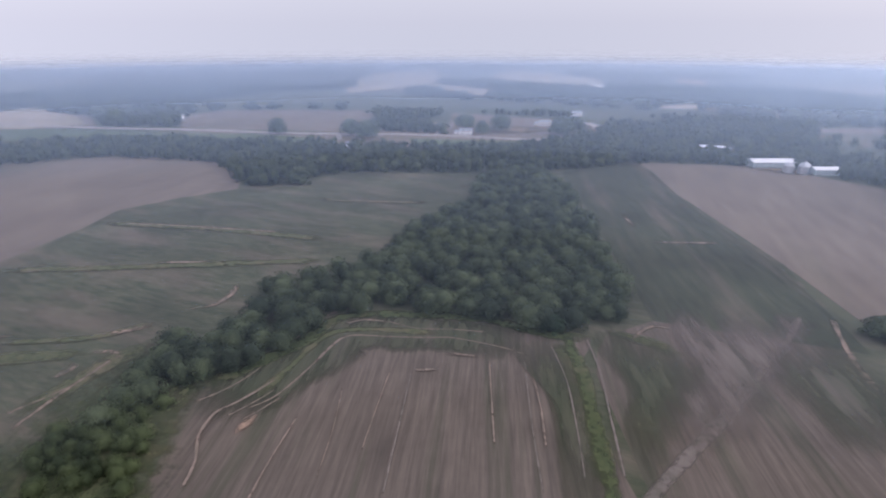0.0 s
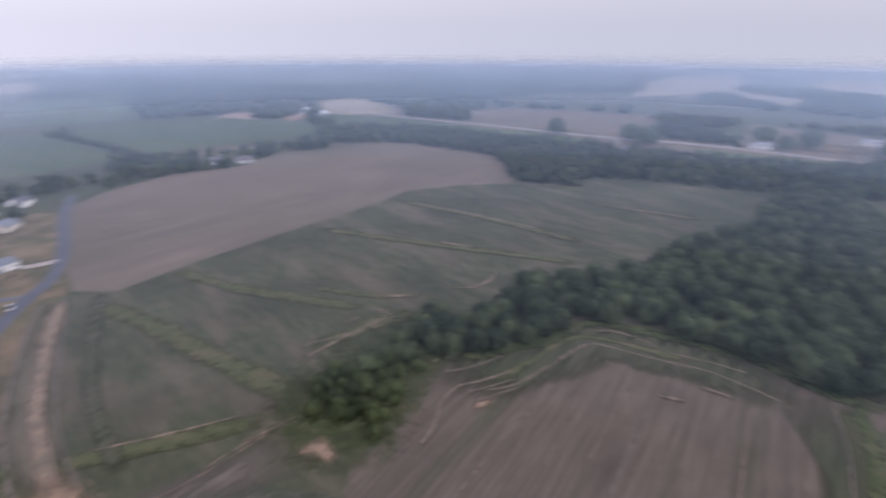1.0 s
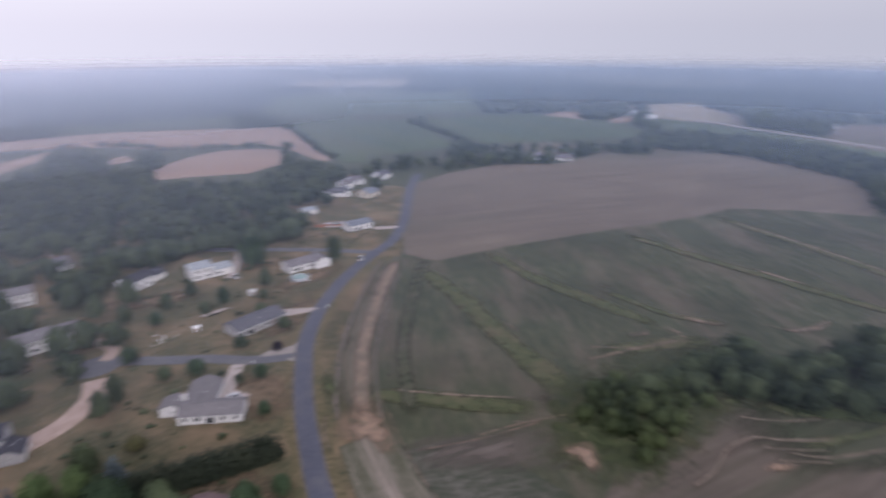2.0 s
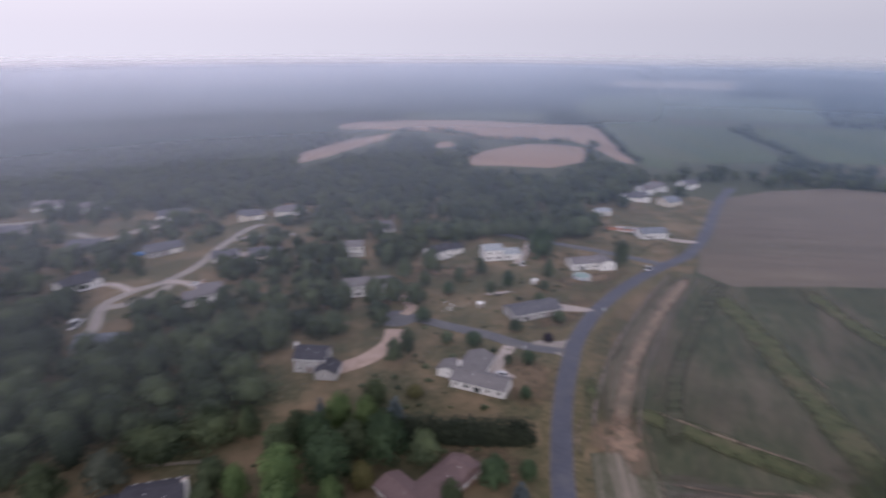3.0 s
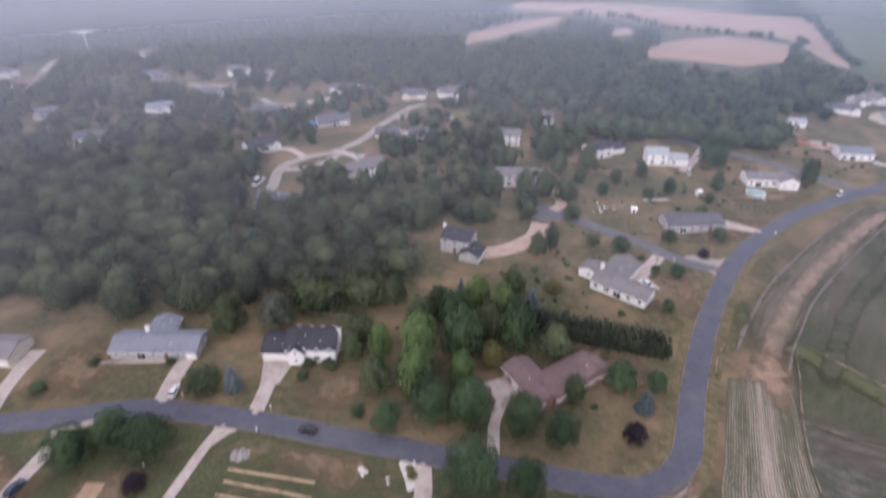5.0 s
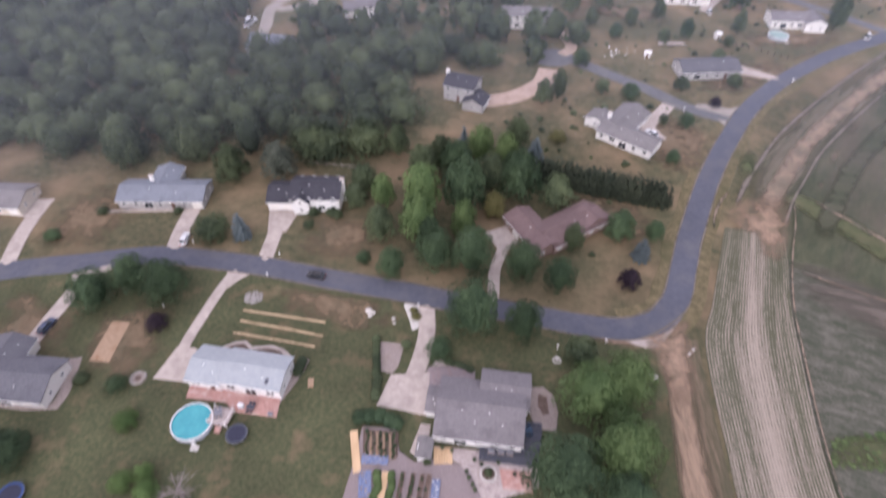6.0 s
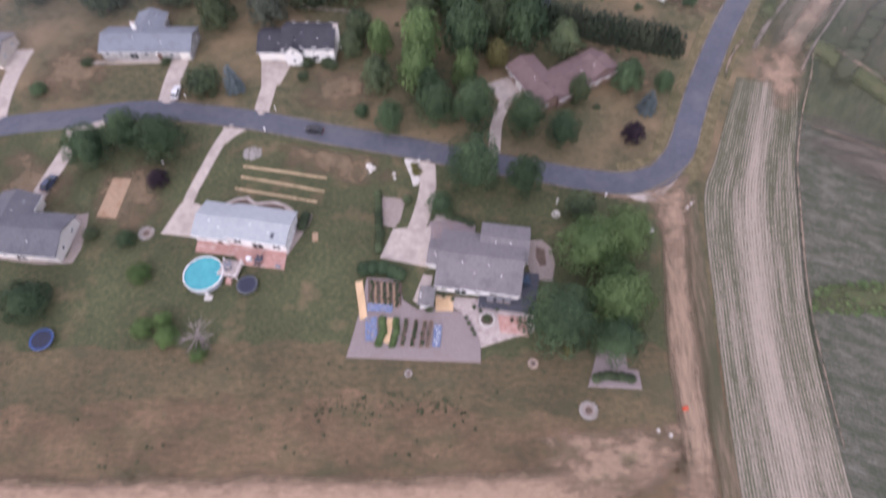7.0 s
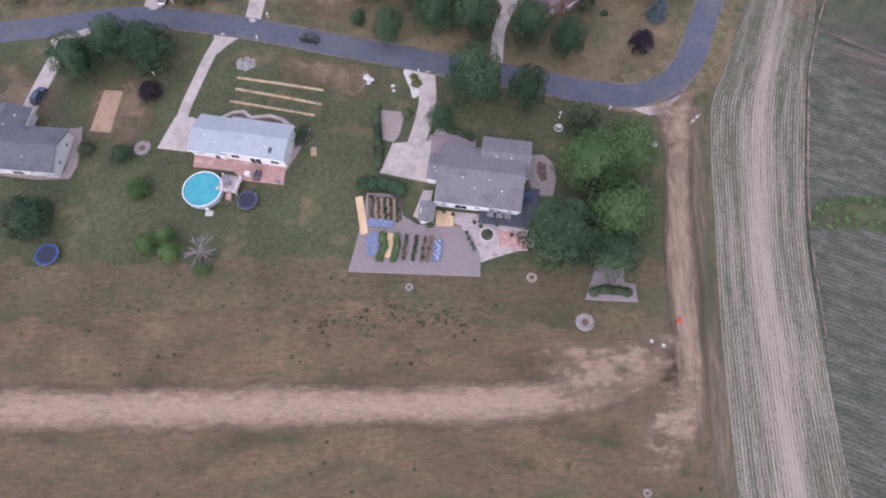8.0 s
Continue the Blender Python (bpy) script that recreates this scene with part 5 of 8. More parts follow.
def house(name, x, y, turn, wings, wall, roof, label, near=True, chimney=None, vents=2, name_tag="house", category="house"):
    """wings: (x, y, length, depth, eave, pitch, turn of the ridge, what the front holds)."""
    home = empty(name_tag, x, y, 0, turn, label=label, category=category)
    for wx, wy, length, depth, eave, pitch, wturn, front in wings:
        v, f, rv, rf, top = gable(length, depth, eave, pitch)
        m = pose(wx, wy, 0, 0, 0, wturn)
        body = obj("wall", v, f, wall, home)
        body.matrix_local = m
        cover = obj("roof", rv, rf, roof, home)
        cover.matrix_local = m
        if near:
            for sign in (-1, 1):
                part("gutter", gutter_mesh(length, depth, eave, pitch, sign), TRIM, cover)
            cap = part("ridge_cap", block(0, 0, top + 0.2, length + 0.7, 0.3, 0.07), roof, cover)
            for k in range(vents):
                px = length * (-0.32 + 0.64 * (k + 0.5) / max(vents, 1)) + 0.4
                py = -depth * 0.14 * (1 + k % 2)
                part("vent_pipe", tube(px, py, top - abs(py) * math.tan(radians(pitch)) + 0.1, 0.09, 0.09, 0.5, 8), TRIM, cover, "white roof vent pipe")
        # windows and doors of the long fronts, then of the gables
        storeys = [1.0] if eave < 4 else [0.9, 3.5]
        for side in (-1, 1):
            for z in storeys:
                count = max(1, int(length / (3.2 if near else 5.0)))
                for k in range(count):
                    px = -length / 2 + length * (k + 0.5) / count
                    code = front[k % len(front)] if side < 0 and z < 2 else "w"
                    at = pose(px, side * (depth / 2 + 0.02), 0, 0, 0, 0 if side < 0 else 180)
                    if code == "g":
                        g = new("garage_door", GARAGE_DOORS[2.6 if length / count < 5 else 4.9])
                        g.parent = body
                        g.matrix_local = at @ pose(0, -0.04, 0.02)
                    elif code == "d":
                        g = new("door", FRONT_DOOR)
                        g.parent = body
                        g.matrix_local = at @ pose(0, -0.04, 0.1)
                    elif code != "-":
                        size = (1.8, 1.3) if code == "W" else (2.4, 2.0) if code == "P" else (1.1, 1.3)
                        g = new("window", FRAMES[size])
                        g.parent = body
                        g.matrix_local = at @ pose(0, -0.02, 0.1 if code == "P" else z)
                        p = new("pane", PANES[size])
                        p.parent = g
                        p.location = (0, 0.03, 0.02)
        for side in (-1, 1):
            for z in storeys:
                for k in (-1, 1) if depth > 7 and near else (0,):
                    g = new("window", FRAMES[(0.8, 0.9)])
                    g.parent = body
                    g.matrix_local = pose(side * (length / 2 + 0.02), k * depth * 0.22, z + 0.2, 0, 0, 90 * side)
                    p = new("pane", PANES[(0.8, 0.9)])
                    p.parent, p.location = g, (0, 0.03, 0.02)
    if chimney:
        cx, cy, ch, mat = chimney
        stack = part("chimney", block(cx, cy, 0, 1.1, 0.8, ch, 0.03), mat, home)
        part("chimney_cap", block(cx, cy, ch, 1.3, 1.0, 0.12, 0.02), CONCRETE, stack)
    return home


house("h1", -40.7, 66.6, -10.5, [(3.5, 0.7, 12.6, 7.6, 3.5, 17, 0, "WPWW"), (-6.4, 0.6, 7.2, 8.0, 2.7, 20, 0, "Wd")], WHITE_SIDING, ROOF_PALE,
      "long white ranch house with a pale grey shingle roof")
house("h2", 8.0, 58.0, -8.5, [(0.2, -0.4, 16.4, 12.4, 2.9, 20, 0, "wPwWw"), (-9.0, 0.9, 2.6, 5.2, 2.6, 18, 0, "-"), (4.6, 4.9, 9.4, 7.6, 2.8, 20, 0, "-")],
      WHITE_SIDING, ROOF_TAUPE, "broad white house with a taupe shingle roof beside the terrace garden", vents=4)
house("h3", -86.5, 65.7, -6, [(-0.6, 0, 19.4, 9.6, 2.8, 20, 0, "wWwPw"), (-4.6, 5.2, 8, 8, 2.8, 20, 90, "-")], PALE_SIDING, ROOF_SLATE, "low off-white house with a dark grey shingle roof")
house("h4", 29.5, 110.0, 0, [(-5.4, -1.2, 15, 7.5, 2.8, 20, -63, "wgw"), (4.5, 0.8, 18, 9.0, 2.8, 20, 33, "wdWw"), (9.8, 3.2, 6, 9.5, 2.8, 20, -57, "-")], BROWN_BRICK, ROOF_BROWN,
      "angled house with a reddish brown shingle roof among trees", vents=1)
house("h5", -74.8, 124.7, -0.8, [(0, 0, 23, 8.8, 2.8, 21, 0, "wwPwdwgg"[:7]), (-1.6, 5.8, 9, 7, 2.8, 21, 90, "-")], GREY_SIDING, ROOF_BLUE, "long ranch house with a blue-grey shingle roof", chimney=(-4.0, 3.0, 5.6, TRIM))
house("h6", -35.7, 123.6, -2, [(3.0, 0, 13.0, 9.4, 4.6, 24, 0, "wdWw"), (-6.4, 0.0, 7.2, 8.6, 3.0, 24, 0, "gg"), (-0.6, -3.4, 5.0, 4.2, 4.2, 38, 90, "W")], WHITE_SIDING, ROOF_DARK,
      "white two-storey house with a dark roof and a front gable", chimney=(9.9, 0.5, 7.4, TRIM))
house("h7", -120.4, 123.0, -4, [(0, 0, 19, 9.6, 2.8, 20, 0, "wwdwg")], CREAM_SIDING, ROOF_GREY, "low house with a brownish grey roof and a pale drive")
house("h8", 58.0, 154.5, -40, [(3.0, -2.4, 18, 8.0, 2.9, 21, 0, "wWPw"), (-2.0, 5.2, 15, 9.0, 3.0, 21, 90, "ww"), (-9.0, 1.0, 6, 7, 2.8, 21, 90, "P")], WHITE_SIDING, ROOF_GREY,
      "white L-shaped house with a grey roof near the road junction", chimney=(-6.0, 1.4, 5.6, TRIM))
house("h9", 8.5, 179.0, -22, [(0, 0, 10.5, 9.0, 5.3, 24, 0, "wdW"), (6.5, -5.0, 7.0, 7.0, 2.8, 24, 90, "gg")], GREY_SIDING, ROOF_DARK, "grey two-storey house with a dark roof beside the wood", chimney=(-5.6, 0.5, 8.6, TRIM))
house("h10", 97.0, 194.5, 4, [(0, 0, 21, 10, 3.0, 20, 0, "wPwWdw")], GREY_SIDING, ROOF_SLATE, "long low grey house with a grey shingle roof", vents=3)
house("h11", 36.0, 235.0, 0, [(-4.0, 0, 11, 9, 5.2, 24, 0, "wWw"), (6.0, 0.5, 9, 8, 4.6, 24, 0, "gg"), (3.0, -3.6, 4.5, 4, 4.6, 36, 90, "W")], WHITE_SIDING, ROOF_GREY, "white two-storey house with grey roofs")
house("h12", 38.5, 285.0, -10, [(0, 0, 10, 9, 5.5, 22, 0, "wdw")], WHITE_SIDING, ROOF_GREY, "tall white house among dark trees")
house("h13", 80.5, 268.0, 22, [(-2, 0, 12, 8.5, 4.8, 24, 0, "wdW"), (9, 1.5, 8, 8, 3.0, 24, 0, "gg")], WHITE_SIDING, ROOF_DARK, "white house with a dark blue roof")
house("h14", 109.0, 258.5, -6, [(-4.5, 0, 9.5, 9, 5.6, 22, 0, "WWw"), (5.0, -0.8, 8.5, 8, 3.4, 22, 0, "Wg")], WHITE_SIDING, ROOF_PALE, "white two-storey house with a pale grey roof")
house("h15", 146.0, 234.5, -6, [(-2, 0, 16, 9, 3.4, 21, 0, "wPwW"), (6.5, -2.5, 9, 8, 3.6, 24, 90, "wP")], WHITE_SIDING, ROOF_TAUPE, "white house with a brownish grey roof and a round pool")
house("h16", 203.0, 265.0, -8, [(0, 0, 15, 9, 3.4, 22, 0, "WPww")], WHITE_SIDING, ROOF_BLUE, "white house with a fenced pool terrace")
house("h17", 200.5, 312.0, -12, [(0, 0, 8.5, 7, 2.8, 22, 0, "gg")], WHITE_SIDING, ROOF_PALE, "small white garage on the open lawn", name_tag="garage", category="garage")
FAR_HOUSES = [(-28.6, 246, 10, 15, 5, 0), (-8, 292, -5, 15, 3.2, 1), (-22, 294, -5, 12, 3, 1), (-59, 314, 20, 17, 3, 1), (-84, 279, 40, 15, 3.2, 3), (-98, 332, 0, 16, 3.2, 1), (-139, 369, -10, 19, 3.4, 1),
              (-174, 285, 12, 20, 3.6, 1), (-191, 411, -15, 16, 3.2, 1), (-142, 425, 10, 14, 3.2, 0), (-55, 380, -4, 17, 3, 1), (-15, 367, -8, 14, 3, 1), (12, 370, 4, 14, 3, 0), (-219, 327, 0, 15, 3.2, 1),
              (-156, 338, 5, 16, 3, 2), (-112, 412, -10, 13, 3.2, 0), (-264, 388, 0, 18, 3, 4), (-303, 418, -10, 14, 3.2, 1), (-224, 482, 5, 14, 3, 0), (260, 353, 0, 10, 3, 0), (275, 358, -12, 9, 3, 0),
              (254, 319, 12, 13, 3.2, 2), (244, 336, -10, 15, 3, 1), (-66, 214, -12, 15, 3, 2), (63, 319, 5, 8, 3, 0), (300, 358, 4, 12, 3, 1), (412, 346, -30, 14, 3, 1), (452, 314, -50, 13, 3, 0), (466, 289, -40, 12, 3, 0)]
FAR_ROOFS = [ROOF_TAUPE, ROOF_SLATE, ROOF_BLUE, ROOF_DARK, ROOF_BROWN]
for i, (hx, hy, hturn, hl, he, hr) in enumerate(FAR_HOUSES):
    side = 1 if i % 2 else -1
    wings = [(0, 0, hl * 0.66, 10.5, he, 27, 0, "wdW"), (side * hl * 0.48, 0.8, hl * 0.46, 9.0, min(he, 3.0), 25, 0, "gg")]
    if i % 3:
        wings.append((-side * hl * 0.12, -4.6, 5.6, 5.0, he, 34, 90, "W"))
    house("far", hx, hy, hturn, wings, (WHITE_SIDING, CREAM_SIDING, WHITE_SIDING, GREY_SIDING, WHITE_SIDING)[i % 5], FAR_ROOFS[hr],
          "distant village house with a %s roof among trees" % ("taupe", "grey", "blue-grey", "dark", "brown")[hr], near=False, chimney=(side * 2.0, 2.5, he + 3.6, BRICK) if i % 4 == 0 else None)
# the farm and buildings beyond the fields
TEAL_METAL = surface("pale_teal_metal", (0.33, 0.40, 0.41), (0.42, 0.49, 0.50), 0.6, rough=0.5)
WHITE_METAL = surface("white_metal_roof", (0.74, 0.75, 0.77), (0.84, 0.84, 0.85), 0.5, rough=0.45)
for bx, by, bturn, bl, bd, be in ((416, -388, 77, 37, 15, 5), (487, -393, 77, 16, 10, 4), (381, -409, 77, 22, 12, 4.5), (500, -382, 77, 12, 8, 3.5), (970, 781, 30, 40, 14, 5), (970, 555, 60, 30, 12, 5),
                                  (825, 403, 60, 26, 12, 5), (1180, -633, 75, 46, 16, 5), (872, 167, 70, 22, 10, 4), (832, 190, 70, 18, 9, 4), (862, 492, 50, 24, 12, 4), (812, 372, 60, 18, 10, 4)):
    house("barn", bx, by, bturn, [(0, 0, bl, bd, be, 14, 0, "w-gw-")], TEAL_METAL if bx < 520 else WHITE_METAL, WHITE_METAL, "long metal farm building with a white roof", near=False, name_tag="barn", category="barn")
for bx, by, bturn in ((648, -182, 70), (590, -49, 80), (693, -298, 60), (771, -378, 60)):
    house("farmhouse", bx, by, bturn, [(0, 0, 14, 9, 4.5, 24, 0, "wdw"), (9, 0, 8, 7, 3, 24, 0, "gg")], WHITE_SIDING, ROOF_PALE if by < -100 else ROOF_BLUE, "distant white farmhouse beside the highway", near=False, name_tag="farmhouse")
silo_body = tube(0, 0, 0, 4.2, 4.2, 6.5, 20)
silo_top = tube(0, 0, 6.5, 4.4, 0.6, 2.2, 20)
silo_body, silo_top = shared("bin_wall", silo_body, METAL), shared("bin_roof", silo_top, METAL)
for sx, sy in ((392, -384), (386, -393), (391, -399)):
    ob = empty("grain_bin", sx, sy, 0, label="round galvanised grain bin beside the farm", category="silo", group="grain bins")
    for nm, me in (("bin_wall", silo_body), ("bin_roof", silo_top)):
        p = new(nm, me)
        p.parent = ob
mast = empty("signal_mast", -268, 470, 0, 8, label="pale T-shaped mast rising over the far trees", category="mast")
part("pole", tube(0.8, 0, 0, 0.55, 0.35, 20, 12), METAL, mast)
for end in (-1, 1):
    arm = block(end * 4.0, 0, 20.3, 8.0, 0.8, 0.7, 0.1)
    block(end * 1.6, 0, 19.6, 3.2, 0.7, 0.7, 0.1, bm=arm)
    part("arm", arm, TRIM, mast, "white cross arm")

# ---- drives ----
def drive(points, width, label="pale concrete drive up to a house", z=0.11, material=CONCRETE):
    LAYER[0] += 0.0015
    tagged(ribbon("driveway", points, width, z + LAYER[0] * 0.3, material, 0.0, 1.5), label, "driveway", kind="structure")


def pad(outline, label="pale concrete parking pad", material=CONCRETE, name="driveway", z=0.1):
    LAYER[0] += 0.0015
    return tagged(region(name, outline, z + LAYER[0] * 0.3, material, 1.5, 0, False), label, name.replace("_", " "), kind="structure")


drive([(-49.4, 97.3), (-51.5, 91.5), (-53.2, 84.6), (-54.8, 77.5), (-55.4, 73)], 2.3)
pad([(-51.5, 97.0), (-45.5, 96.0), (-48.2, 94), (-50, 91.5)])
pad([(-59.2, 66.9), (-51.3, 65.8), (-49.8, 72.6), (-53, 74.4), (-56.6, 74.6)])
drive([(-2.8, 86), (-2.6, 78), (-4, 70.7), (-5.5, 66)], 3.6)
pad([(-12.4, 60.4), (-2.2, 58.0), (-1.9, 67.9), (-9.9, 67.4)])
drive([(-80.5, 99), (-84, 97), (-88, 94.6)], 2.6)
drive([(-86, 91), (-87, 86), (-88.8, 76), (-89.3, 73)], 3.4)
drive([(12.6, 86.5), (13.2, 92), (14.0, 98), (16.5, 104.5)], 2.6)
pad([(12.2, 110.4), (18.6, 113.2), (20.8, 107), (16.2, 102.4)])
drive([(-66.8, 104.6), (-67, 112), (-66.6, 120.2)], 4.2)
drive([(-43.2, 100.5), (-42.6, 108), (-41.8, 119.6)], 3.6)
pad([(-45.6, 119.4), (-37.6, 119.2), (-39.8, 111), (-44.2, 110)])
drive([(-106.2, 99.4), (-107.7, 108.2), (-108.2, 116.2), (-108.2, 123)], 3.8)
pad([(-112.6, 117.6), (-106.4, 115.6), (-106.0, 124.4), (-110.4, 124.4)])
drive([(77.6, 172.2), (70, 163), (62.4, 154.4)], 4.2)
pad([(62, 160), (66.5, 151), (71.5, 152.5), (69.5, 158.5), (66.5, 163.5)])
drive([(40.6, 197), (37, 187.5), (30.6, 181), (24, 177), (14.5, 174.5)], 7.0, "wide sandy drive up to a house", material=SANDY)
drive([(124.5, 188.2), (117.5, 192), (109, 196)], 4.0)
pad([(116, 190.6), (119.4, 193.4), (112, 199.5), (106.5, 200.5), (107.4, 193.6)])
drive([(47, 208), (51.6, 214), (50.8, 222), (46.5, 231)], 4.4, "sandy drive up to a house", material=SANDY)
drive([(135, 277), (124, 261), (113.3, 247)], 4.0)
drive([(209, 258), (219, 250), (224, 249)], 5.0)
drive([(-30, 304), (-22, 301), (-12, 300)], 6)
drive([(-50, 273), (-40, 268), (-31, 255)], 4)
drive([(-62, 265), (-72, 276), (-80, 276)], 4)
drive([(-79, 354), (-70, 360), (-60, 372)], 4)

# ---- far woods and the trees between the houses ----
HOMES = np.array([(o.location.x, o.location.y) for o in scene.objects if o.name.split(".")[0] in ("house", "garage", "barn", "farmhouse", "grain_bin")])


def clear_of_homes(xy, reach):
    keep = np.ones(len(xy), bool)
    for h in HOMES:
        keep &= ((xy - h) ** 2).sum(1) > reach**2
    return keep


def clear_of_lines(xy, extra=0.0):
    keep = np.ones(len(xy), bool)
    for points, reach in LINES:
        keep &= ~near_line(xy, points, reach + extra)
    return keep


STRIP = [(640, 300), (571, 262), (596, 180), (551, 72), (462, 48), (440, 30), (443, -2), (490, -30), (474, -82), (450, -140), (437, -190), (462, -290), (520, -300), (545, -240), (553, -120), (596, -40), (612, -10), (633, 77), (692, 203)]
heading_of = lambda xy: np.degrees(np.arctan2(-xy[:, 0], xy[:, 1]))
r = np.random.RandomState(31)
pts = jittered(-560, 900, -720, 900, 9.5, 32)
dist = np.hypot(pts[:, 0], pts[:, 1])
keep = (dist < 860) & (dist > 200) & (np.abs(heading_of(pts) + 50) < 100)
for outline in OPEN:  # the fields stay open, and no tall tree stands close before them
    keep &= ~inside(pts, outline)
for name, outline, material in FAR_FIELDS:
    for reach in (1.04, 1.09, 1.13):
        keep &= ~inside(pts * reach, outline)
keep &= ~inside(pts, WOOD_W) & ~inside(pts, WOOD_MID)
keep |= inside(pts, STRIP)
keep &= clear_of_homes(pts, 15) & clear_of_lines(pts)
keep &= ~inside(pts, [(830, 380), (725, 318), (690, 205), (640, 80), (610, -10), (590, -40), (560, -120), (552, -238), (585, -256), (640, -170), (690, -45), (770, 135), (815, 258)])
keep &= ~inside(pts, [(640, -165), (590, -262), (740, -340), (860, -216), (760, -150)])
keep &= ~inside(pts, [(110, -170), (250, -205), (260, -255), (110, -250)])
# the village and the open ground round it is only half wooded
VILLAGE = [(-40, 150), (100, 150), (200, 228), (300, 330), (330, 370), (210, 330), (60, 345), (-20, 385), (-130, 440), (-330, 480), (-330, 300), (-130, 262), (-75, 225), (30, 212)]
OPEN_LAWN = [(20, 160), (90, 160), (190, 232), (250, 290), (215, 330), (170, 275), (120, 290), (50, 262), (45, 240), (55, 215)]
thin = np.array([noise.noise((x * 0.03, y * 0.03, 3.0)) for x, y in pts])
village = inside(pts, VILLAGE)
keep &= ~village | (thin + r.uniform(-0.5, 0.5, len(pts)) > -0.22)
keep &= ~inside(pts, OPEN_LAWN)
keep &= ~inside(pts, [(340, 330), (410, 330), (330, 420), (300, 350)]) | (r.uniform(0, 1, len(pts)) > 0.5)
# a scatter of gaps in the farmland beyond the highway
gap = np.array([noise.noise((x * 0.006, y * 0.006, 8.0)) for x, y in pts])
keep &= (dist < 640) | (gap > -0.22) | (pts[:, 1] > 480)
far = pts[keep]
wood("far_woods", far, FAR_SHAPES, r.uniform(8.5, 16, len(far)), r.uniform(8, 15.5, len(far)), LEAF_FAR, "wide dark broadleaf woods fading into the haze", 33)
pts = jittered(-2400, 3600, -3000, 3400, 28, 34)
dist = np.hypot(pts[:, 0], pts[:, 1])
keep = (dist > 850) & (dist < 2260) & (np.abs(heading_of(pts) + 50) < 100)
for outline in OPEN:
    keep &= ~inside(pts, outline) & ~inside(pts * 1.09, outline)
gap = np.array([noise.noise((x * 0.0022, y * 0.0022, 5.0)) for x, y in pts])
keep &= (gap > -0.12) | (pts[:, 1] > np.abs(pts[:, 0]) * 1.5)
keep &= ~near_line(pts, HIGHWAY, 20)
far = pts[keep]
wood("horizon_woods", far, HORIZON_SHAPES, r.uniform(26, 36, len(far)), r.uniform(11, 17, len(far)), LEAF_FAR, "hazy woods on the horizon", 35)

# hedgerows between the far fields
hedge_rnd = np.random.RandomState(71)
for line, gap_by in (([(414, 694), (390, 623), (340, 503), (322, 452)], 7.0), ([(160, 690), (209, 662), (227, 612), (283, 578), (306, 556)], 8.0), ([(298, 499), (316, 520), (330, 545)], 6.0), ([(542, 582), (511, 504), (480, 434), (446, 375)], 6.5)):
    walk_line = spline(line, gap_by)
    spots = walk_line + hedge_rnd.uniform(-2.5, 2.5, walk_line.shape)
    wood("hedgerow", spots, FAR_SHAPES, hedge_rnd.uniform(6, 11, len(spots)), hedge_rnd.uniform(4, 9, len(spots)), LEAF_FAR, "dark hedgerow between the far fields", int(line[0][0]))

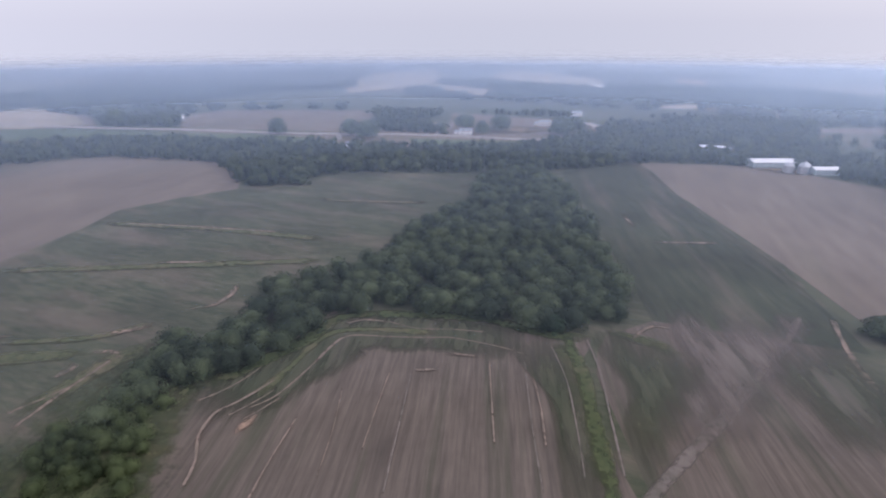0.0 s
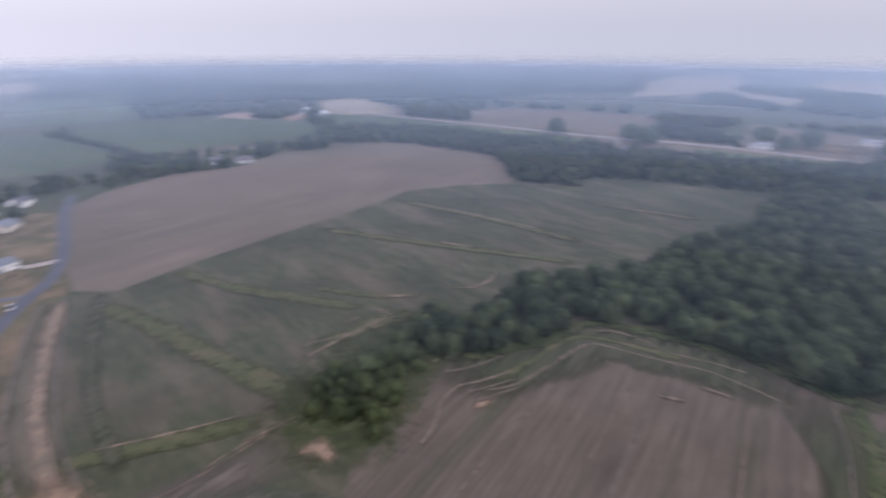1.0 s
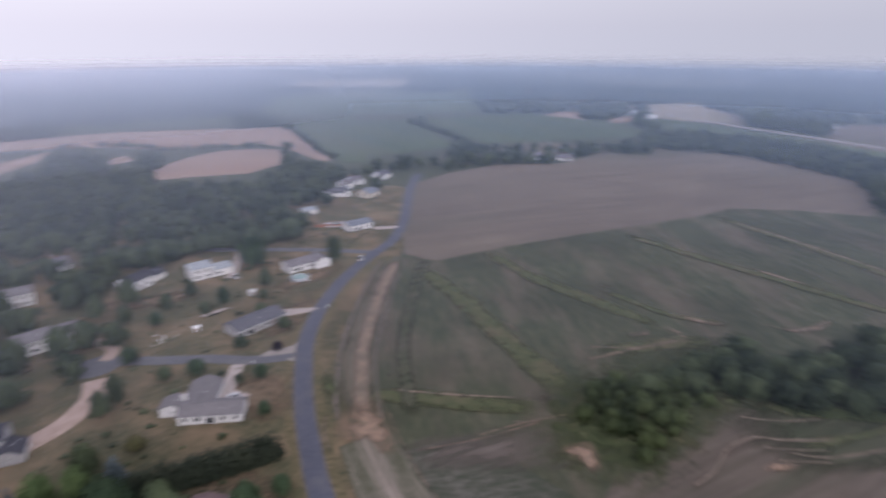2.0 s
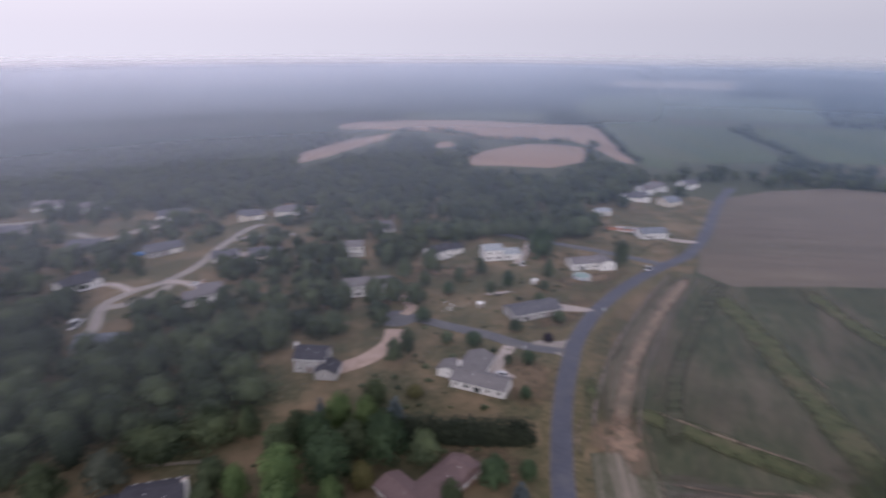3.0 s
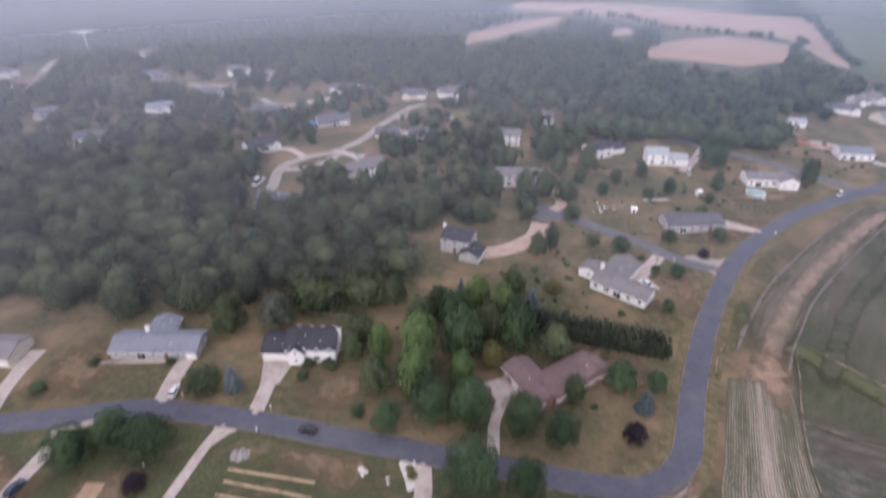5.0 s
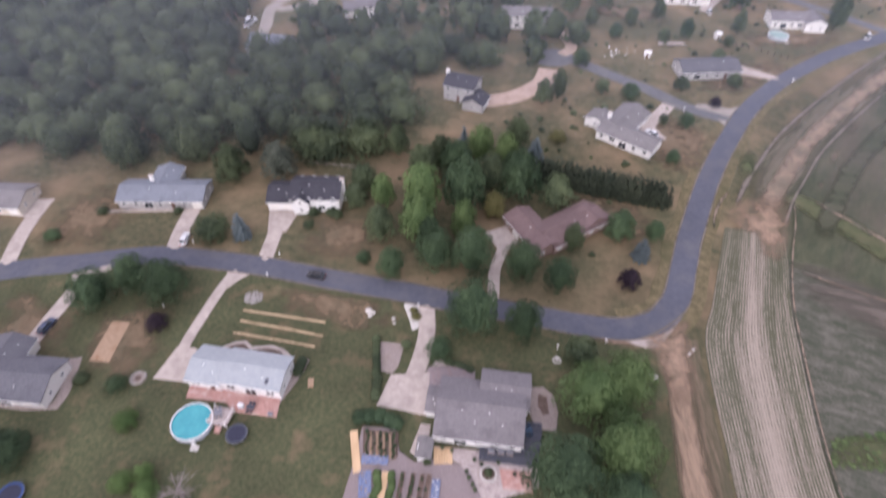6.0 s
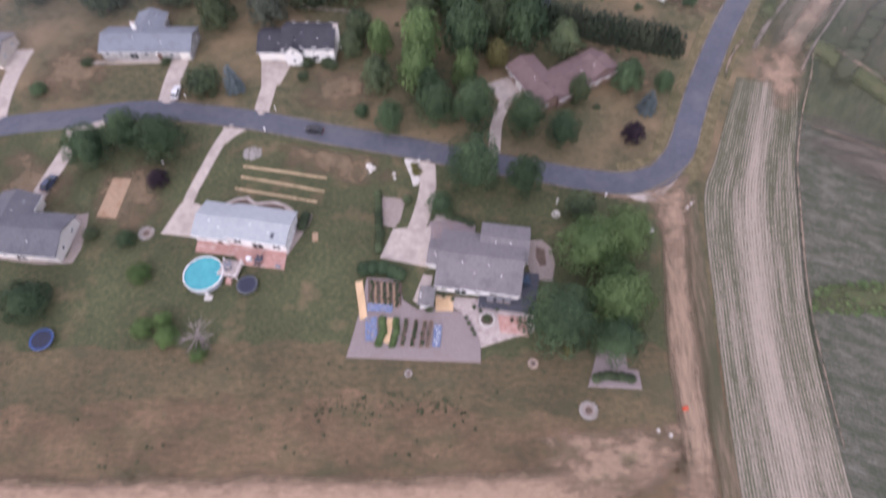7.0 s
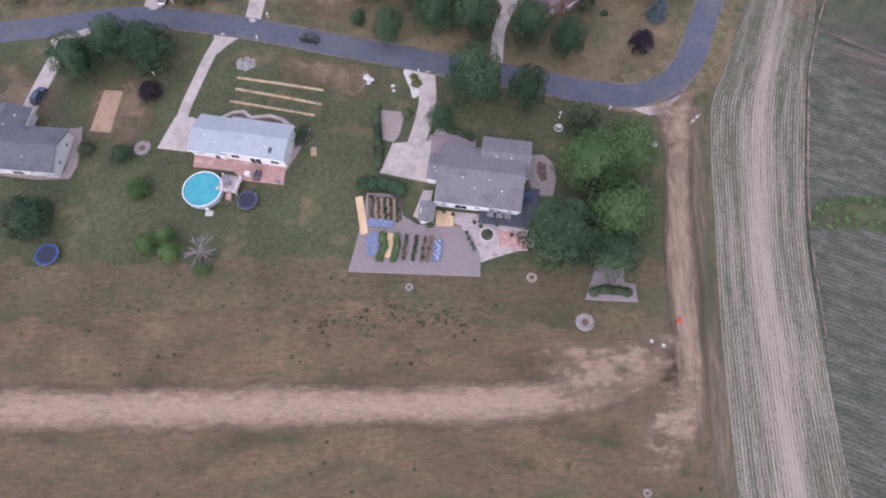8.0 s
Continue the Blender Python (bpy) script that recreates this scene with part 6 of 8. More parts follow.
# single trees of the gardens
for x, y, wide, high, kind in (
        (7.5, 80.0, 11.2, 11, "green"), (18.4, 77.5, 7.4, 9, "green"), (30.0, 59.0, 11.5, 11, "light"), (36.8, 61.6, 10.5, 11, "light"), (22.4, 44.2, 12.6, 11, "green"), (33.6, 48.0, 12.2, 11, "light"),
        (32.6, 40.4, 8.2, 8, "green"), (-78.7, 87.3, 9.4, 8, "green"), (-71.7, 92, 8.6, 8, "green"), (-63.3, 90, 9.6, 8.5, "green"), (-80.4, 50, 9.0, 5, "green"), (0.2, 72.2, 5.2, 4.5, "green"), (30, 71.2, 6.5, 5, "wood"),
        (-4.3, 119, 9.5, 11, "light"), (6.8, 120, 10.5, 12, "green"), (-14.8, 108.5, 7, 8, "wood"), (-14.8, 121.5, 6, 8, "light"), (-4.9, 109.2, 9, 10, "light"), (6.5, 109.2, 6, 9, "light"), (8.1, 97.2, 9.6, 11, "green"),
        (-0.7, 98.4, 8.4, 10, "green"), (-11.4, 96, 6.5, 7, "green"), (14.8, 116.4, 5.5, 6, "yellow"), (12.4, 141, 7.5, 9, "light"), (19.2, 135.7, 6.4, 10, "light"), (22.3, 125.8, 11, 11, "green"), (31.6, 121, 8, 8, "wood"),
        (28.5, 141, 6, 8, "blue"), (7.7, 145, 4.6, 9, "blue"), (33.9, 104.3, 5, 6, "wood"), (46.2, 108, 7, 7, "green"), (55.4, 108, 4.4, 5, "green"), (50.3, 101, 4.8, 6, "blue"), (45.2, 91.8, 4.8, 4.5, "purple"),
        (20.1, 95.4, 8.2, 9, "green"), (28.3, 91, 7, 8, "green"), (-58, 109.3, 8.6, 5, "wood"), (-50.5, 109, 5, 7.5, "blue"), (-58.2, 132.6, 9, 9, "wood"), (-45.4, 135, 9.4, 8, "grey"), (-71.8, 143.2, 9, 10, "wood"),
        (-90.7, 139.5, 10, 10, "wood"), (-18.4, 100, 3.4, 3, "green"), (-12, 145, 6, 8, "wood"), (-20.5, 127.4, 6.5, 7, "wood"), (-22, 121, 6, 6, "wood"), (69.6, 140.6, 3.8, 3.6, "green"), (-62.6, 80.4, 4.4, 3.0, "purple"),
        (40.8, 177, 4.5, 8, "wood"), (35.3, 173.4, 5.4, 7, "wood"), (56.6, 181, 5, 4, "wood"), (65.5, 177, 6, 4.6, "green"), (72.5, 161, 3, 3, "wood"), (79.2, 159.4, 4.6, 4, "green"), (84.6, 183, 5, 4, "wood"),
        (103.9, 185, 5, 4, "wood"), (92.7, 171.4, 3.6, 3, "purple"), (128.6, 252, 13, 12, "green"), (160.7, 229.6, 7, 10, "wood"), (78.7, 233, 5, 6, "wood"), (62.5, 233, 4.6, 6, "wood"), (56.4, 245.6, 7, 8, "wood"),
        (52.9, 200.6, 6, 5, "green"), (37.3, 221, 8, 9, "wood"), (24.3, 221, 8, 9, "wood"), (103.4, 201, 5, 5, "wood"), (5.2, 132.6, 9, 10, "green"), (-4.2, 132.6, 8, 9, "wood"), (36.9, 151.6, 5, 3.4, "yellow"),
        (14.5, 128, 8, 9, "wood"), (1, 139, 7, 8, "wood"), (-2, 104, 6.5, 8, "green"), (24, 148, 7, 8, "wood"), (98, 222, 5, 6, "green"), (112, 214, 4, 4, "wood"), (120, 226, 5, 7, "wood"),
        (88, 218, 4.5, 5, "wood"), (70, 222, 5, 5, "green"), (92, 240, 5, 6, "wood"), (70, 250, 8, 9, "wood"), (52, 262, 8, 9, "wood"), (60, 275, 8, 9, "wood"), (96, 287, 8, 8, "wood"), (132, 262, 8, 9, "wood"),
        (697, 27, 20, 16, "wood"), (689, -192, 24, 15, "wood"), (662, -228, 24, 16, "wood"), (846, 180, 30, 16, "wood"), (820, 227, 30, 15, "wood"), (670, -53, 22, 16, "wood"), (646, -69, 26, 16, "wood"), (643, -200, 16, 13, "wood"),
        (622, -288, 26, 14, "wood"), (640, -300, 26, 14, "wood"), (470, -405, 16, 12, "wood"), (149, -203, 14, 7, "wood"), (143, -210, 14, 7, "wood"), (182, -86, 9, 6, "green")):
    tree(x, y, wide, high, kind, "beside the farm and its fields" if x > 140 else "on the dry lawn")
# a row of broad trees between the houses and the side street
for k in range(19):
    t = k / 18
    tree(76 + 92 * t + tree_rnd.uniform(-2, 2), 303 - 28 * t + tree_rnd.uniform(-3, 3), tree_rnd.uniform(8, 12.5), tree_rnd.uniform(6, 9.5), "wood", "in a loose row behind the gardens", group="trees along the side street")
# a tall clipped row of conifers
for k in range(17):
    t = k / 16
    tree(29.6 + 31.6 * t + tree_rnd.uniform(-0.4, 0.4), 132.6 - 10.8 * t + tree_rnd.uniform(-0.4, 0.4), 6.2, tree_rnd.uniform(6.4, 7.6), "conifer", "in a dense row", group="row of conifers")

# ---- gardens, pools, cars and clutter ----
WATER = surface("pool_water", (0.045, 0.27, 0.32), (0.07, 0.34, 0.38), 0.6, rough=0.08, gloss=0.5, bump=0.01, bump_scale=2)
POOL_WALL = surface("pool_wall", (0.36, 0.39, 0.44), (0.46, 0.48, 0.52), 1.0, rough=0.4)
BLACK_MAT = surface("trampoline_mat", (0.022, 0.024, 0.045), (0.04, 0.042, 0.07), 3.0, rough=0.7)
BLUE_PAD = surface("blue_pad", (0.030, 0.058, 0.17), (0.045, 0.080, 0.22), 2.0, rough=0.5)
BLUE_CUSHION = surface("blue_cushion", (0.04, 0.07, 0.12), (0.09, 0.13, 0.19), 2.0, rough=0.8)
GREY_PAD = surface("grey_pad", (0.17, 0.17, 0.20), (0.26, 0.26, 0.29), 2.0, rough=0.6)
PINK_PAVER = surface("pink_pavers", (0.36, 0.20, 0.175), (0.50, 0.30, 0.26), 1.6, (0.52, 0.38, 0.34), 0.5, (0.5, 0.65), bump=0.01, bump_scale=8)
PALE_PAVER = surface("pale_pavers", (0.33, 0.275, 0.262), (0.50, 0.43, 0.405), 2.6, (0.27, 0.225, 0.22), 0.8, (0.52, 0.66), bump=0.01, bump_scale=8)
COURT_PAVER = surface("court_pavers", (0.21, 0.175, 0.185), (0.29, 0.24, 0.245), 2.2, (0.27, 0.19, 0.175), 0.6, (0.5, 0.66), bump=0.02, bump_scale=8)
DULL_STONE = surface("dull_stone", (0.24, 0.22, 0.21), (0.40, 0.37, 0.35), 3.0, (0.20, 0.17, 0.14), 0.8, (0.5, 0.65), bump=0.05)
FENCE_GREY = surface("weathered_fence", (0.24, 0.21, 0.19), (0.36, 0.32, 0.29), 1.5, bump=0.01)
DARK_DECK = surface("dark_deck", (0.06, 0.064, 0.085), (0.10, 0.102, 0.125), 1.5, stretch=(0.1, 1, 1), bump=0.01, bump_scale=10)
FRESH_WOOD = surface("fresh_wood", (0.50, 0.34, 0.20), (0.66, 0.47, 0.29), 1.2, stretch=(1, 0.15, 1), bump=0.01, bump_scale=8)
OLD_WOOD = surface("old_wood", (0.20, 0.15, 0.12), (0.30, 0.23, 0.19), 1.4, stretch=(1, 0.2, 1), bump=0.01)
DARK_SOIL = surface("garden_soil", (0.095, 0.068, 0.056), (0.16, 0.115, 0.095), 1.4, bump=0.04)
BLUE_TARP = surface("blue_tarp", (0.10, 0.13, 0.24), (0.20, 0.24, 0.37), 3.5, (0.33, 0.35, 0.42), 2.2, (0.56, 0.70), rough=0.4, bump=0.04, bump_scale=4)
TERRACE = surface("terrace_gravel", (0.20, 0.165, 0.165), (0.29, 0.24, 0.24), 3.0, (0.235, 0.19, 0.185), 0.4, (0.5, 0.7), bump=0.02, bump_scale=14)
STONE = surface("pale_stone", (0.42, 0.39, 0.36), (0.62, 0.59, 0.56), 3.0, bump=0.05)
STRAW_MULCH = surface("straw_mulch", (0.34, 0.25, 0.15), (0.50, 0.38, 0.25), 1.6, (0.22, 0.17, 0.10), 0.5, (0.52, 0.68), bump=0.05)
SAND = surface("sand", (0.30, 0.205, 0.135), (0.41, 0.29, 0.20), 1.0, (0.28, 0.17, 0.10), 0.3, (0.55, 0.7), bump=0.03)
TYRE = surface("tyre_rubber", (0.015, 0.015, 0.016), (0.03, 0.03, 0.032), 5.0)
RED_PLASTIC = surface("red_plastic", (0.45, 0.06, 0.03), (0.55, 0.09, 0.04), 2.0, rough=0.4)
WHITE_POT = surface("white_pot", (0.62, 0.62, 0.66), (0.78, 0.78, 0.80), 3.0, rough=0.5)


def disc(r, z, h, n=28, x=0.0, y=0.0, r2=None):
    return tube(x, y, z, r, r if r2 is None else r2, h, n)


def hoop(r, z, thick, wide, n=32, x=0.0, y=0.0):
    """A ring with a square section."""
    bm = bmesh.new()
    for rr, zz in ((r - wide / 2, z), (r + wide / 2, z), (r + wide / 2, z + thick), (r - wide / 2, z + thick)):
        for i in range(n):
            a = 2 * math.pi * i / n
            bm.verts.new((x + rr * math.cos(a), y + rr * math.sin(a), zz))
    bm.verts.ensure_lookup_table()
    for k in range(4):
        for i in range(n):
            bm.faces.new([bm.verts[q] for q in (k * n + i, k * n + (i + 1) % n, ((k + 1) % 4) * n + (i + 1) % n, ((k + 1) % 4) * n + i)])
    bmesh.ops.recalc_face_normals(bm, faces=bm.faces[:])
    return bm


def round_pool(x, y, r, high, label, water=WATER):
    pool = empty("swimming_pool", x, y, 0, label=label, category="swimming pool")
    part("wall", hoop(r, 0.0, high, 0.08), POOL_WALL, pool)
    part("rim", hoop(r + 0.02, high, 0.08, 0.2), TRIM, pool)
    part("water", disc(r - 0.05, high - 0.28, 0.12, 32), water, pool)
    for k in range(12):
        a = 2 * math.pi * k / 12
        part("upright", block((r + 0.09) * math.cos(a), (r + 0.09) * math.sin(a), 0, 0.14, 0.14, high), POOL_WALL, pool)
    ladder = part("ladder", block(1.0, -r - 0.35, 0, 0.08, 0.08, high + 0.5), TRIM, pool)
    part("rail", block(1.7, -r - 0.35, 0, 0.08, 0.08, high + 0.5), TRIM, ladder)
    for k in range(4):
        part("rung", block(1.35, -r - 0.35, 0.25 + 0.28 * k, 0.7, 0.12, 0.06), TRIM, ladder)
    part("pump_base", block(1.6, -r - 1.0, 0, 1.6, 1.1, 0.15, 0.03), STONE, pool)
    part("hose", tube(2.2, -r - 2.0, 0.0, 0.06, 0.06, 0.1, 6), TYRE, pool)
    return pool


round_pool(-47.8, 56.4, 3.9, 1.3, "round above-ground pool with turquoise water and a white rim")
round_pool(135.3, 222.5, 3.8, 1.2, "round pool with pale green covered water and a white rim", surface("pool_cover", (0.20, 0.30, 0.29), (0.30, 0.40, 0.38), 0.5, rough=0.3))


def trampoline(x, y, r, pad_material, label):
    ob = empty("trampoline", x, y, 0, 20, label=label, category="trampoline")
    part("mat", disc(r - 0.3, 0.86, 0.02), BLACK_MAT, ob)
    part("pad", hoop(r - 0.12, 0.88, 0.07, 0.42), pad_material, ob)
    part("frame", hoop(r + 0.08, 0.82, 0.07, 0.07), METAL, ob)
    for k in range(6):
        a = math.pi * k / 3
        part("leg", block((r - 0.02) * math.cos(a), (r - 0.02) * math.sin(a), 0, 0.07, 0.07, 0.84), METAL, ob)
    return ob


trampoline(-38.7, 54.0, 2.0, surface("dark_pad", (0.05, 0.055, 0.075), (0.08, 0.085, 0.11), 2.0, rough=0.6), "round trampoline with a dark mat and dark blue rim")
trampoline(-75.9, 42.7, 2.15, BLUE_PAD, "round trampoline with a bright blue rim")


def bar(name, x, y, turn, sx, sy, sz, material, label, category, z=0.0, bevel=0.03):
    """A plain box-like thing, its edges worn round."""
    bm = block(0, 0, 0, sx, sy, sz, bevel)
    me = shared(name, bm, material)
    ob = new(name, me)
    ob.matrix_world = pose(x, y, z, 0, 0, turn)
    return tagged(ob, label, category)


def paved(name, outline, z, material, label, ragged=0.0):
    return tagged(region(name, outline, z, material, 1.0, ragged, False), label, name.replace("_", " "), kind="structure")


def shrub(x, y, wide, high, kind="green", label="rounded green garden shrub"):
    ob = tree(x, y, wide, high, kind, "", name="shrub")
    return tagged(ob, label, "shrub")


# paths round the low cream house and before the ranch house
paved("side_path", [(-78.9, 71.7), (-76.2, 72.2), (-75.4, 67.2), (-75.2, 63.0), (-75.9, 59.9), (-82.1, 59.7), (-96.0, 61.6), (-96.0, 63.2), (-83.6, 61.6), (-77.4, 61.2), (-77.2, 64.0)], 0.15, GRAVEL, "grey gravel path round the house's end")
paved("front_path", [(-88.5, 119.7), (-88.4, 118.7), (-82.0, 119.0), (-70.6, 119.2), (-70.6, 120.1), (-82.0, 120.1)], 0.15, CONCRETE, "narrow concrete path along the house front")
stone_wall = empty("garden_wall", -87.2, 119.2, 0, label="low curved wall of pale stones before the ranch house", category="wall")
for k in range(13):
    a = math.pi * (1.06 + 0.072 * k)
    part("stone", block(4.2 * math.cos(a), 1.6 + 2.2 * math.sin(a), 0, 0.66, 0.42, 0.42 + 0.05 * (k % 3), 0.05), DULL_STONE, stone_wall)
rail_fence = empty("rail_fence", -40.1, 140.6, 0, -9.8, label="pale wooden rail fence at the edge of the wood", category="fence")
for k in range(8):
    part("post", block(2.4 * k, 0, 0, 0.14, 0.14, 1.3), FENCE_GREY, rail_fence)
for k in range(7):
    for z in (0.45, 1.0):
        part("rail", block(2.4 * k + 1.2, 0, z, 2.4, 0.07, 0.14), FENCE_GREY, rail_fence)


# house with the round pool
paved("patio", [(-51.0, 65.2), (-42.0, 64.4), (-31.9, 62.4), (-32.0, 57.9), (-40.8, 59.2), (-42.6, 61.2), (-51.0, 62.4)], 0.22, PINK_PAVER, "pink paved patio behind the white house")
paved("side_path", [(-32.2, 60.4), (-28.2, 68.6), (-27.6, 71.2), (-28.8, 71.8), (-31.4, 66)], 0.15, GRAVEL, "grey gravel path along the house's end")
paved("flower_bed", [(-49.2, 73.4), (-44.6, 75.9), (-42.2, 76.2), (-40.4, 74.6), (-36.4, 75.0), (-33.6, 74.0), (-30.8, 71.6), (-40, 71), (-49, 72)], 0.14, CONCRETE, "pale edged flower bed before the house")
paved("flower_bed", [(-47.6, 73.4), (-44.4, 75.2), (-42.4, 75.4), (-40.6, 73.8), (-36.6, 74.2), (-34, 73.3), (-33, 72), (-40, 71.6), (-47, 72.4)], 0.18, DARK_SOIL, "dark planted bed inside a pale edging")
deck = empty("pool_deck", -42.6, 57.6, 0, -12, label="small raised wooden deck between house and pool", category="deck")
part("platform", block(0, 0, 1.0, 4.2, 3.8, 0.16), PALE_PAVER, deck)
for dx, dy in ((-1.9, -1.7), (1.9, -1.7), (-1.9, 1.7), (1.9, 1.7)):
    part("post", block(dx, dy, 0, 0.14, 0.14, 2.0), TRIM, deck)
for dx, dy, sx, sy in ((0, -1.75, 3.8, 0.06), (1.95, 0, 0.06, 3.5)):
    part("rail", block(dx, dy, 1.95, sx, sy, 0.08), TRIM, deck)
for k in range(4):
    part("step", block(0.4, -2.1 - 0.28 * k, 0, 1.2, 0.3, 0.82 - 0.2 * k), PINK_PAVER, deck)


def table_set(x, y, turn, material, z=0.0):
    t = empty("garden_table", x, y, z, turn, label="small garden table on the patio", category="table")
    part("tabletop", block(0, 0, 0.70, 1.5, 0.95, 0.05, 0.02), material, t)
    for dx in (-0.62, 0.62):
        for dy in (-0.36, 0.36):
            part("leg", block(dx, dy, 0, 0.06, 0.06, 0.7), material, t)
    for dx, dy, a in ((-0.4, -0.85, 0), (0.4, -0.85, 0), (-0.4, 0.85, 180), (0.4, 0.85, 180)):
        c = empty("garden_chair", 0, 0, 0, 0, label="dark garden chair beside the table", category="chair", group="garden chairs")
        c.matrix_world = pose(x, y, z, 0, 0, turn) @ pose(dx, dy, 0, 0, 0, a)
        part("seat", block(0, 0, 0.42, 0.5, 0.48, 0.05), material, c)
        part("backrest", block(0, -0.24, 0.45, 0.5, 0.05, 0.5), material, c)
        for lx in (-0.22, 0.22):
            for ly in (-0.2, 0.2):
                part("leg", block(lx, ly, 0, 0.04, 0.04, 0.42), material, c)
    return t


table_set(-37.3, 59.6, -10, DARK_DECK, 0.24)
table_set(-43.0, 58.0, 20, GREY_PAD, 1.16)
bar("grill", -39.3, 60.0, -10, 1.1, 0.7, 1.1, WHITE_POT, "pale covered grill on the pink patio", "grill", 0.22)
bar("bench", -33.2, 58.3, -10, 1.0, 0.6, 0.6, GREY_PAD, "grey storage box on the patio's edge", "box", 0.22)
skylight = bar("skylight", -34.2, 63.5, -10.5, 0.7, 1.2, 0.16, DARK_DECK, "dark roof skylight on the pale roof", "skylight", 4.02)
skylight.matrix_world = pose(-34.2, 63.5, 4.02, 0, 0, -10.5) @ pose(0, 0, 0, 17, 0, 0)
bar("plank", -26.4, 65.6, 5, 1.2, 2.2, 0.12, SAND, "tan wooden board lying on the lawn", "board")
for (x0, y0), (x1, y1) in (((-44.7, 84.8), (-25.3, 81.2)), ((-44.7, 81.8), (-25.5, 77.5)), ((-45.5, 78.5), (-26.8, 74.6))):
    tagged(ribbon("garden_row", [(x0, y0), ((x0 + x1) / 2, (y0 + y1) / 2 + 0.1), (x1, y1)], 0.40, 0.24, STRAW_MULCH, 0.35, 0.8), "narrow tan row of bare soil in the lawn", "garden row", kind="structure")
paved("sand_bed", [(-73.4, 81.8), (-69.3, 81.5), (-69.9, 70.8), (-74.2, 71.3)], 0.12, SAND, "orange sandy bed in the lawn")
stones = empty("stone_patch", -43.2, 88.6, 0, label="loose patch of pale grey stones on the lawn", category="stones")
stone_rnd = random.Random(77)
STONE_MESHES = [shared("stone", block(0, 0, 0, 0.34 + 0.1 * k, 0.3 + 0.06 * k, 0.16 + 0.03 * k, 0.06), DULL_STONE) for k in range(4)]
for k in range(110):
    a, far = stone_rnd.uniform(0, 2 * math.pi), stone_rnd.random() ** 0.7
    stone = new("stone", STONE_MESHES[k % 4])
    stone.parent = stones
    stone.matrix_local = pose(2.2 * far * math.cos(a), 1.9 * far * math.sin(a), 0.03, stone_rnd.uniform(-9, 9), stone_rnd.uniform(-9, 9), stone_rnd.uniform(0, 180))


TAN_STONE = surface("tan_stone", (0.30, 0.22, 0.17), (0.42, 0.32, 0.26), 3.0, bump=0.05)


def fire_ring(x, y, r, label, material=None):
    ob = empty("fire_ring", x, y, 0, label=label, category="fire pit")
    part("bed", disc(r, 0.0, 0.14), GRAVEL, ob)
    rnd = np.random.RandomState(int(abs(x * 10)))
    n = 14
    for k in range(n):
        a = 2 * math.pi * k / n
        s = 2 * math.pi * r * 0.85 / n
        bm = block(r * 0.85 * math.cos(a), r * 0.85 * math.sin(a), 0.1, s * 0.95, s * 0.8, 0.16 + rnd.uniform(0, 0.1), 0.05)
        part("stone", bm, material or DULL_STONE, ob)
    part("ashes", disc(r * 0.4, 0.1, 0.08, 16), DARK_SOIL, ob)


fire_ring(-62.3, 66.9, 1.7, "round ring of pale stones in the lawn")
fire_ring(26.4, 28.3, 1.7, "round ring of grey stones in the meadow")
fire_ring(-6.1, 35.5, 0.75, "small round stone ring behind the terrace")
fire_ring(33.7, -0.9, 0.7, "small pale stone ring in the meadow")
fire_ring(17.2, 37.2, 1.0, "reddish round stone ring near the trees", TAN_STONE)


def rock(x, y, s, label="pale boulder on the lawn"):
    bm = bmesh.new()
    bmesh.ops.create_icosphere(bm, subdivisions=2, radius=s)
    rnd = np.random.RandomState(int(abs(x * 7 + y)))
    for v in bm.verts:
        v.co *= rnd.uniform(0.8, 1.15)
        v.co.z = max(v.co.z * 0.6, -0.1) + 0.08
    ob = new("boulder", shared("boulder", bm, STONE))
    ob.matrix_world = pose(x, y, 0)
    return tagged(ob, label, "rock")


for x, y, s in ((45, 66.5, 0.7), (44.4, 66.9, 0.45), (38.2, 24.6, 0.4), (40.2, 23.8, 0.4), (-15.9, 84.4, 0.9), (-14.9, 83.9, 0.6), (-15.6, 83.0, 0.5), (-10.2, 82.2, 0.5), (-10.0, 80.9, 0.4)):
    rock(x, y, s)
# house with the terrace garden
paved("terrace", [(-17.8, 38.9), (7.4, 37.6), (7.5, 41.6), (5.9, 45.8), (3.4, 48.0), (-1.0, 49.0), (-4.6, 48.4), (-7.6, 50.6), (-8.4, 55.2), (-14.8, 55.6), (-15.9, 47.6)], 0.30, TERRACE, "raised grey-mauve gravel terrace behind the house")
paved("patio", [(-1.0, 51.6), (7.6, 50.6), (8.4, 48.8), (18.2, 47.6), (18.0, 43.6), (13.2, 42.4), (7.6, 40.6), (6.8, 43.4), (3.8, 48.2), (2.6, 48.9)], 0.26, PALE_PAVER, "pale paved patio behind the house")
paved("patio", [(11.1, 47.1), (16.8, 46.4), (16.8, 42.8), (11.5, 43.3)], 0.29, PINK_PAVER, "pink paved corner of the patio")
paved("walkway", [(-3.4, 56.2), (-1.6, 56.0), (-2.4, 51.8), (-4.6, 50.0), (-5.4, 50.4)], 0.24, CONCRETE, "pale walkway beside the shed")
paved("patio", [(18.7, 64.2), (21.4, 64.2), (23.2, 62.2), (23.6, 58.6), (22.6, 54.4), (18.6, 55.2), (18.2, 58)], 0.16, GRAVEL, "gravel patio at the house's end")
paved("flower_bed", [(20.2, 62.6), (21.8, 62.0), (21.8, 58.2), (20.6, 58.0), (19.8, 60)], 0.2, DARK_SOIL, "brown planting bed in the gravel")
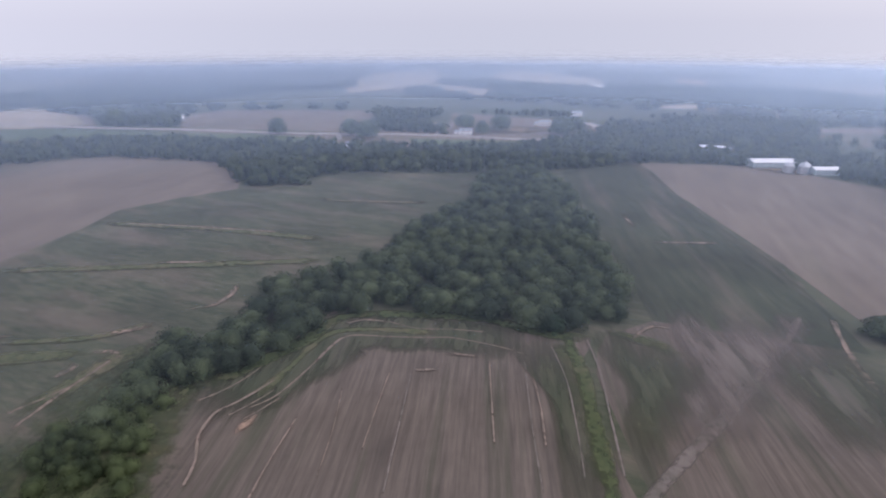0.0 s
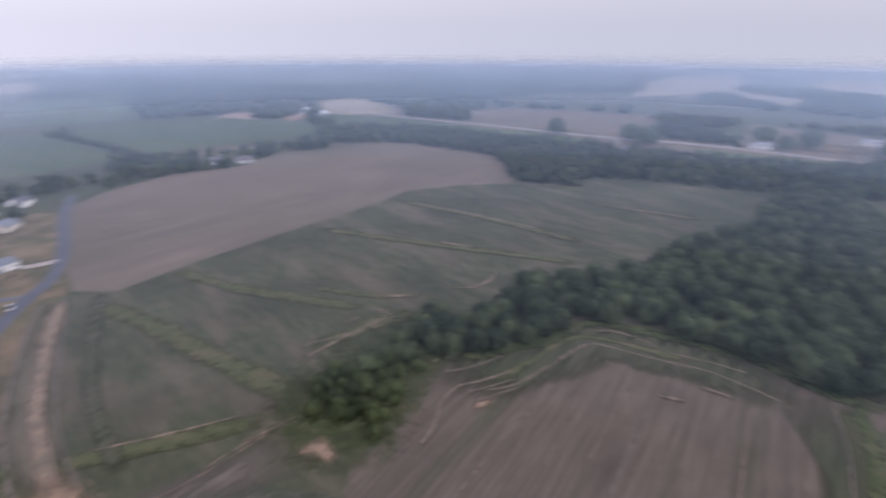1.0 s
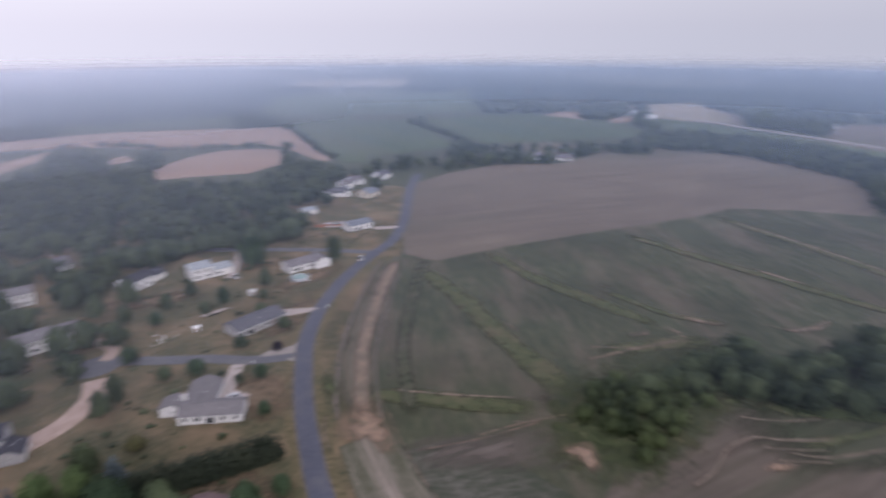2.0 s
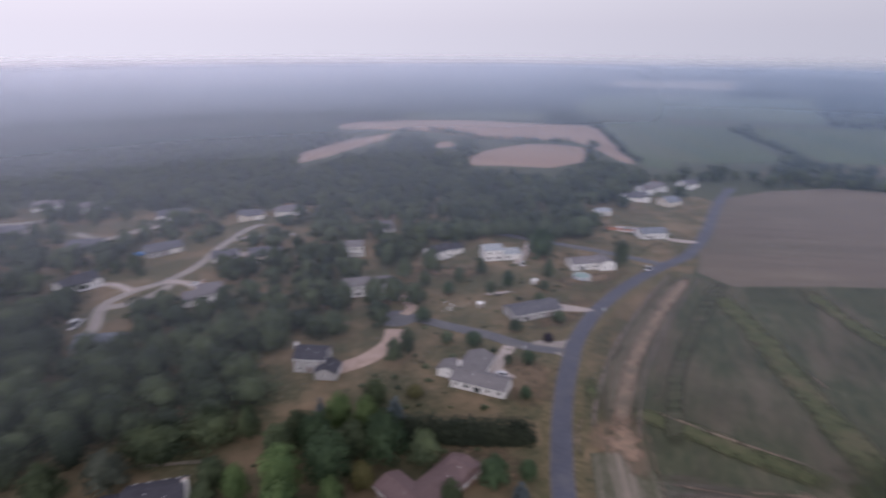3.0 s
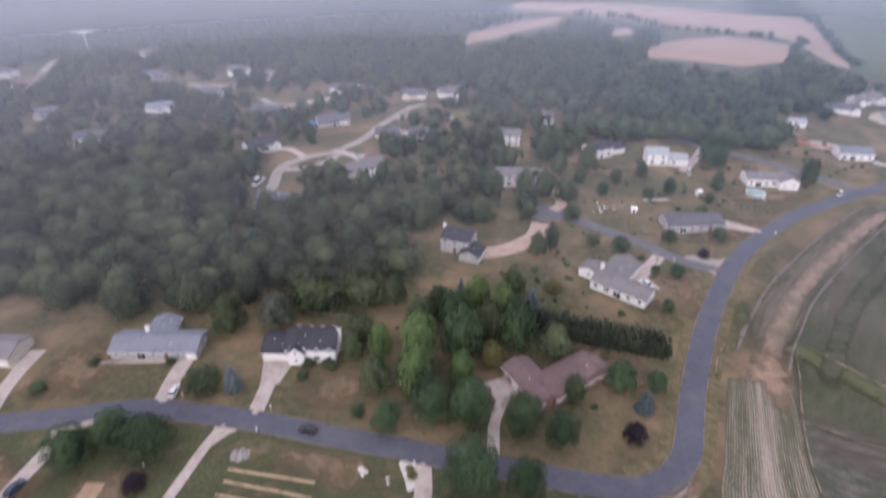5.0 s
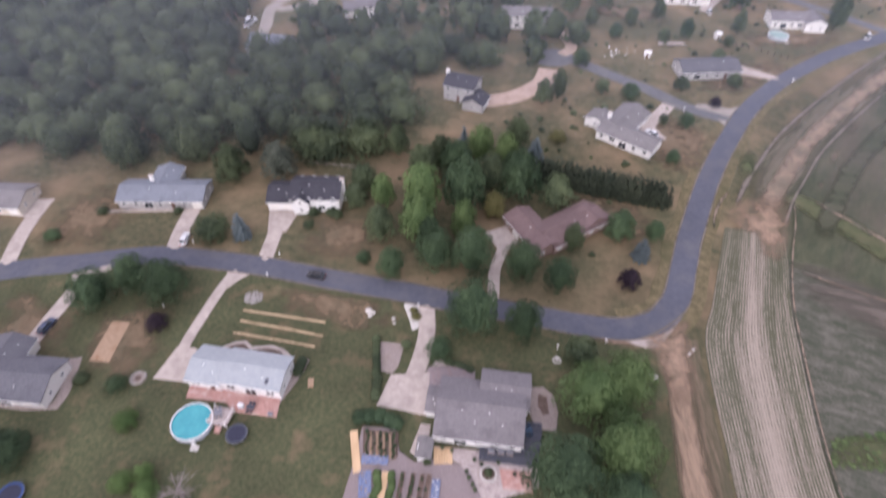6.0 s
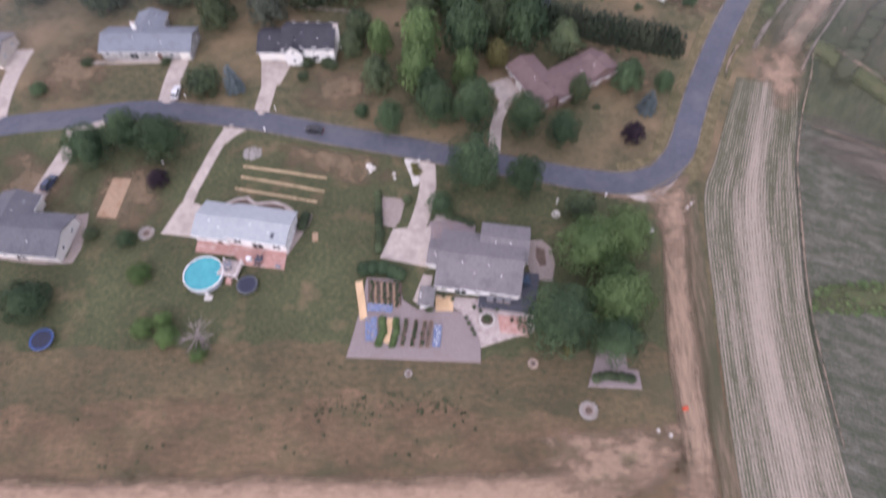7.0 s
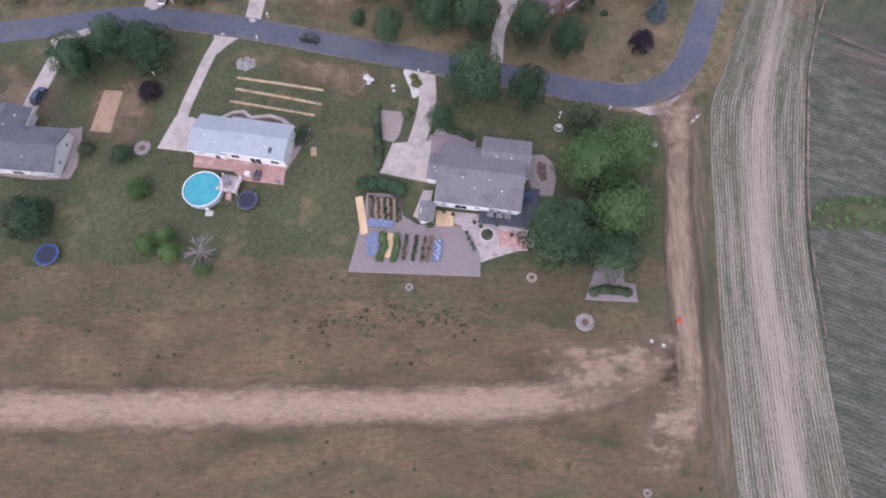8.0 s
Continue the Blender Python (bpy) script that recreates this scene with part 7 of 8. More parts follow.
paved("flower_bed", [(-12.8, 75.9), (-7.5, 75.1), (-8.6, 69.6), (-9.8, 67.8), (-12.6, 68.6)], 0.13, GRAVEL, "gravel bed beside the drive")
paved("flower_bed", [tuple(q) for q in spline([(-7.8, 86.4), (-5.8, 86.6), (-4.5, 85.2), (-4.4, 82.4), (-4.7, 79.5), (-5.7, 78.9), (-6.3, 81.4), (-7.2, 84)], 0.6, True)], 0.15, STONE, "white stone bed with low yellow plants by the drive")
paved("planting_bed", [(26.9, 32.8), (36.7, 32.2), (36.6, 35.6), (34.6, 35.9), (34.9, 39.4), (29.7, 39.6), (28.6, 36.6)], 0.2, TERRACE, "grey mulched bed under the large trees")
paved("flower_bed", [(-0.6, 70.8), (1.6, 70.8), (7.6, 68.4), (7.5, 67.7), (2.6, 69.6), (-1.4, 69.5)], 0.14, PALE_PAVER, "pale edged bed before the house")
paved("front_court", [(-2.7, 67.6), (-2.0, 69.3), (2.6, 69.5), (7.6, 67.6), (6.6, 62.6), (1.3, 63.2), (-2.6, 64.0)], 0.165, COURT_PAVER, "mauve paved entrance court before the house")
dk = empty("deck", 14.6, 51.0, 0, -8.5, label="dark grey wooden deck behind the house", category="deck")
for k in range(20):
    part("board", block(-6.6 + 0.56 * k, -1.6, 0.42, 0.5, 3.4, 0.06), DARK_DECK, dk)
for k in range(9):
    part("board", block(3.4 + 0.3, -0.0, 0.42, 0.1, 0.1, 0.06) if k == 9 else block(2.9 + 0.18, 0.5 + 0.62 * k, 0.425, 3.2, 0.56, 0.06), DARK_DECK, dk)
part("skirt", block(-1.2, -3.3, 0, 11.2, 0.08, 0.42), DARK_DECK, dk)
part("step", block(-3.4, -3.9, 0, 2.2, 1.1, 0.25), DARK_DECK, dk)
table_set(17.2, 54.2, 10, BLUE_CUSHION, 0.49)
for x, y, a in ((9.8, 50.2, -8), (11.6, 50.0, -8), (13.2, 49.8, -8)):
    s = empty("garden_sofa", x, y, 0.49, a, label="grey cushioned outdoor seat on the deck", category="sofa", group="deck seats")
    part("base", block(0, 0, 0, 1.3, 0.8, 0.35, 0.03), OLD_WOOD, s)
    part("cushion", block(0, 0, 0.35, 1.2, 0.72, 0.15, 0.04), GREY_PAD, s)
    part("backrest", block(0, 0.38, 0.35, 1.3, 0.14, 0.45, 0.03), GREY_PAD, s)
ob = empty("round_planter", 9.0, 46.0, 0, label="round stone planter with a shrub on the patio", category="planter")
part("wall", hoop(1.4, 0.2, 0.45, 0.35), STONE, ob)
part("soil", disc(1.25, 0.2, 0.35), DARK_SOIL, ob)
shrub(9.0, 46.1, 1.6, 1.4, "wood", "small shrub in the stone planter")
for x, y in ((5.4, 45.2), (6.0, 44.0), (6.4, 43.0), (5.0, 46.4), (6.6, 48.6), (7.8, 47.8), (11.0, 48.0), (13.8, 45.8), (2.4, 50.4), (0.6, 51.0)):
    p = empty("flower_pot", x, y, 0.27, label="dark round flower pot with a green plant", category="flower pot", group="flower pots")
    part("pot", tube(0, 0, 0, 0.24, 0.34, 0.4, 12), DARK_DECK, p)
    plant = new("plant", CROWNS["small_wood"][1])
    plant.parent, plant.scale, plant.location = p, (0.9, 0.9, 0.7), (0, 0, 0.3)
house("shed", -2.7, 50.4, 82, [(0, 0, 3.6, 2.3, 2.1, 14, 0, "-")], WHITE_SIDING, ROOF_GREY, "small white shed with a grey roof on the terrace", near=False, name_tag="shed", category="shed")


def raised_bed(x, y, turn, sx, sy, material, plants, label):
    b = empty("raised_bed", x, y, 0.28, turn, label=label, category="garden bed")
    for dx, dy, wx, wy in ((0, -sy / 2, sx, 0.08), (0, sy / 2, sx, 0.08), (-sx / 2, 0, 0.08, sy), (sx / 2, 0, 0.08, sy)):
        part("side_board", block(dx, dy, 0, wx, wy, 0.32), OLD_WOOD, b)
    part("soil", block(0, 0, 0, sx - 0.08, sy - 0.08, 0.24), material, b)
    rnd = np.random.RandomState(int(abs(x * 31 + y * 17)))
    for k in range(plants):
        p = new("plant", CROWNS["small_wood" if k % 3 else "small_green"][rnd.randint(2)])
        p.parent, p.location = b, ((rnd.uniform(-0.3, 0.3) if sx < sy else -sx / 2 + sx * (k + 0.5) / plants), (-sy / 2 + sy * (k + 0.5) / plants if sx < sy else rnd.uniform(-0.2, 0.2)), 0.1)
        q = rnd.uniform(0.55, 0.95)
        p.scale = (q, q, q * 0.8)
    return b


paved("vegetable_plot", [(-14.6, 55.2), (-7.9, 54.4), (-7.7, 49.3), (-14.3, 49.9)], 0.33, DARK_SOIL, "dark soil of the vegetable plot")
for k in range(4):
    bar("mulch_path", -12.98 + 1.25 * k, 52.2 - 0.2 * k, 4, 0.42, 5.0, 0.08, SAND, "narrow reddish mulch path between vegetable beds", "garden path", 0.33)
for k in range(5):
    raised_bed(-13.6 + 1.25 * k, 52.3 - 0.2 * k, 4, 0.75, 5.2, DARK_SOIL, 5 if k % 2 else 7, "long narrow vegetable bed with green plants")
for x0, y0, n in ((-7.0, 43.6, 6), (-5.1, 43.4, 7), (-3.4, 43.2, 3), (-2.2, 43.2, 1)):
    raised_bed(x0, y0, -9, 0.8, 5.6, DARK_SOIL, n, "narrow dark planting bed on the gravel terrace")
for x, y, a, sx, sy in ((-11.9, 48.8, -4, 4.8, 1.7), (-13.4, 44.3, 4, 2.2, 4.7)):
    b = empty("covered_bed", x, y, 0.28, a, label="garden bed under a wrinkled blue tarp", category="garden bed")
    part("side_board", block(0, 0, 0, sx, sy, 0.25, 0.03), OLD_WOOD, b)
    bm = bmesh.new()
    bmesh.ops.create_grid(bm, x_segments=14, y_segments=14, size=0.5)
    for v in bm.verts:
        v.co = Vector((v.co.x * sx * 1.04, v.co.y * sy * 1.04, 0.29 + 0.14 * noise.noise(Vector((v.co.x * 9, v.co.y * 9, x)))))
    part("tarp", bm, BLUE_TARP, b)
b = empty("tray_stand", -0.7, 42.8, 0.28, -6, label="low stand crowded with blue and white pots", category="plant stand")
part("tray", block(0, 0, 0, 1.5, 4.4, 0.3, 0.03), BLUE_TARP, b)
for k in range(22):
    part("pot", tube(tree_rnd.uniform(-0.6, 0.6), -2.0 + 0.19 * k, 0.3, 0.10, 0.15, 0.25, 8), WHITE_POT if k % 2 else BLUE_TARP, b)
bar("wooden_walk", -15.7, 50.6, 10, 1.5, 8.4, 0.2, FRESH_WOOD, "long bright wooden boardwalk beside the beds", "boardwalk", 0.28)
bar("wooden_walk", -10.1, 44.0, -9, 1.3, 5.2, 0.2, FRESH_WOOD, "bright wooden board path between two hedges", "boardwalk", 0.28)
y_deck = empty("wooden_platform", 0.8, 49.6, 0.26, 0, label="bright yellow wooden platform beside the shed", category="platform")
for k in range(7):
    part("plank", block(-1.55 + 0.5 * k, 0, 0, 0.46, 3.2, 0.22, 0.02), FRESH_WOOD, y_deck)


def hedge(points, width, high, label, kind="green"):
    """A clipped hedge: a row of overlapping leafy clumps."""
    line = spline(points, width * 0.45)
    h = empty("hedge", line[0][0], line[0][1], 0, label=label, category="hedge")
    for q in line:
        c = new("clump", CROWNS["small_" + kind][tree_rnd.randint(2)])
        c.parent = h
        c.location = (q[0] - line[0][0] + tree_rnd.uniform(-0.15, 0.15), q[1] - line[0][1] + tree_rnd.uniform(-0.15, 0.15), -high * 0.1)
        c.rotation_euler = (0, 0, tree_rnd.uniform(0, 6))
        c.scale = (width * 1.25, width * 1.25, high * 1.2)
    return h


hedge([(-15.4, 57.4), (-11.5, 57.6), (-8.2, 56.0)], 3.0, 2.0, "thick dark green clipped hedge behind the vegetable beds")
hedge([(-11.4, 46.2), (-11.0, 43.8), (-11.9, 41.4)], 1.5, 1.2, "bright green low hedge beside the board path", "light")
hedge([(-8.7, 46.0), (-8.6, 43.6), (-9.4, 41.0)], 1.3, 1.2, "bright green low hedge beside the board path", "light")
hedge([(28.6, 34.0), (31.5, 34.6), (35.0, 33.8)], 1.8, 1.0, "low dark shrubs in the mulched bed", "wood")
hedge([(-13.6, 76.4), (-13.2, 72), (-13.0, 67)], 1.6, 1.6, "row of dark shrubs beside the drive", "wood")
hedge([(-12.6, 66), (-12.9, 62)], 1.7, 1.7, "row of dark shrubs beside the drive", "wood")
hedge([(-29.3, 68.0), (-28.8, 70.2)], 2.2, 1.8, "dark shrubs at the end of the white house", "wood")
hedge([(2.0, 70.2), (4.5, 69.4), (6.8, 68.4)], 1.4, 1.0, "low shrubs in the bed before the house", "wood")
for x, y, w, h, kind in ((-60.6, 56.6, 4.6, 2.6, "fresh"), (-65.6, 64.8, 4.0, 2.6, "green"), (-57.0, 44.6, 4.2, 2.4, "fresh"), (-52.0, 42.8, 4.4, 2.6, "fresh"), (-53.6, 46.4, 3.4, 2.2, "fresh"), (-45.6, 39.6, 3.2, 1.6, "fresh"),
                         (-7.0, 74.6, 2.2, 1.4, "wood"), (-73.6, 66.4, 3.0, 2.0, "wood"), (-87.6, 74.6, 1.8, 1.2, "wood"), (24.0, 39.6, 2.2, 1.0, "yellow"), (-2.2, 48.4, 1.6, 1.2, "wood"), (-5.0, 82.6, 2.2, 0.7, "yellow"), (-5.6, 84.4, 1.8, 0.6, "yellow"),
                         (-99, 109, 4, 2, "green"), (-34, 113, 3, 1.4, "wood"), (-27, 116.6, 3, 2, "wood"), (-90, 118.6, 3, 1.4, "wood"), (-70, 118.8, 2.4, 1.2, "wood"), (-33.4, 118.0, 3.6, 1.6, "wood"), (-28.6, 117.8, 3.0, 1.6, "wood")):
    shrub(x, y, w, h, kind)
ob = empty("bare_tree", -45.5, 42.2, 0, label="leafless grey tree with fine twigs on the lawn", category="tree")
limbs = new("trunk", trunk_mesh(19, bare=True))
limbs.parent, limbs.scale = ob, (10, 10, 5.5)
ob = empty("bird_bath", 25.2, 70.8, 0, label="pale stone bird bath on the shaded lawn", category="bird bath")
part("foot", tube(0, 0, 0, 0.3, 0.12, 0.7, 12), STONE, ob)
part("bowl", tube(0, 0, 0.7, 0.2, 0.55, 0.16, 16), STONE, ob)
part("ring", hoop(0.8, 0.0, 0.12, 0.25), STONE, ob)
ob = empty("garden_windmill", 25.6, 73.4, 0, label="small white ornamental garden post", category="ornament")
part("post", tube(0, 0, 0, 0.08, 0.06, 2.0, 8), TRIM, ob)
part("vane", block(0, 0.1, 1.6, 0.5, 0.06, 0.5), TRIM, ob)
bar("field_marker", 43.7, 28.4, 12, 0.9, 0.6, 0.6, RED_PLASTIC, "small orange-red box on the dirt track", "box", 0.1)
for k in range(5):
    bar("field_stone", 53.4 + 0.55 * k, 71.6 + 0.5 * k, 40 + 13 * k, 0.7, 0.5, 0.35, STONE if k % 2 else OLD_WOOD, "pale rubble lying at the field's edge", "rubble", 0.1, 0.1)


def mailbox(x, y):
    m = empty("mailbox", x, y, 0, 10, label="white mailbox on a post beside the road", category="mailbox", group="mailboxes")
    part("post", block(0, 0, 0, 0.12, 0.12, 1.1), TRIM, m)
    part("box", block(0, 0, 1.1, 0.25, 0.55, 0.3, 0.04), TRIM, m)


for x, y in ((-41.2, 95.2), (-62.3, 106.4), (-4.6, 85.4), (81.6, 168.6), (36.5, 75.2), (126, 187.5), (-39.6, 102.0), (-63.0, 85.6)):
    mailbox(x, y)


def car(x, y, turn, colour, label, kind="car", tall=0.0):
    paint = surface("car_paint", tuple(c * 0.92 for c in colour), colour, 1.0, rough=0.25, gloss=0.6)
    c = empty(kind, x, y, 0.2, turn, label=label, category=kind)
    sections = [(-2.25, 0.55, 0.72, 0.78), (-2.1, 0.35, 0.85, 0.88), (-1.2, 0.3, 0.95, 0.9), (0.9, 0.3, 0.95, 0.9), (1.9, 0.35, 0.82, 0.88), (2.25, 0.5, 0.68, 0.76)]
    verts, faces = [], []
    for sx, lo, hi, half in sections:
        verts += [(sx, -half, lo), (sx, -half, hi), (sx, -half * 0.86, hi + 0.06), (sx, half * 0.86, hi + 0.06), (sx, half, hi), (sx, half, lo)]
    for k in range(len(sections) - 1):
        faces += [(k * 6 + j, k * 6 + (j + 1) % 6, k * 6 + 6 + (j + 1) % 6, k * 6 + 6 + j) for j in range(6)]
    faces += [tuple(range(6)), tuple(range(len(verts) - 6, len(verts)))[::-1]]
    obj("body", verts, faces, paint, c)
    roof_z = 1.5 + tall
    cab = [(-1.9, 0.98, 0.8), (-1.3, roof_z, 0.66), (0.35, roof_z, 0.66), (1.1, 0.98, 0.8)]
    verts = [(sx, s * half, z) for sx, z, half in cab for s in (-1, 1)]
    faces = [(0, 2, 3, 1), (4, 6, 7, 5), (0, 6, 4, 2), (1, 3, 5, 7), (2, 4, 5, 3), (0, 1, 7, 6)]
    obj("cabin_glass", verts, faces, GLASS, c)
    part("roof", block(-0.48, 0, roof_z - 0.02, 1.7, 1.34, 0.06, 0.02), paint, c)
    for wx in (-1.4, 1.4):
        for wy in (-0.84, 0.84):
            bm = bmesh.new()
            bmesh.ops.create_cone(bm, cap_ends=True, segments=16, radius1=0.33, radius2=0.33, depth=0.22, matrix=pose(wx, wy, 0.33, 90, 0, 0))
            w = part("wheel", bm, TYRE, c)
            bm = bmesh.new()
            bmesh.ops.create_cone(bm, cap_ends=True, segments=12, radius1=0.2, radius2=0.2, depth=0.25, matrix=pose(wx, wy, 0.33, 90, 0, 0))
            part("rim", bm, METAL, w)
    for s in (-0.6, 0.6):
        part("headlight", block(2.22, s, 0.62, 0.08, 0.3, 0.14), WHITE_POT, c)
        part("tail_light", block(-2.24, s, 0.68, 0.08, 0.3, 0.14), RED_PLASTIC, c)
    return c


car(-87.0, 80.0, 75, (0.035, 0.05, 0.10), "dark blue car parked in the drive")
car(-29.4, 95.0, 166, (0.018, 0.018, 0.022), "black car with red tail lights on the road")
car(67.3, 154.6, 125, (0.75, 0.75, 0.77), "white car parked before the house")
car(-64.8, 107.6, 92, (0.72, 0.72, 0.74), "white car parked at the end of the drive")
car(-36.0, 264.6, 10, (0.75, 0.75, 0.76), "white car parked in the drive")
car(170.5, 221.2, 40, (0.78, 0.78, 0.78), "white van parked beside the road", "van", 0.7)
car(115.0, 244.6, 80, (0.78, 0.78, 0.78), "white van parked in the drive", "van", 0.7)
bus = car(-76.5, 234.6, 75, (0.80, 0.80, 0.80), "long white camper bus parked beside the wood", "camper_bus", 0.9)
bus.scale = (1.9, 1.25, 1.2)
car(-82.5, 271.5, 5, (0.80, 0.80, 0.80), "white van parked beside the dark-roofed house", "van", 0.9)
# pool terrace with its fence
paved("pool_terrace", [(188, 284), (196, 287), (208, 280), (199, 271)], 0.3, PALE_PAVER, "pale paved pool terrace")
pw = empty("swimming_pool", 196.8, 279.2, 0, -38, label="oval pool with turquoise water on a paved terrace", category="swimming pool")
part("rim", block(0, 0, 0.2, 9.6, 5.6, 0.22, 0.1), TRIM, pw)
part("water", block(0, 0, 0.25, 8.6, 4.6, 0.2, 0.08), WATER, pw)
FENCE_WOOD = surface("red_fence_wood", (0.30, 0.13, 0.08), (0.40, 0.19, 0.12), 1.0, bump=0.01)
fn = empty("fence", 187.5, 284.5, 0, -38, label="reddish wooden fence round the pool terrace", category="fence")
for k in range(15):
    part("board", block(1.1 * k, -1.0, 0, 1.02, 0.06, 1.7), FENCE_WOOD, fn)
for k in range(9):
    part("board", block(-0.5, -0.4 + 1.1 * k, 0, 0.06, 1.02, 1.7), FENCE_WOOD, fn)
tarp = empty("blue_pool", -66.4, 315.6, 0, 15, label="small bright blue covered pool in a garden", category="swimming pool")
part("cover", block(0, 0, 0, 9, 4.5, 0.8, 0.2), surface("bright_blue_cover", (0.03, 0.14, 0.40), (0.05, 0.20, 0.50), 1.0, rough=0.4), tarp)


# things lying and standing round the village lawns
junk_rnd = np.random.RandomState(64)
for k in range(18):
    rock(float(junk_rnd.uniform(63, 77)), float(junk_rnd.uniform(206.5, 214.5)), float(junk_rnd.uniform(0.25, 0.55)), "white stone in a garden rockery")
trailer = empty("trailer", 90.5, 215.7, 0, 0, label="long low pale trailer parked on the lawn", category="trailer")
part("bed", block(0, 0, 0.7, 10.0, 1.8, 0.3, 0.05), CONCRETE, trailer)
for wx in (-1.0, 0.2):
    for wy in (-1.0, 1.0):
        bm = bmesh.new()
        bmesh.ops.create_cone(bm, cap_ends=True, segments=14, radius1=0.38, radius2=0.38, depth=0.24, matrix=pose(wx, wy, 0.38, 90, 0, 0))
        part("wheel", bm, TYRE, trailer)
part("drawbar", block(5.8, 0, 0.6, 1.8, 0.15, 0.15), METAL, trailer)
for sx, sy, turn_by, words in ((110.9, 222.2, 20, "small white garden shed with a shallow roof"), (79.0, 206.5, -15, "small white shed among shrubs")):
    shed = empty("shed", sx, sy, 0, turn_by, label=words, category="shed")
    v, f, rv, rf, top = gable(2.0, 1.7, 1.9, 25)
    obj("wall", v, f, WHITE_SIDING, shed)
    obj("roof", rv, rf, TRIM, shed)
    door_ = new("door", FRONT_DOOR)
    door_.parent, door_.location, door_.scale = shed, (0, -0.9, 0.02), (0.8, 1, 0.8)
posts = empty("post_row", 133, 203, 0, label="rows of dark posts with wires on the lawn", category="fence")
for (ax, ay), (bx_, by_), count in (((-16.9, 12.7), (0.4, 0.2), 9), ((0.4, 0.2), (11.9, 6.5), 7)):
    for k in range(count):
        q = k / count
        part("post", tube(ax + (bx_ - ax) * q, ay + (by_ - ay) * q, 0, 0.22, 0.16, 1.5, 8), BARK, posts)
for lx in (-72.0, -65.0):
    lamp = empty("wall_lamp", lx, 120.15, 2.2, label="lit lamp on the garage wall", category="lamp")
    part("bracket", block(0, 0.06, 0, 0.14, 0.12, 0.3), METAL, lamp)
    glass_m, glass_n, glass_l, glass_b = nodes_of("lamp_glass")
    glass_b.inputs["Emission Color"].default_value, glass_b.inputs["Emission Strength"].default_value = (1.0, 0.8, 0.55, 1), 12.0
    part("shade", tube(0, -0.1, 0.02, 0.13, 0.1, 0.3, 10), glass_m, lamp, "glowing glass shade")


# weeds and tufts: too many to count
def tufts(name, places, sizes, material, label, seed, shapes=None):
    return wood(name, places, shapes or [crown_shape(300 + i, 3, 7, 0.22) for i in range(3)], sizes, sizes * 0.24, material, label, seed)


r = np.random.RandomState(51)
clumps = np.stack([r.uniform(-24, 13, 26), r.normal(30.0, 1.4, 26)], 1)
pts = np.concatenate([c + r.normal(0, 0.9, (5, 2)) for c in clumps])
pts = np.concatenate([pts, np.stack([r.uniform(-95, 44, 330), r.uniform(-16, 40, 330)], 1), np.stack([r.uniform(-110, 45, 160), r.uniform(40, 95, 160)], 1)])
pts = pts[~inside(pts, [(-60, 56), (-26, 56), (-26, 77), (-60, 77)]) & ~inside(pts, [(-18, 37), (24, 37), (24, 68), (-18, 68)]) & ~near_line(pts, ROAD_MAIN, 4)]
sparse = near_line(pts, [(41, 22), (37, 19.5), (27, 16), (9.5, 14), (-68, 13.7), (-110, 14.5)], 3) & (r.uniform(0, 1, len(pts)) < 0.7)
pts = pts[~sparse]
tufts("weeds", pts, r.uniform(0.3, 0.8, len(pts)), WEED, "scattered dull green weeds in the dry meadow", 52, [crown_shape(300 + i, 4, 9, 0.16, squash=0.4) for i in range(3)])
pts = np.stack([r.uniform(-40, 210, 900), r.uniform(100, 300, 900)], 1)
pts = pts[inside(pts, OPEN_LAWN) | inside(pts, [(-20, 100), (60, 96), (90, 155), (40, 160), (-10, 140)])]
pts = pts[clear_of_lines(pts, -3.5) & clear_of_homes(pts, 9)][:160]
sizes = r.uniform(0.8, 2.8, len(pts))
wood("low_shrubs", pts, [crown_shape(300 + i, 5, 12, 0.16) for i in range(3)], sizes, sizes * 0.6, LEAF_WOOD, "scattered low shrubs on the dry village lawns", 53)

pts = np.stack([r.uniform(71, 101, 800), r.uniform(45, 54, 800)], 1)
pts = pts[inside(pts, [(72.7, 47.4), (76, 52.4), (84, 53.6), (101, 52.8), (100, 45.4), (87, 46.2), (79, 46.6)])]
sizes = r.uniform(0.6, 1.5, len(pts))
tufts("rank_growth", pts, sizes, LEAF_LIGHT, "rank green growth in a wet hollow of the crop", 54)

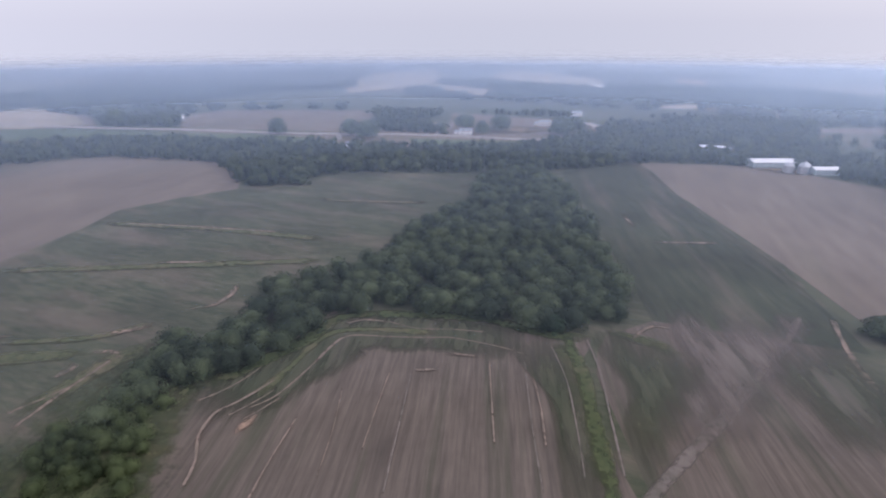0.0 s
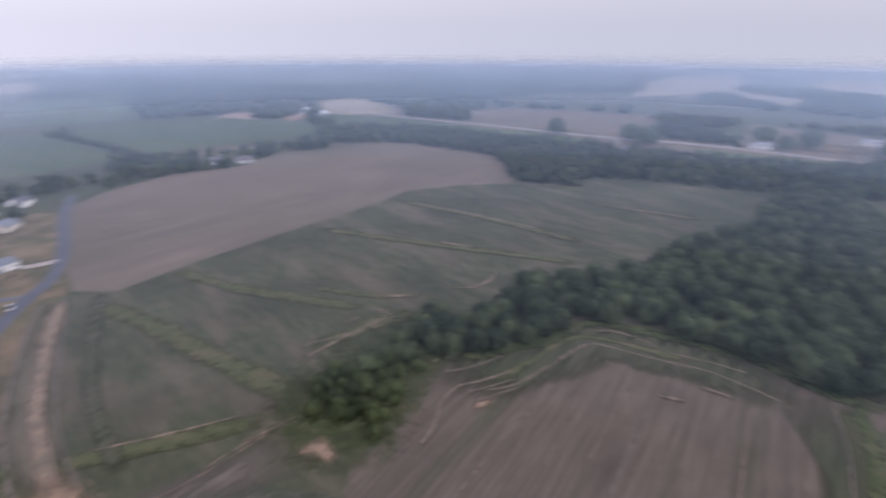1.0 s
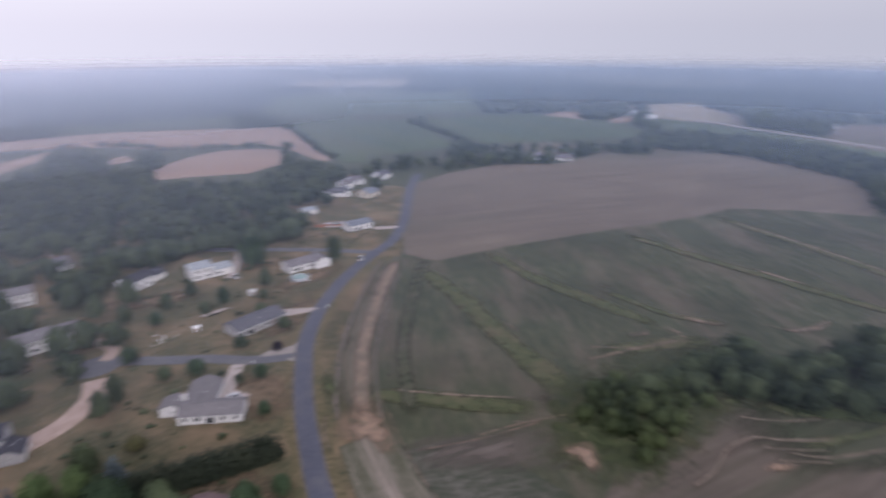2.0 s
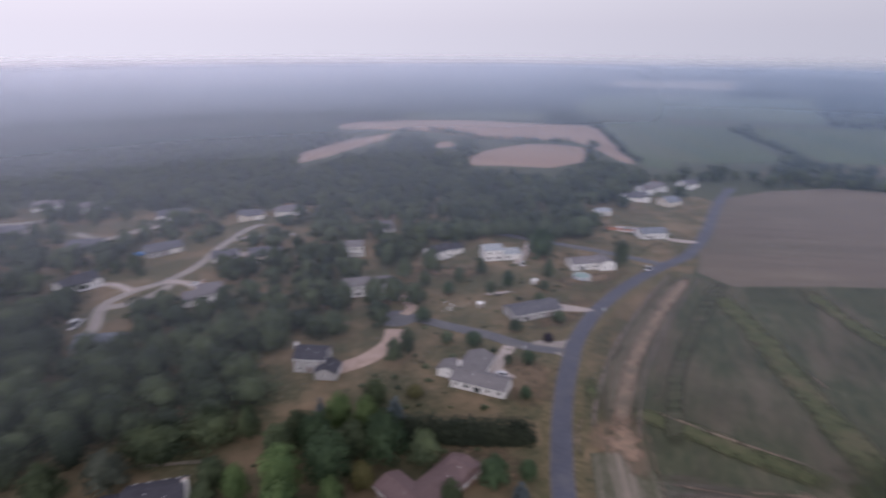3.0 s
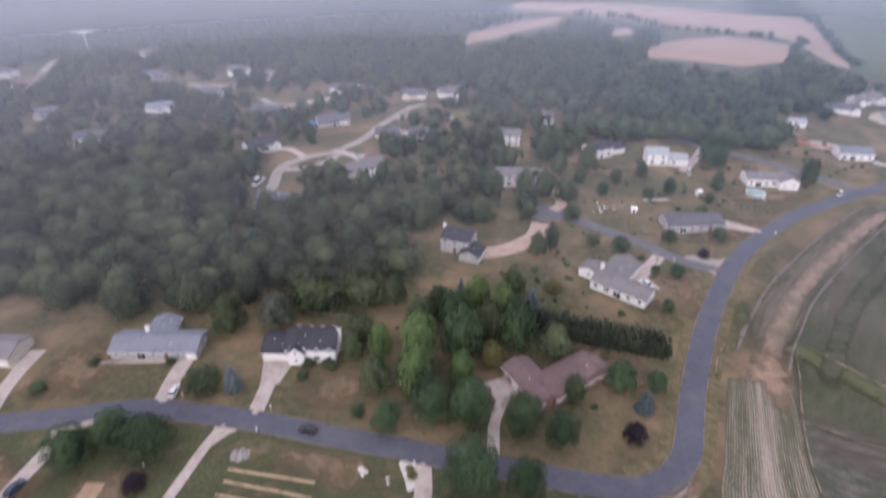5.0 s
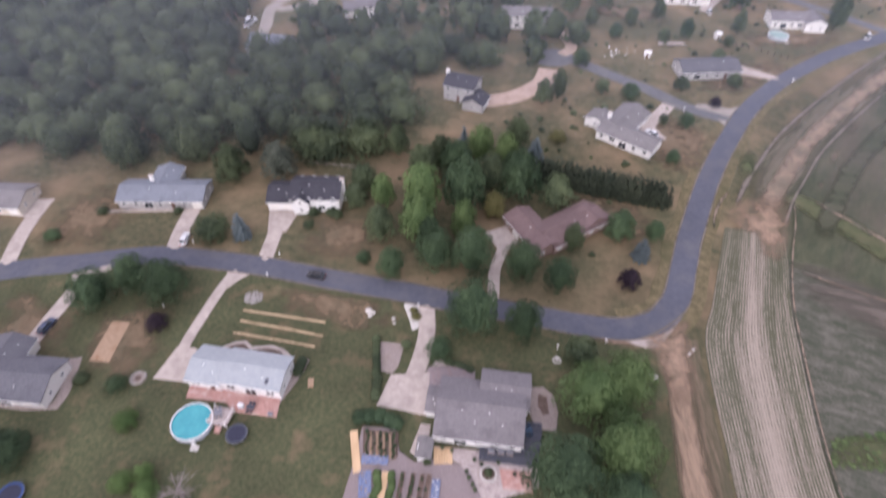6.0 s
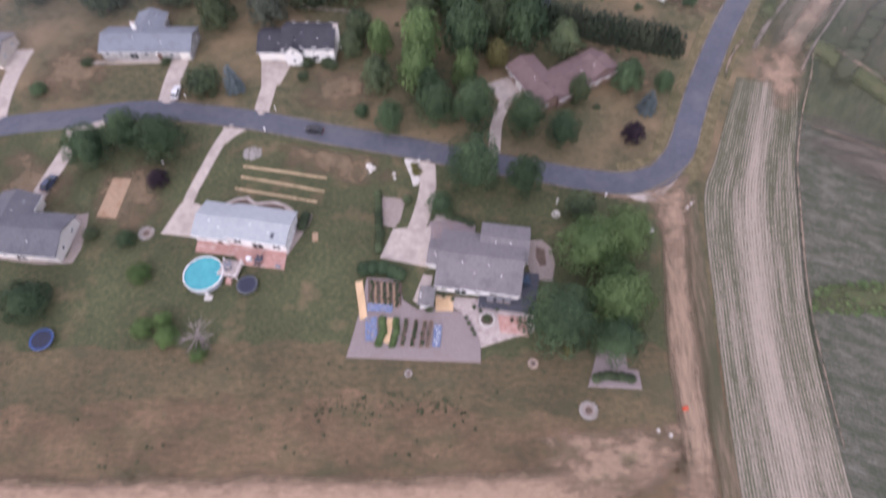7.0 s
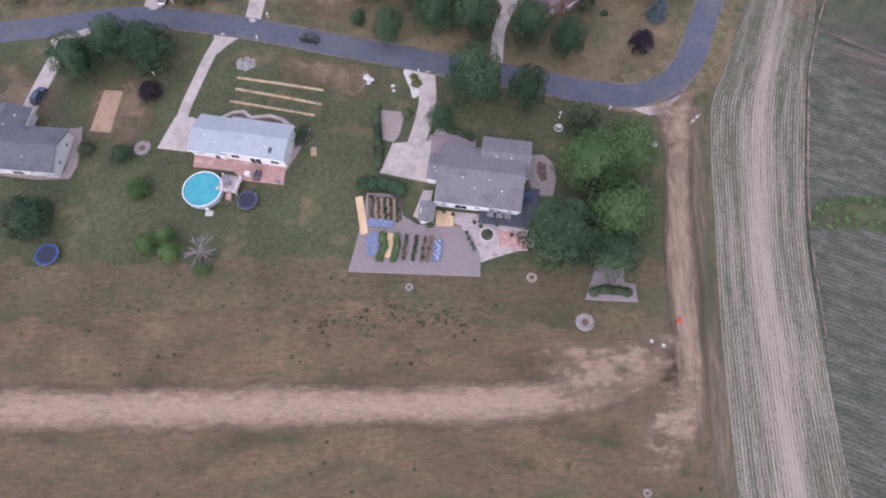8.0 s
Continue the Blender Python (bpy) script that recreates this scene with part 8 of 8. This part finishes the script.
# ---- haze: imitated by tinted see-through cylinders round the camera, each thickening from the ground up to the next one's foot ----
def haze_shell_material(name, radius, most, low, top, high, tint, bright=1.0):
    m = bpy.data.materials.new(name)
    m.use_nodes = True
    n, l = m.node_tree.nodes, m.node_tree.links
    n.clear()
    out = n.new("ShaderNodeOutputMaterial")
    place = n.new("ShaderNodeTexCoord")
    split_z = n.new("ShaderNodeSeparateXYZ")
    l.new(place.outputs["Object"], split_z.inputs[0])
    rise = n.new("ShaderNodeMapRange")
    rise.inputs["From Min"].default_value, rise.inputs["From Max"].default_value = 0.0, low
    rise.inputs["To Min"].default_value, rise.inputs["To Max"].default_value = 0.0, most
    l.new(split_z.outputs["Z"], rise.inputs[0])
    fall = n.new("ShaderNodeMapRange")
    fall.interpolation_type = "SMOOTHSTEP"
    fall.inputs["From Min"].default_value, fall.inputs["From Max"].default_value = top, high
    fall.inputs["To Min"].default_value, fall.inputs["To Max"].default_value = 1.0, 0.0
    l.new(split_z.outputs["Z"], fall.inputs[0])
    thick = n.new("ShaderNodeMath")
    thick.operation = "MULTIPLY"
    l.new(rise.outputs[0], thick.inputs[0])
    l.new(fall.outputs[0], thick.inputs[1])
    # the painted haze is made denser and paler towards the north-west
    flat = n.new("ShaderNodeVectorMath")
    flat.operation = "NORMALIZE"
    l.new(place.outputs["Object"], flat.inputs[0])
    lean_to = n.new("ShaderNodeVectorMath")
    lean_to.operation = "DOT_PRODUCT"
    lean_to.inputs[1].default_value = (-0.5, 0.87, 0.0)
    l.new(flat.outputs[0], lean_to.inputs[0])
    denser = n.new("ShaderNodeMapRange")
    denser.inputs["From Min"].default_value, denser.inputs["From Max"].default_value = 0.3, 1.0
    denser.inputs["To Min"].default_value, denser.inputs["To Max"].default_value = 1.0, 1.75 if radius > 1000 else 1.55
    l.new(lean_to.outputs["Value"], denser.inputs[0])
    billow = n.new("ShaderNodeTexNoise")  # noise makes the shell's opacity uneven, like drifting smoke
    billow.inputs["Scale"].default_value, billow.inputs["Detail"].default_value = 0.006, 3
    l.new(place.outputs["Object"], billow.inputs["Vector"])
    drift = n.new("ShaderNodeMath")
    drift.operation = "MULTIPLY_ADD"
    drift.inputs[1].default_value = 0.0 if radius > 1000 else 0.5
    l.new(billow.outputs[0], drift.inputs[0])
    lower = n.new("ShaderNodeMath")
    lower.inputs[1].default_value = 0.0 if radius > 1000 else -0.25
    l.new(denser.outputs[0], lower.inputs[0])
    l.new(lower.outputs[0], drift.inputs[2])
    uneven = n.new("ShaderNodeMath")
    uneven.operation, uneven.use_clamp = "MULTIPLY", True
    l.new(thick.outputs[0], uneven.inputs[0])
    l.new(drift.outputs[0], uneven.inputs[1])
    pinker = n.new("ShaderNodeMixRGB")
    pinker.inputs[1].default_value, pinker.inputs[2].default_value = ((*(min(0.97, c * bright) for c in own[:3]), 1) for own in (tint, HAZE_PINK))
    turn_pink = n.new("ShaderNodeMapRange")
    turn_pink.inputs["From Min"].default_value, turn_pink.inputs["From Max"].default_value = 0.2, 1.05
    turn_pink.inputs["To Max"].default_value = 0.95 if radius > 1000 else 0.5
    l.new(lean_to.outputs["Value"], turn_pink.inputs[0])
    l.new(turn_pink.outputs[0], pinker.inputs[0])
    # upright normals on both sides let the shell's tint take the whole sky's light
    scatter_a, scatter_b, whole = n.new("ShaderNodeBsdfDiffuse"), n.new("ShaderNodeBsdfTranslucent"), n.new("ShaderNodeAddShader")
    for k, (s, way) in enumerate(((scatter_a, 1.0), (scatter_b, -1.0))):
        upward = n.new("ShaderNodeCombineXYZ")
        upward.inputs["Z"].default_value = way
        l.new(upward.outputs[0], s.inputs["Normal"])
        l.new(pinker.outputs[0], s.inputs["Color"])
        l.new(s.outputs[0], whole.inputs[k])
    clear = n.new("ShaderNodeBsdfTransparent")
    mix = n.new("ShaderNodeMixShader")
    l.new(uneven.outputs[0], mix.inputs[0])
    l.new(clear.outputs[0], mix.inputs[1])
    l.new(whole.outputs[0], mix.inputs[2])
    l.new(mix.outputs[0], out.inputs[0])
    return m


# tints that stand in for airlight: near shells, far shells, north-west side
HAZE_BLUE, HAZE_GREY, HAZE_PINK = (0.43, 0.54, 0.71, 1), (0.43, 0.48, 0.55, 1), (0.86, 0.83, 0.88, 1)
# where each shell stands, and the share of the land's light that is lost at the next one's foot
HAZE_SHELLS = [(150, 0.05), (300, 0.13), (520, 0.29), (850, 0.52), (1300, 0.71), (1800, 0.86), (2200, 0.95), (2480, 1.0)]
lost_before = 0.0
for (radius, lost), (beyond, _) in zip(HAZE_SHELLS, HAZE_SHELLS[1:]):
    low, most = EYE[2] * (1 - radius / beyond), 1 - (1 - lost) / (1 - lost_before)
    top, high = EYE[2] - 0.046 * radius, EYE[2] - {1300: 0.029, 1800: 0.024, 2200: 0.018}.get(radius, 0.032) * radius  # each shell fades out below eye level
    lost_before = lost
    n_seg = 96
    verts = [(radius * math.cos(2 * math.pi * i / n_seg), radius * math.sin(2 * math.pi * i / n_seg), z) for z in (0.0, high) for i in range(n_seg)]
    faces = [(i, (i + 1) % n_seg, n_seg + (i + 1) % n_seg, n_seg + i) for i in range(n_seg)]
    # some shells get a raised tint to imitate brighter haze
    tagged(obj("haze", verts, faces, haze_shell_material("haze", radius, most, low, top, high, HAZE_GREY if radius > 1000 else HAZE_BLUE, {520: 1.12, 850: 1.12, 1800: 1.08, 2200: 1.1}.get(radius, 1.0)), smooth=True), "see-through tinted shell imitating blue-grey haze", "haze", kind="structure")
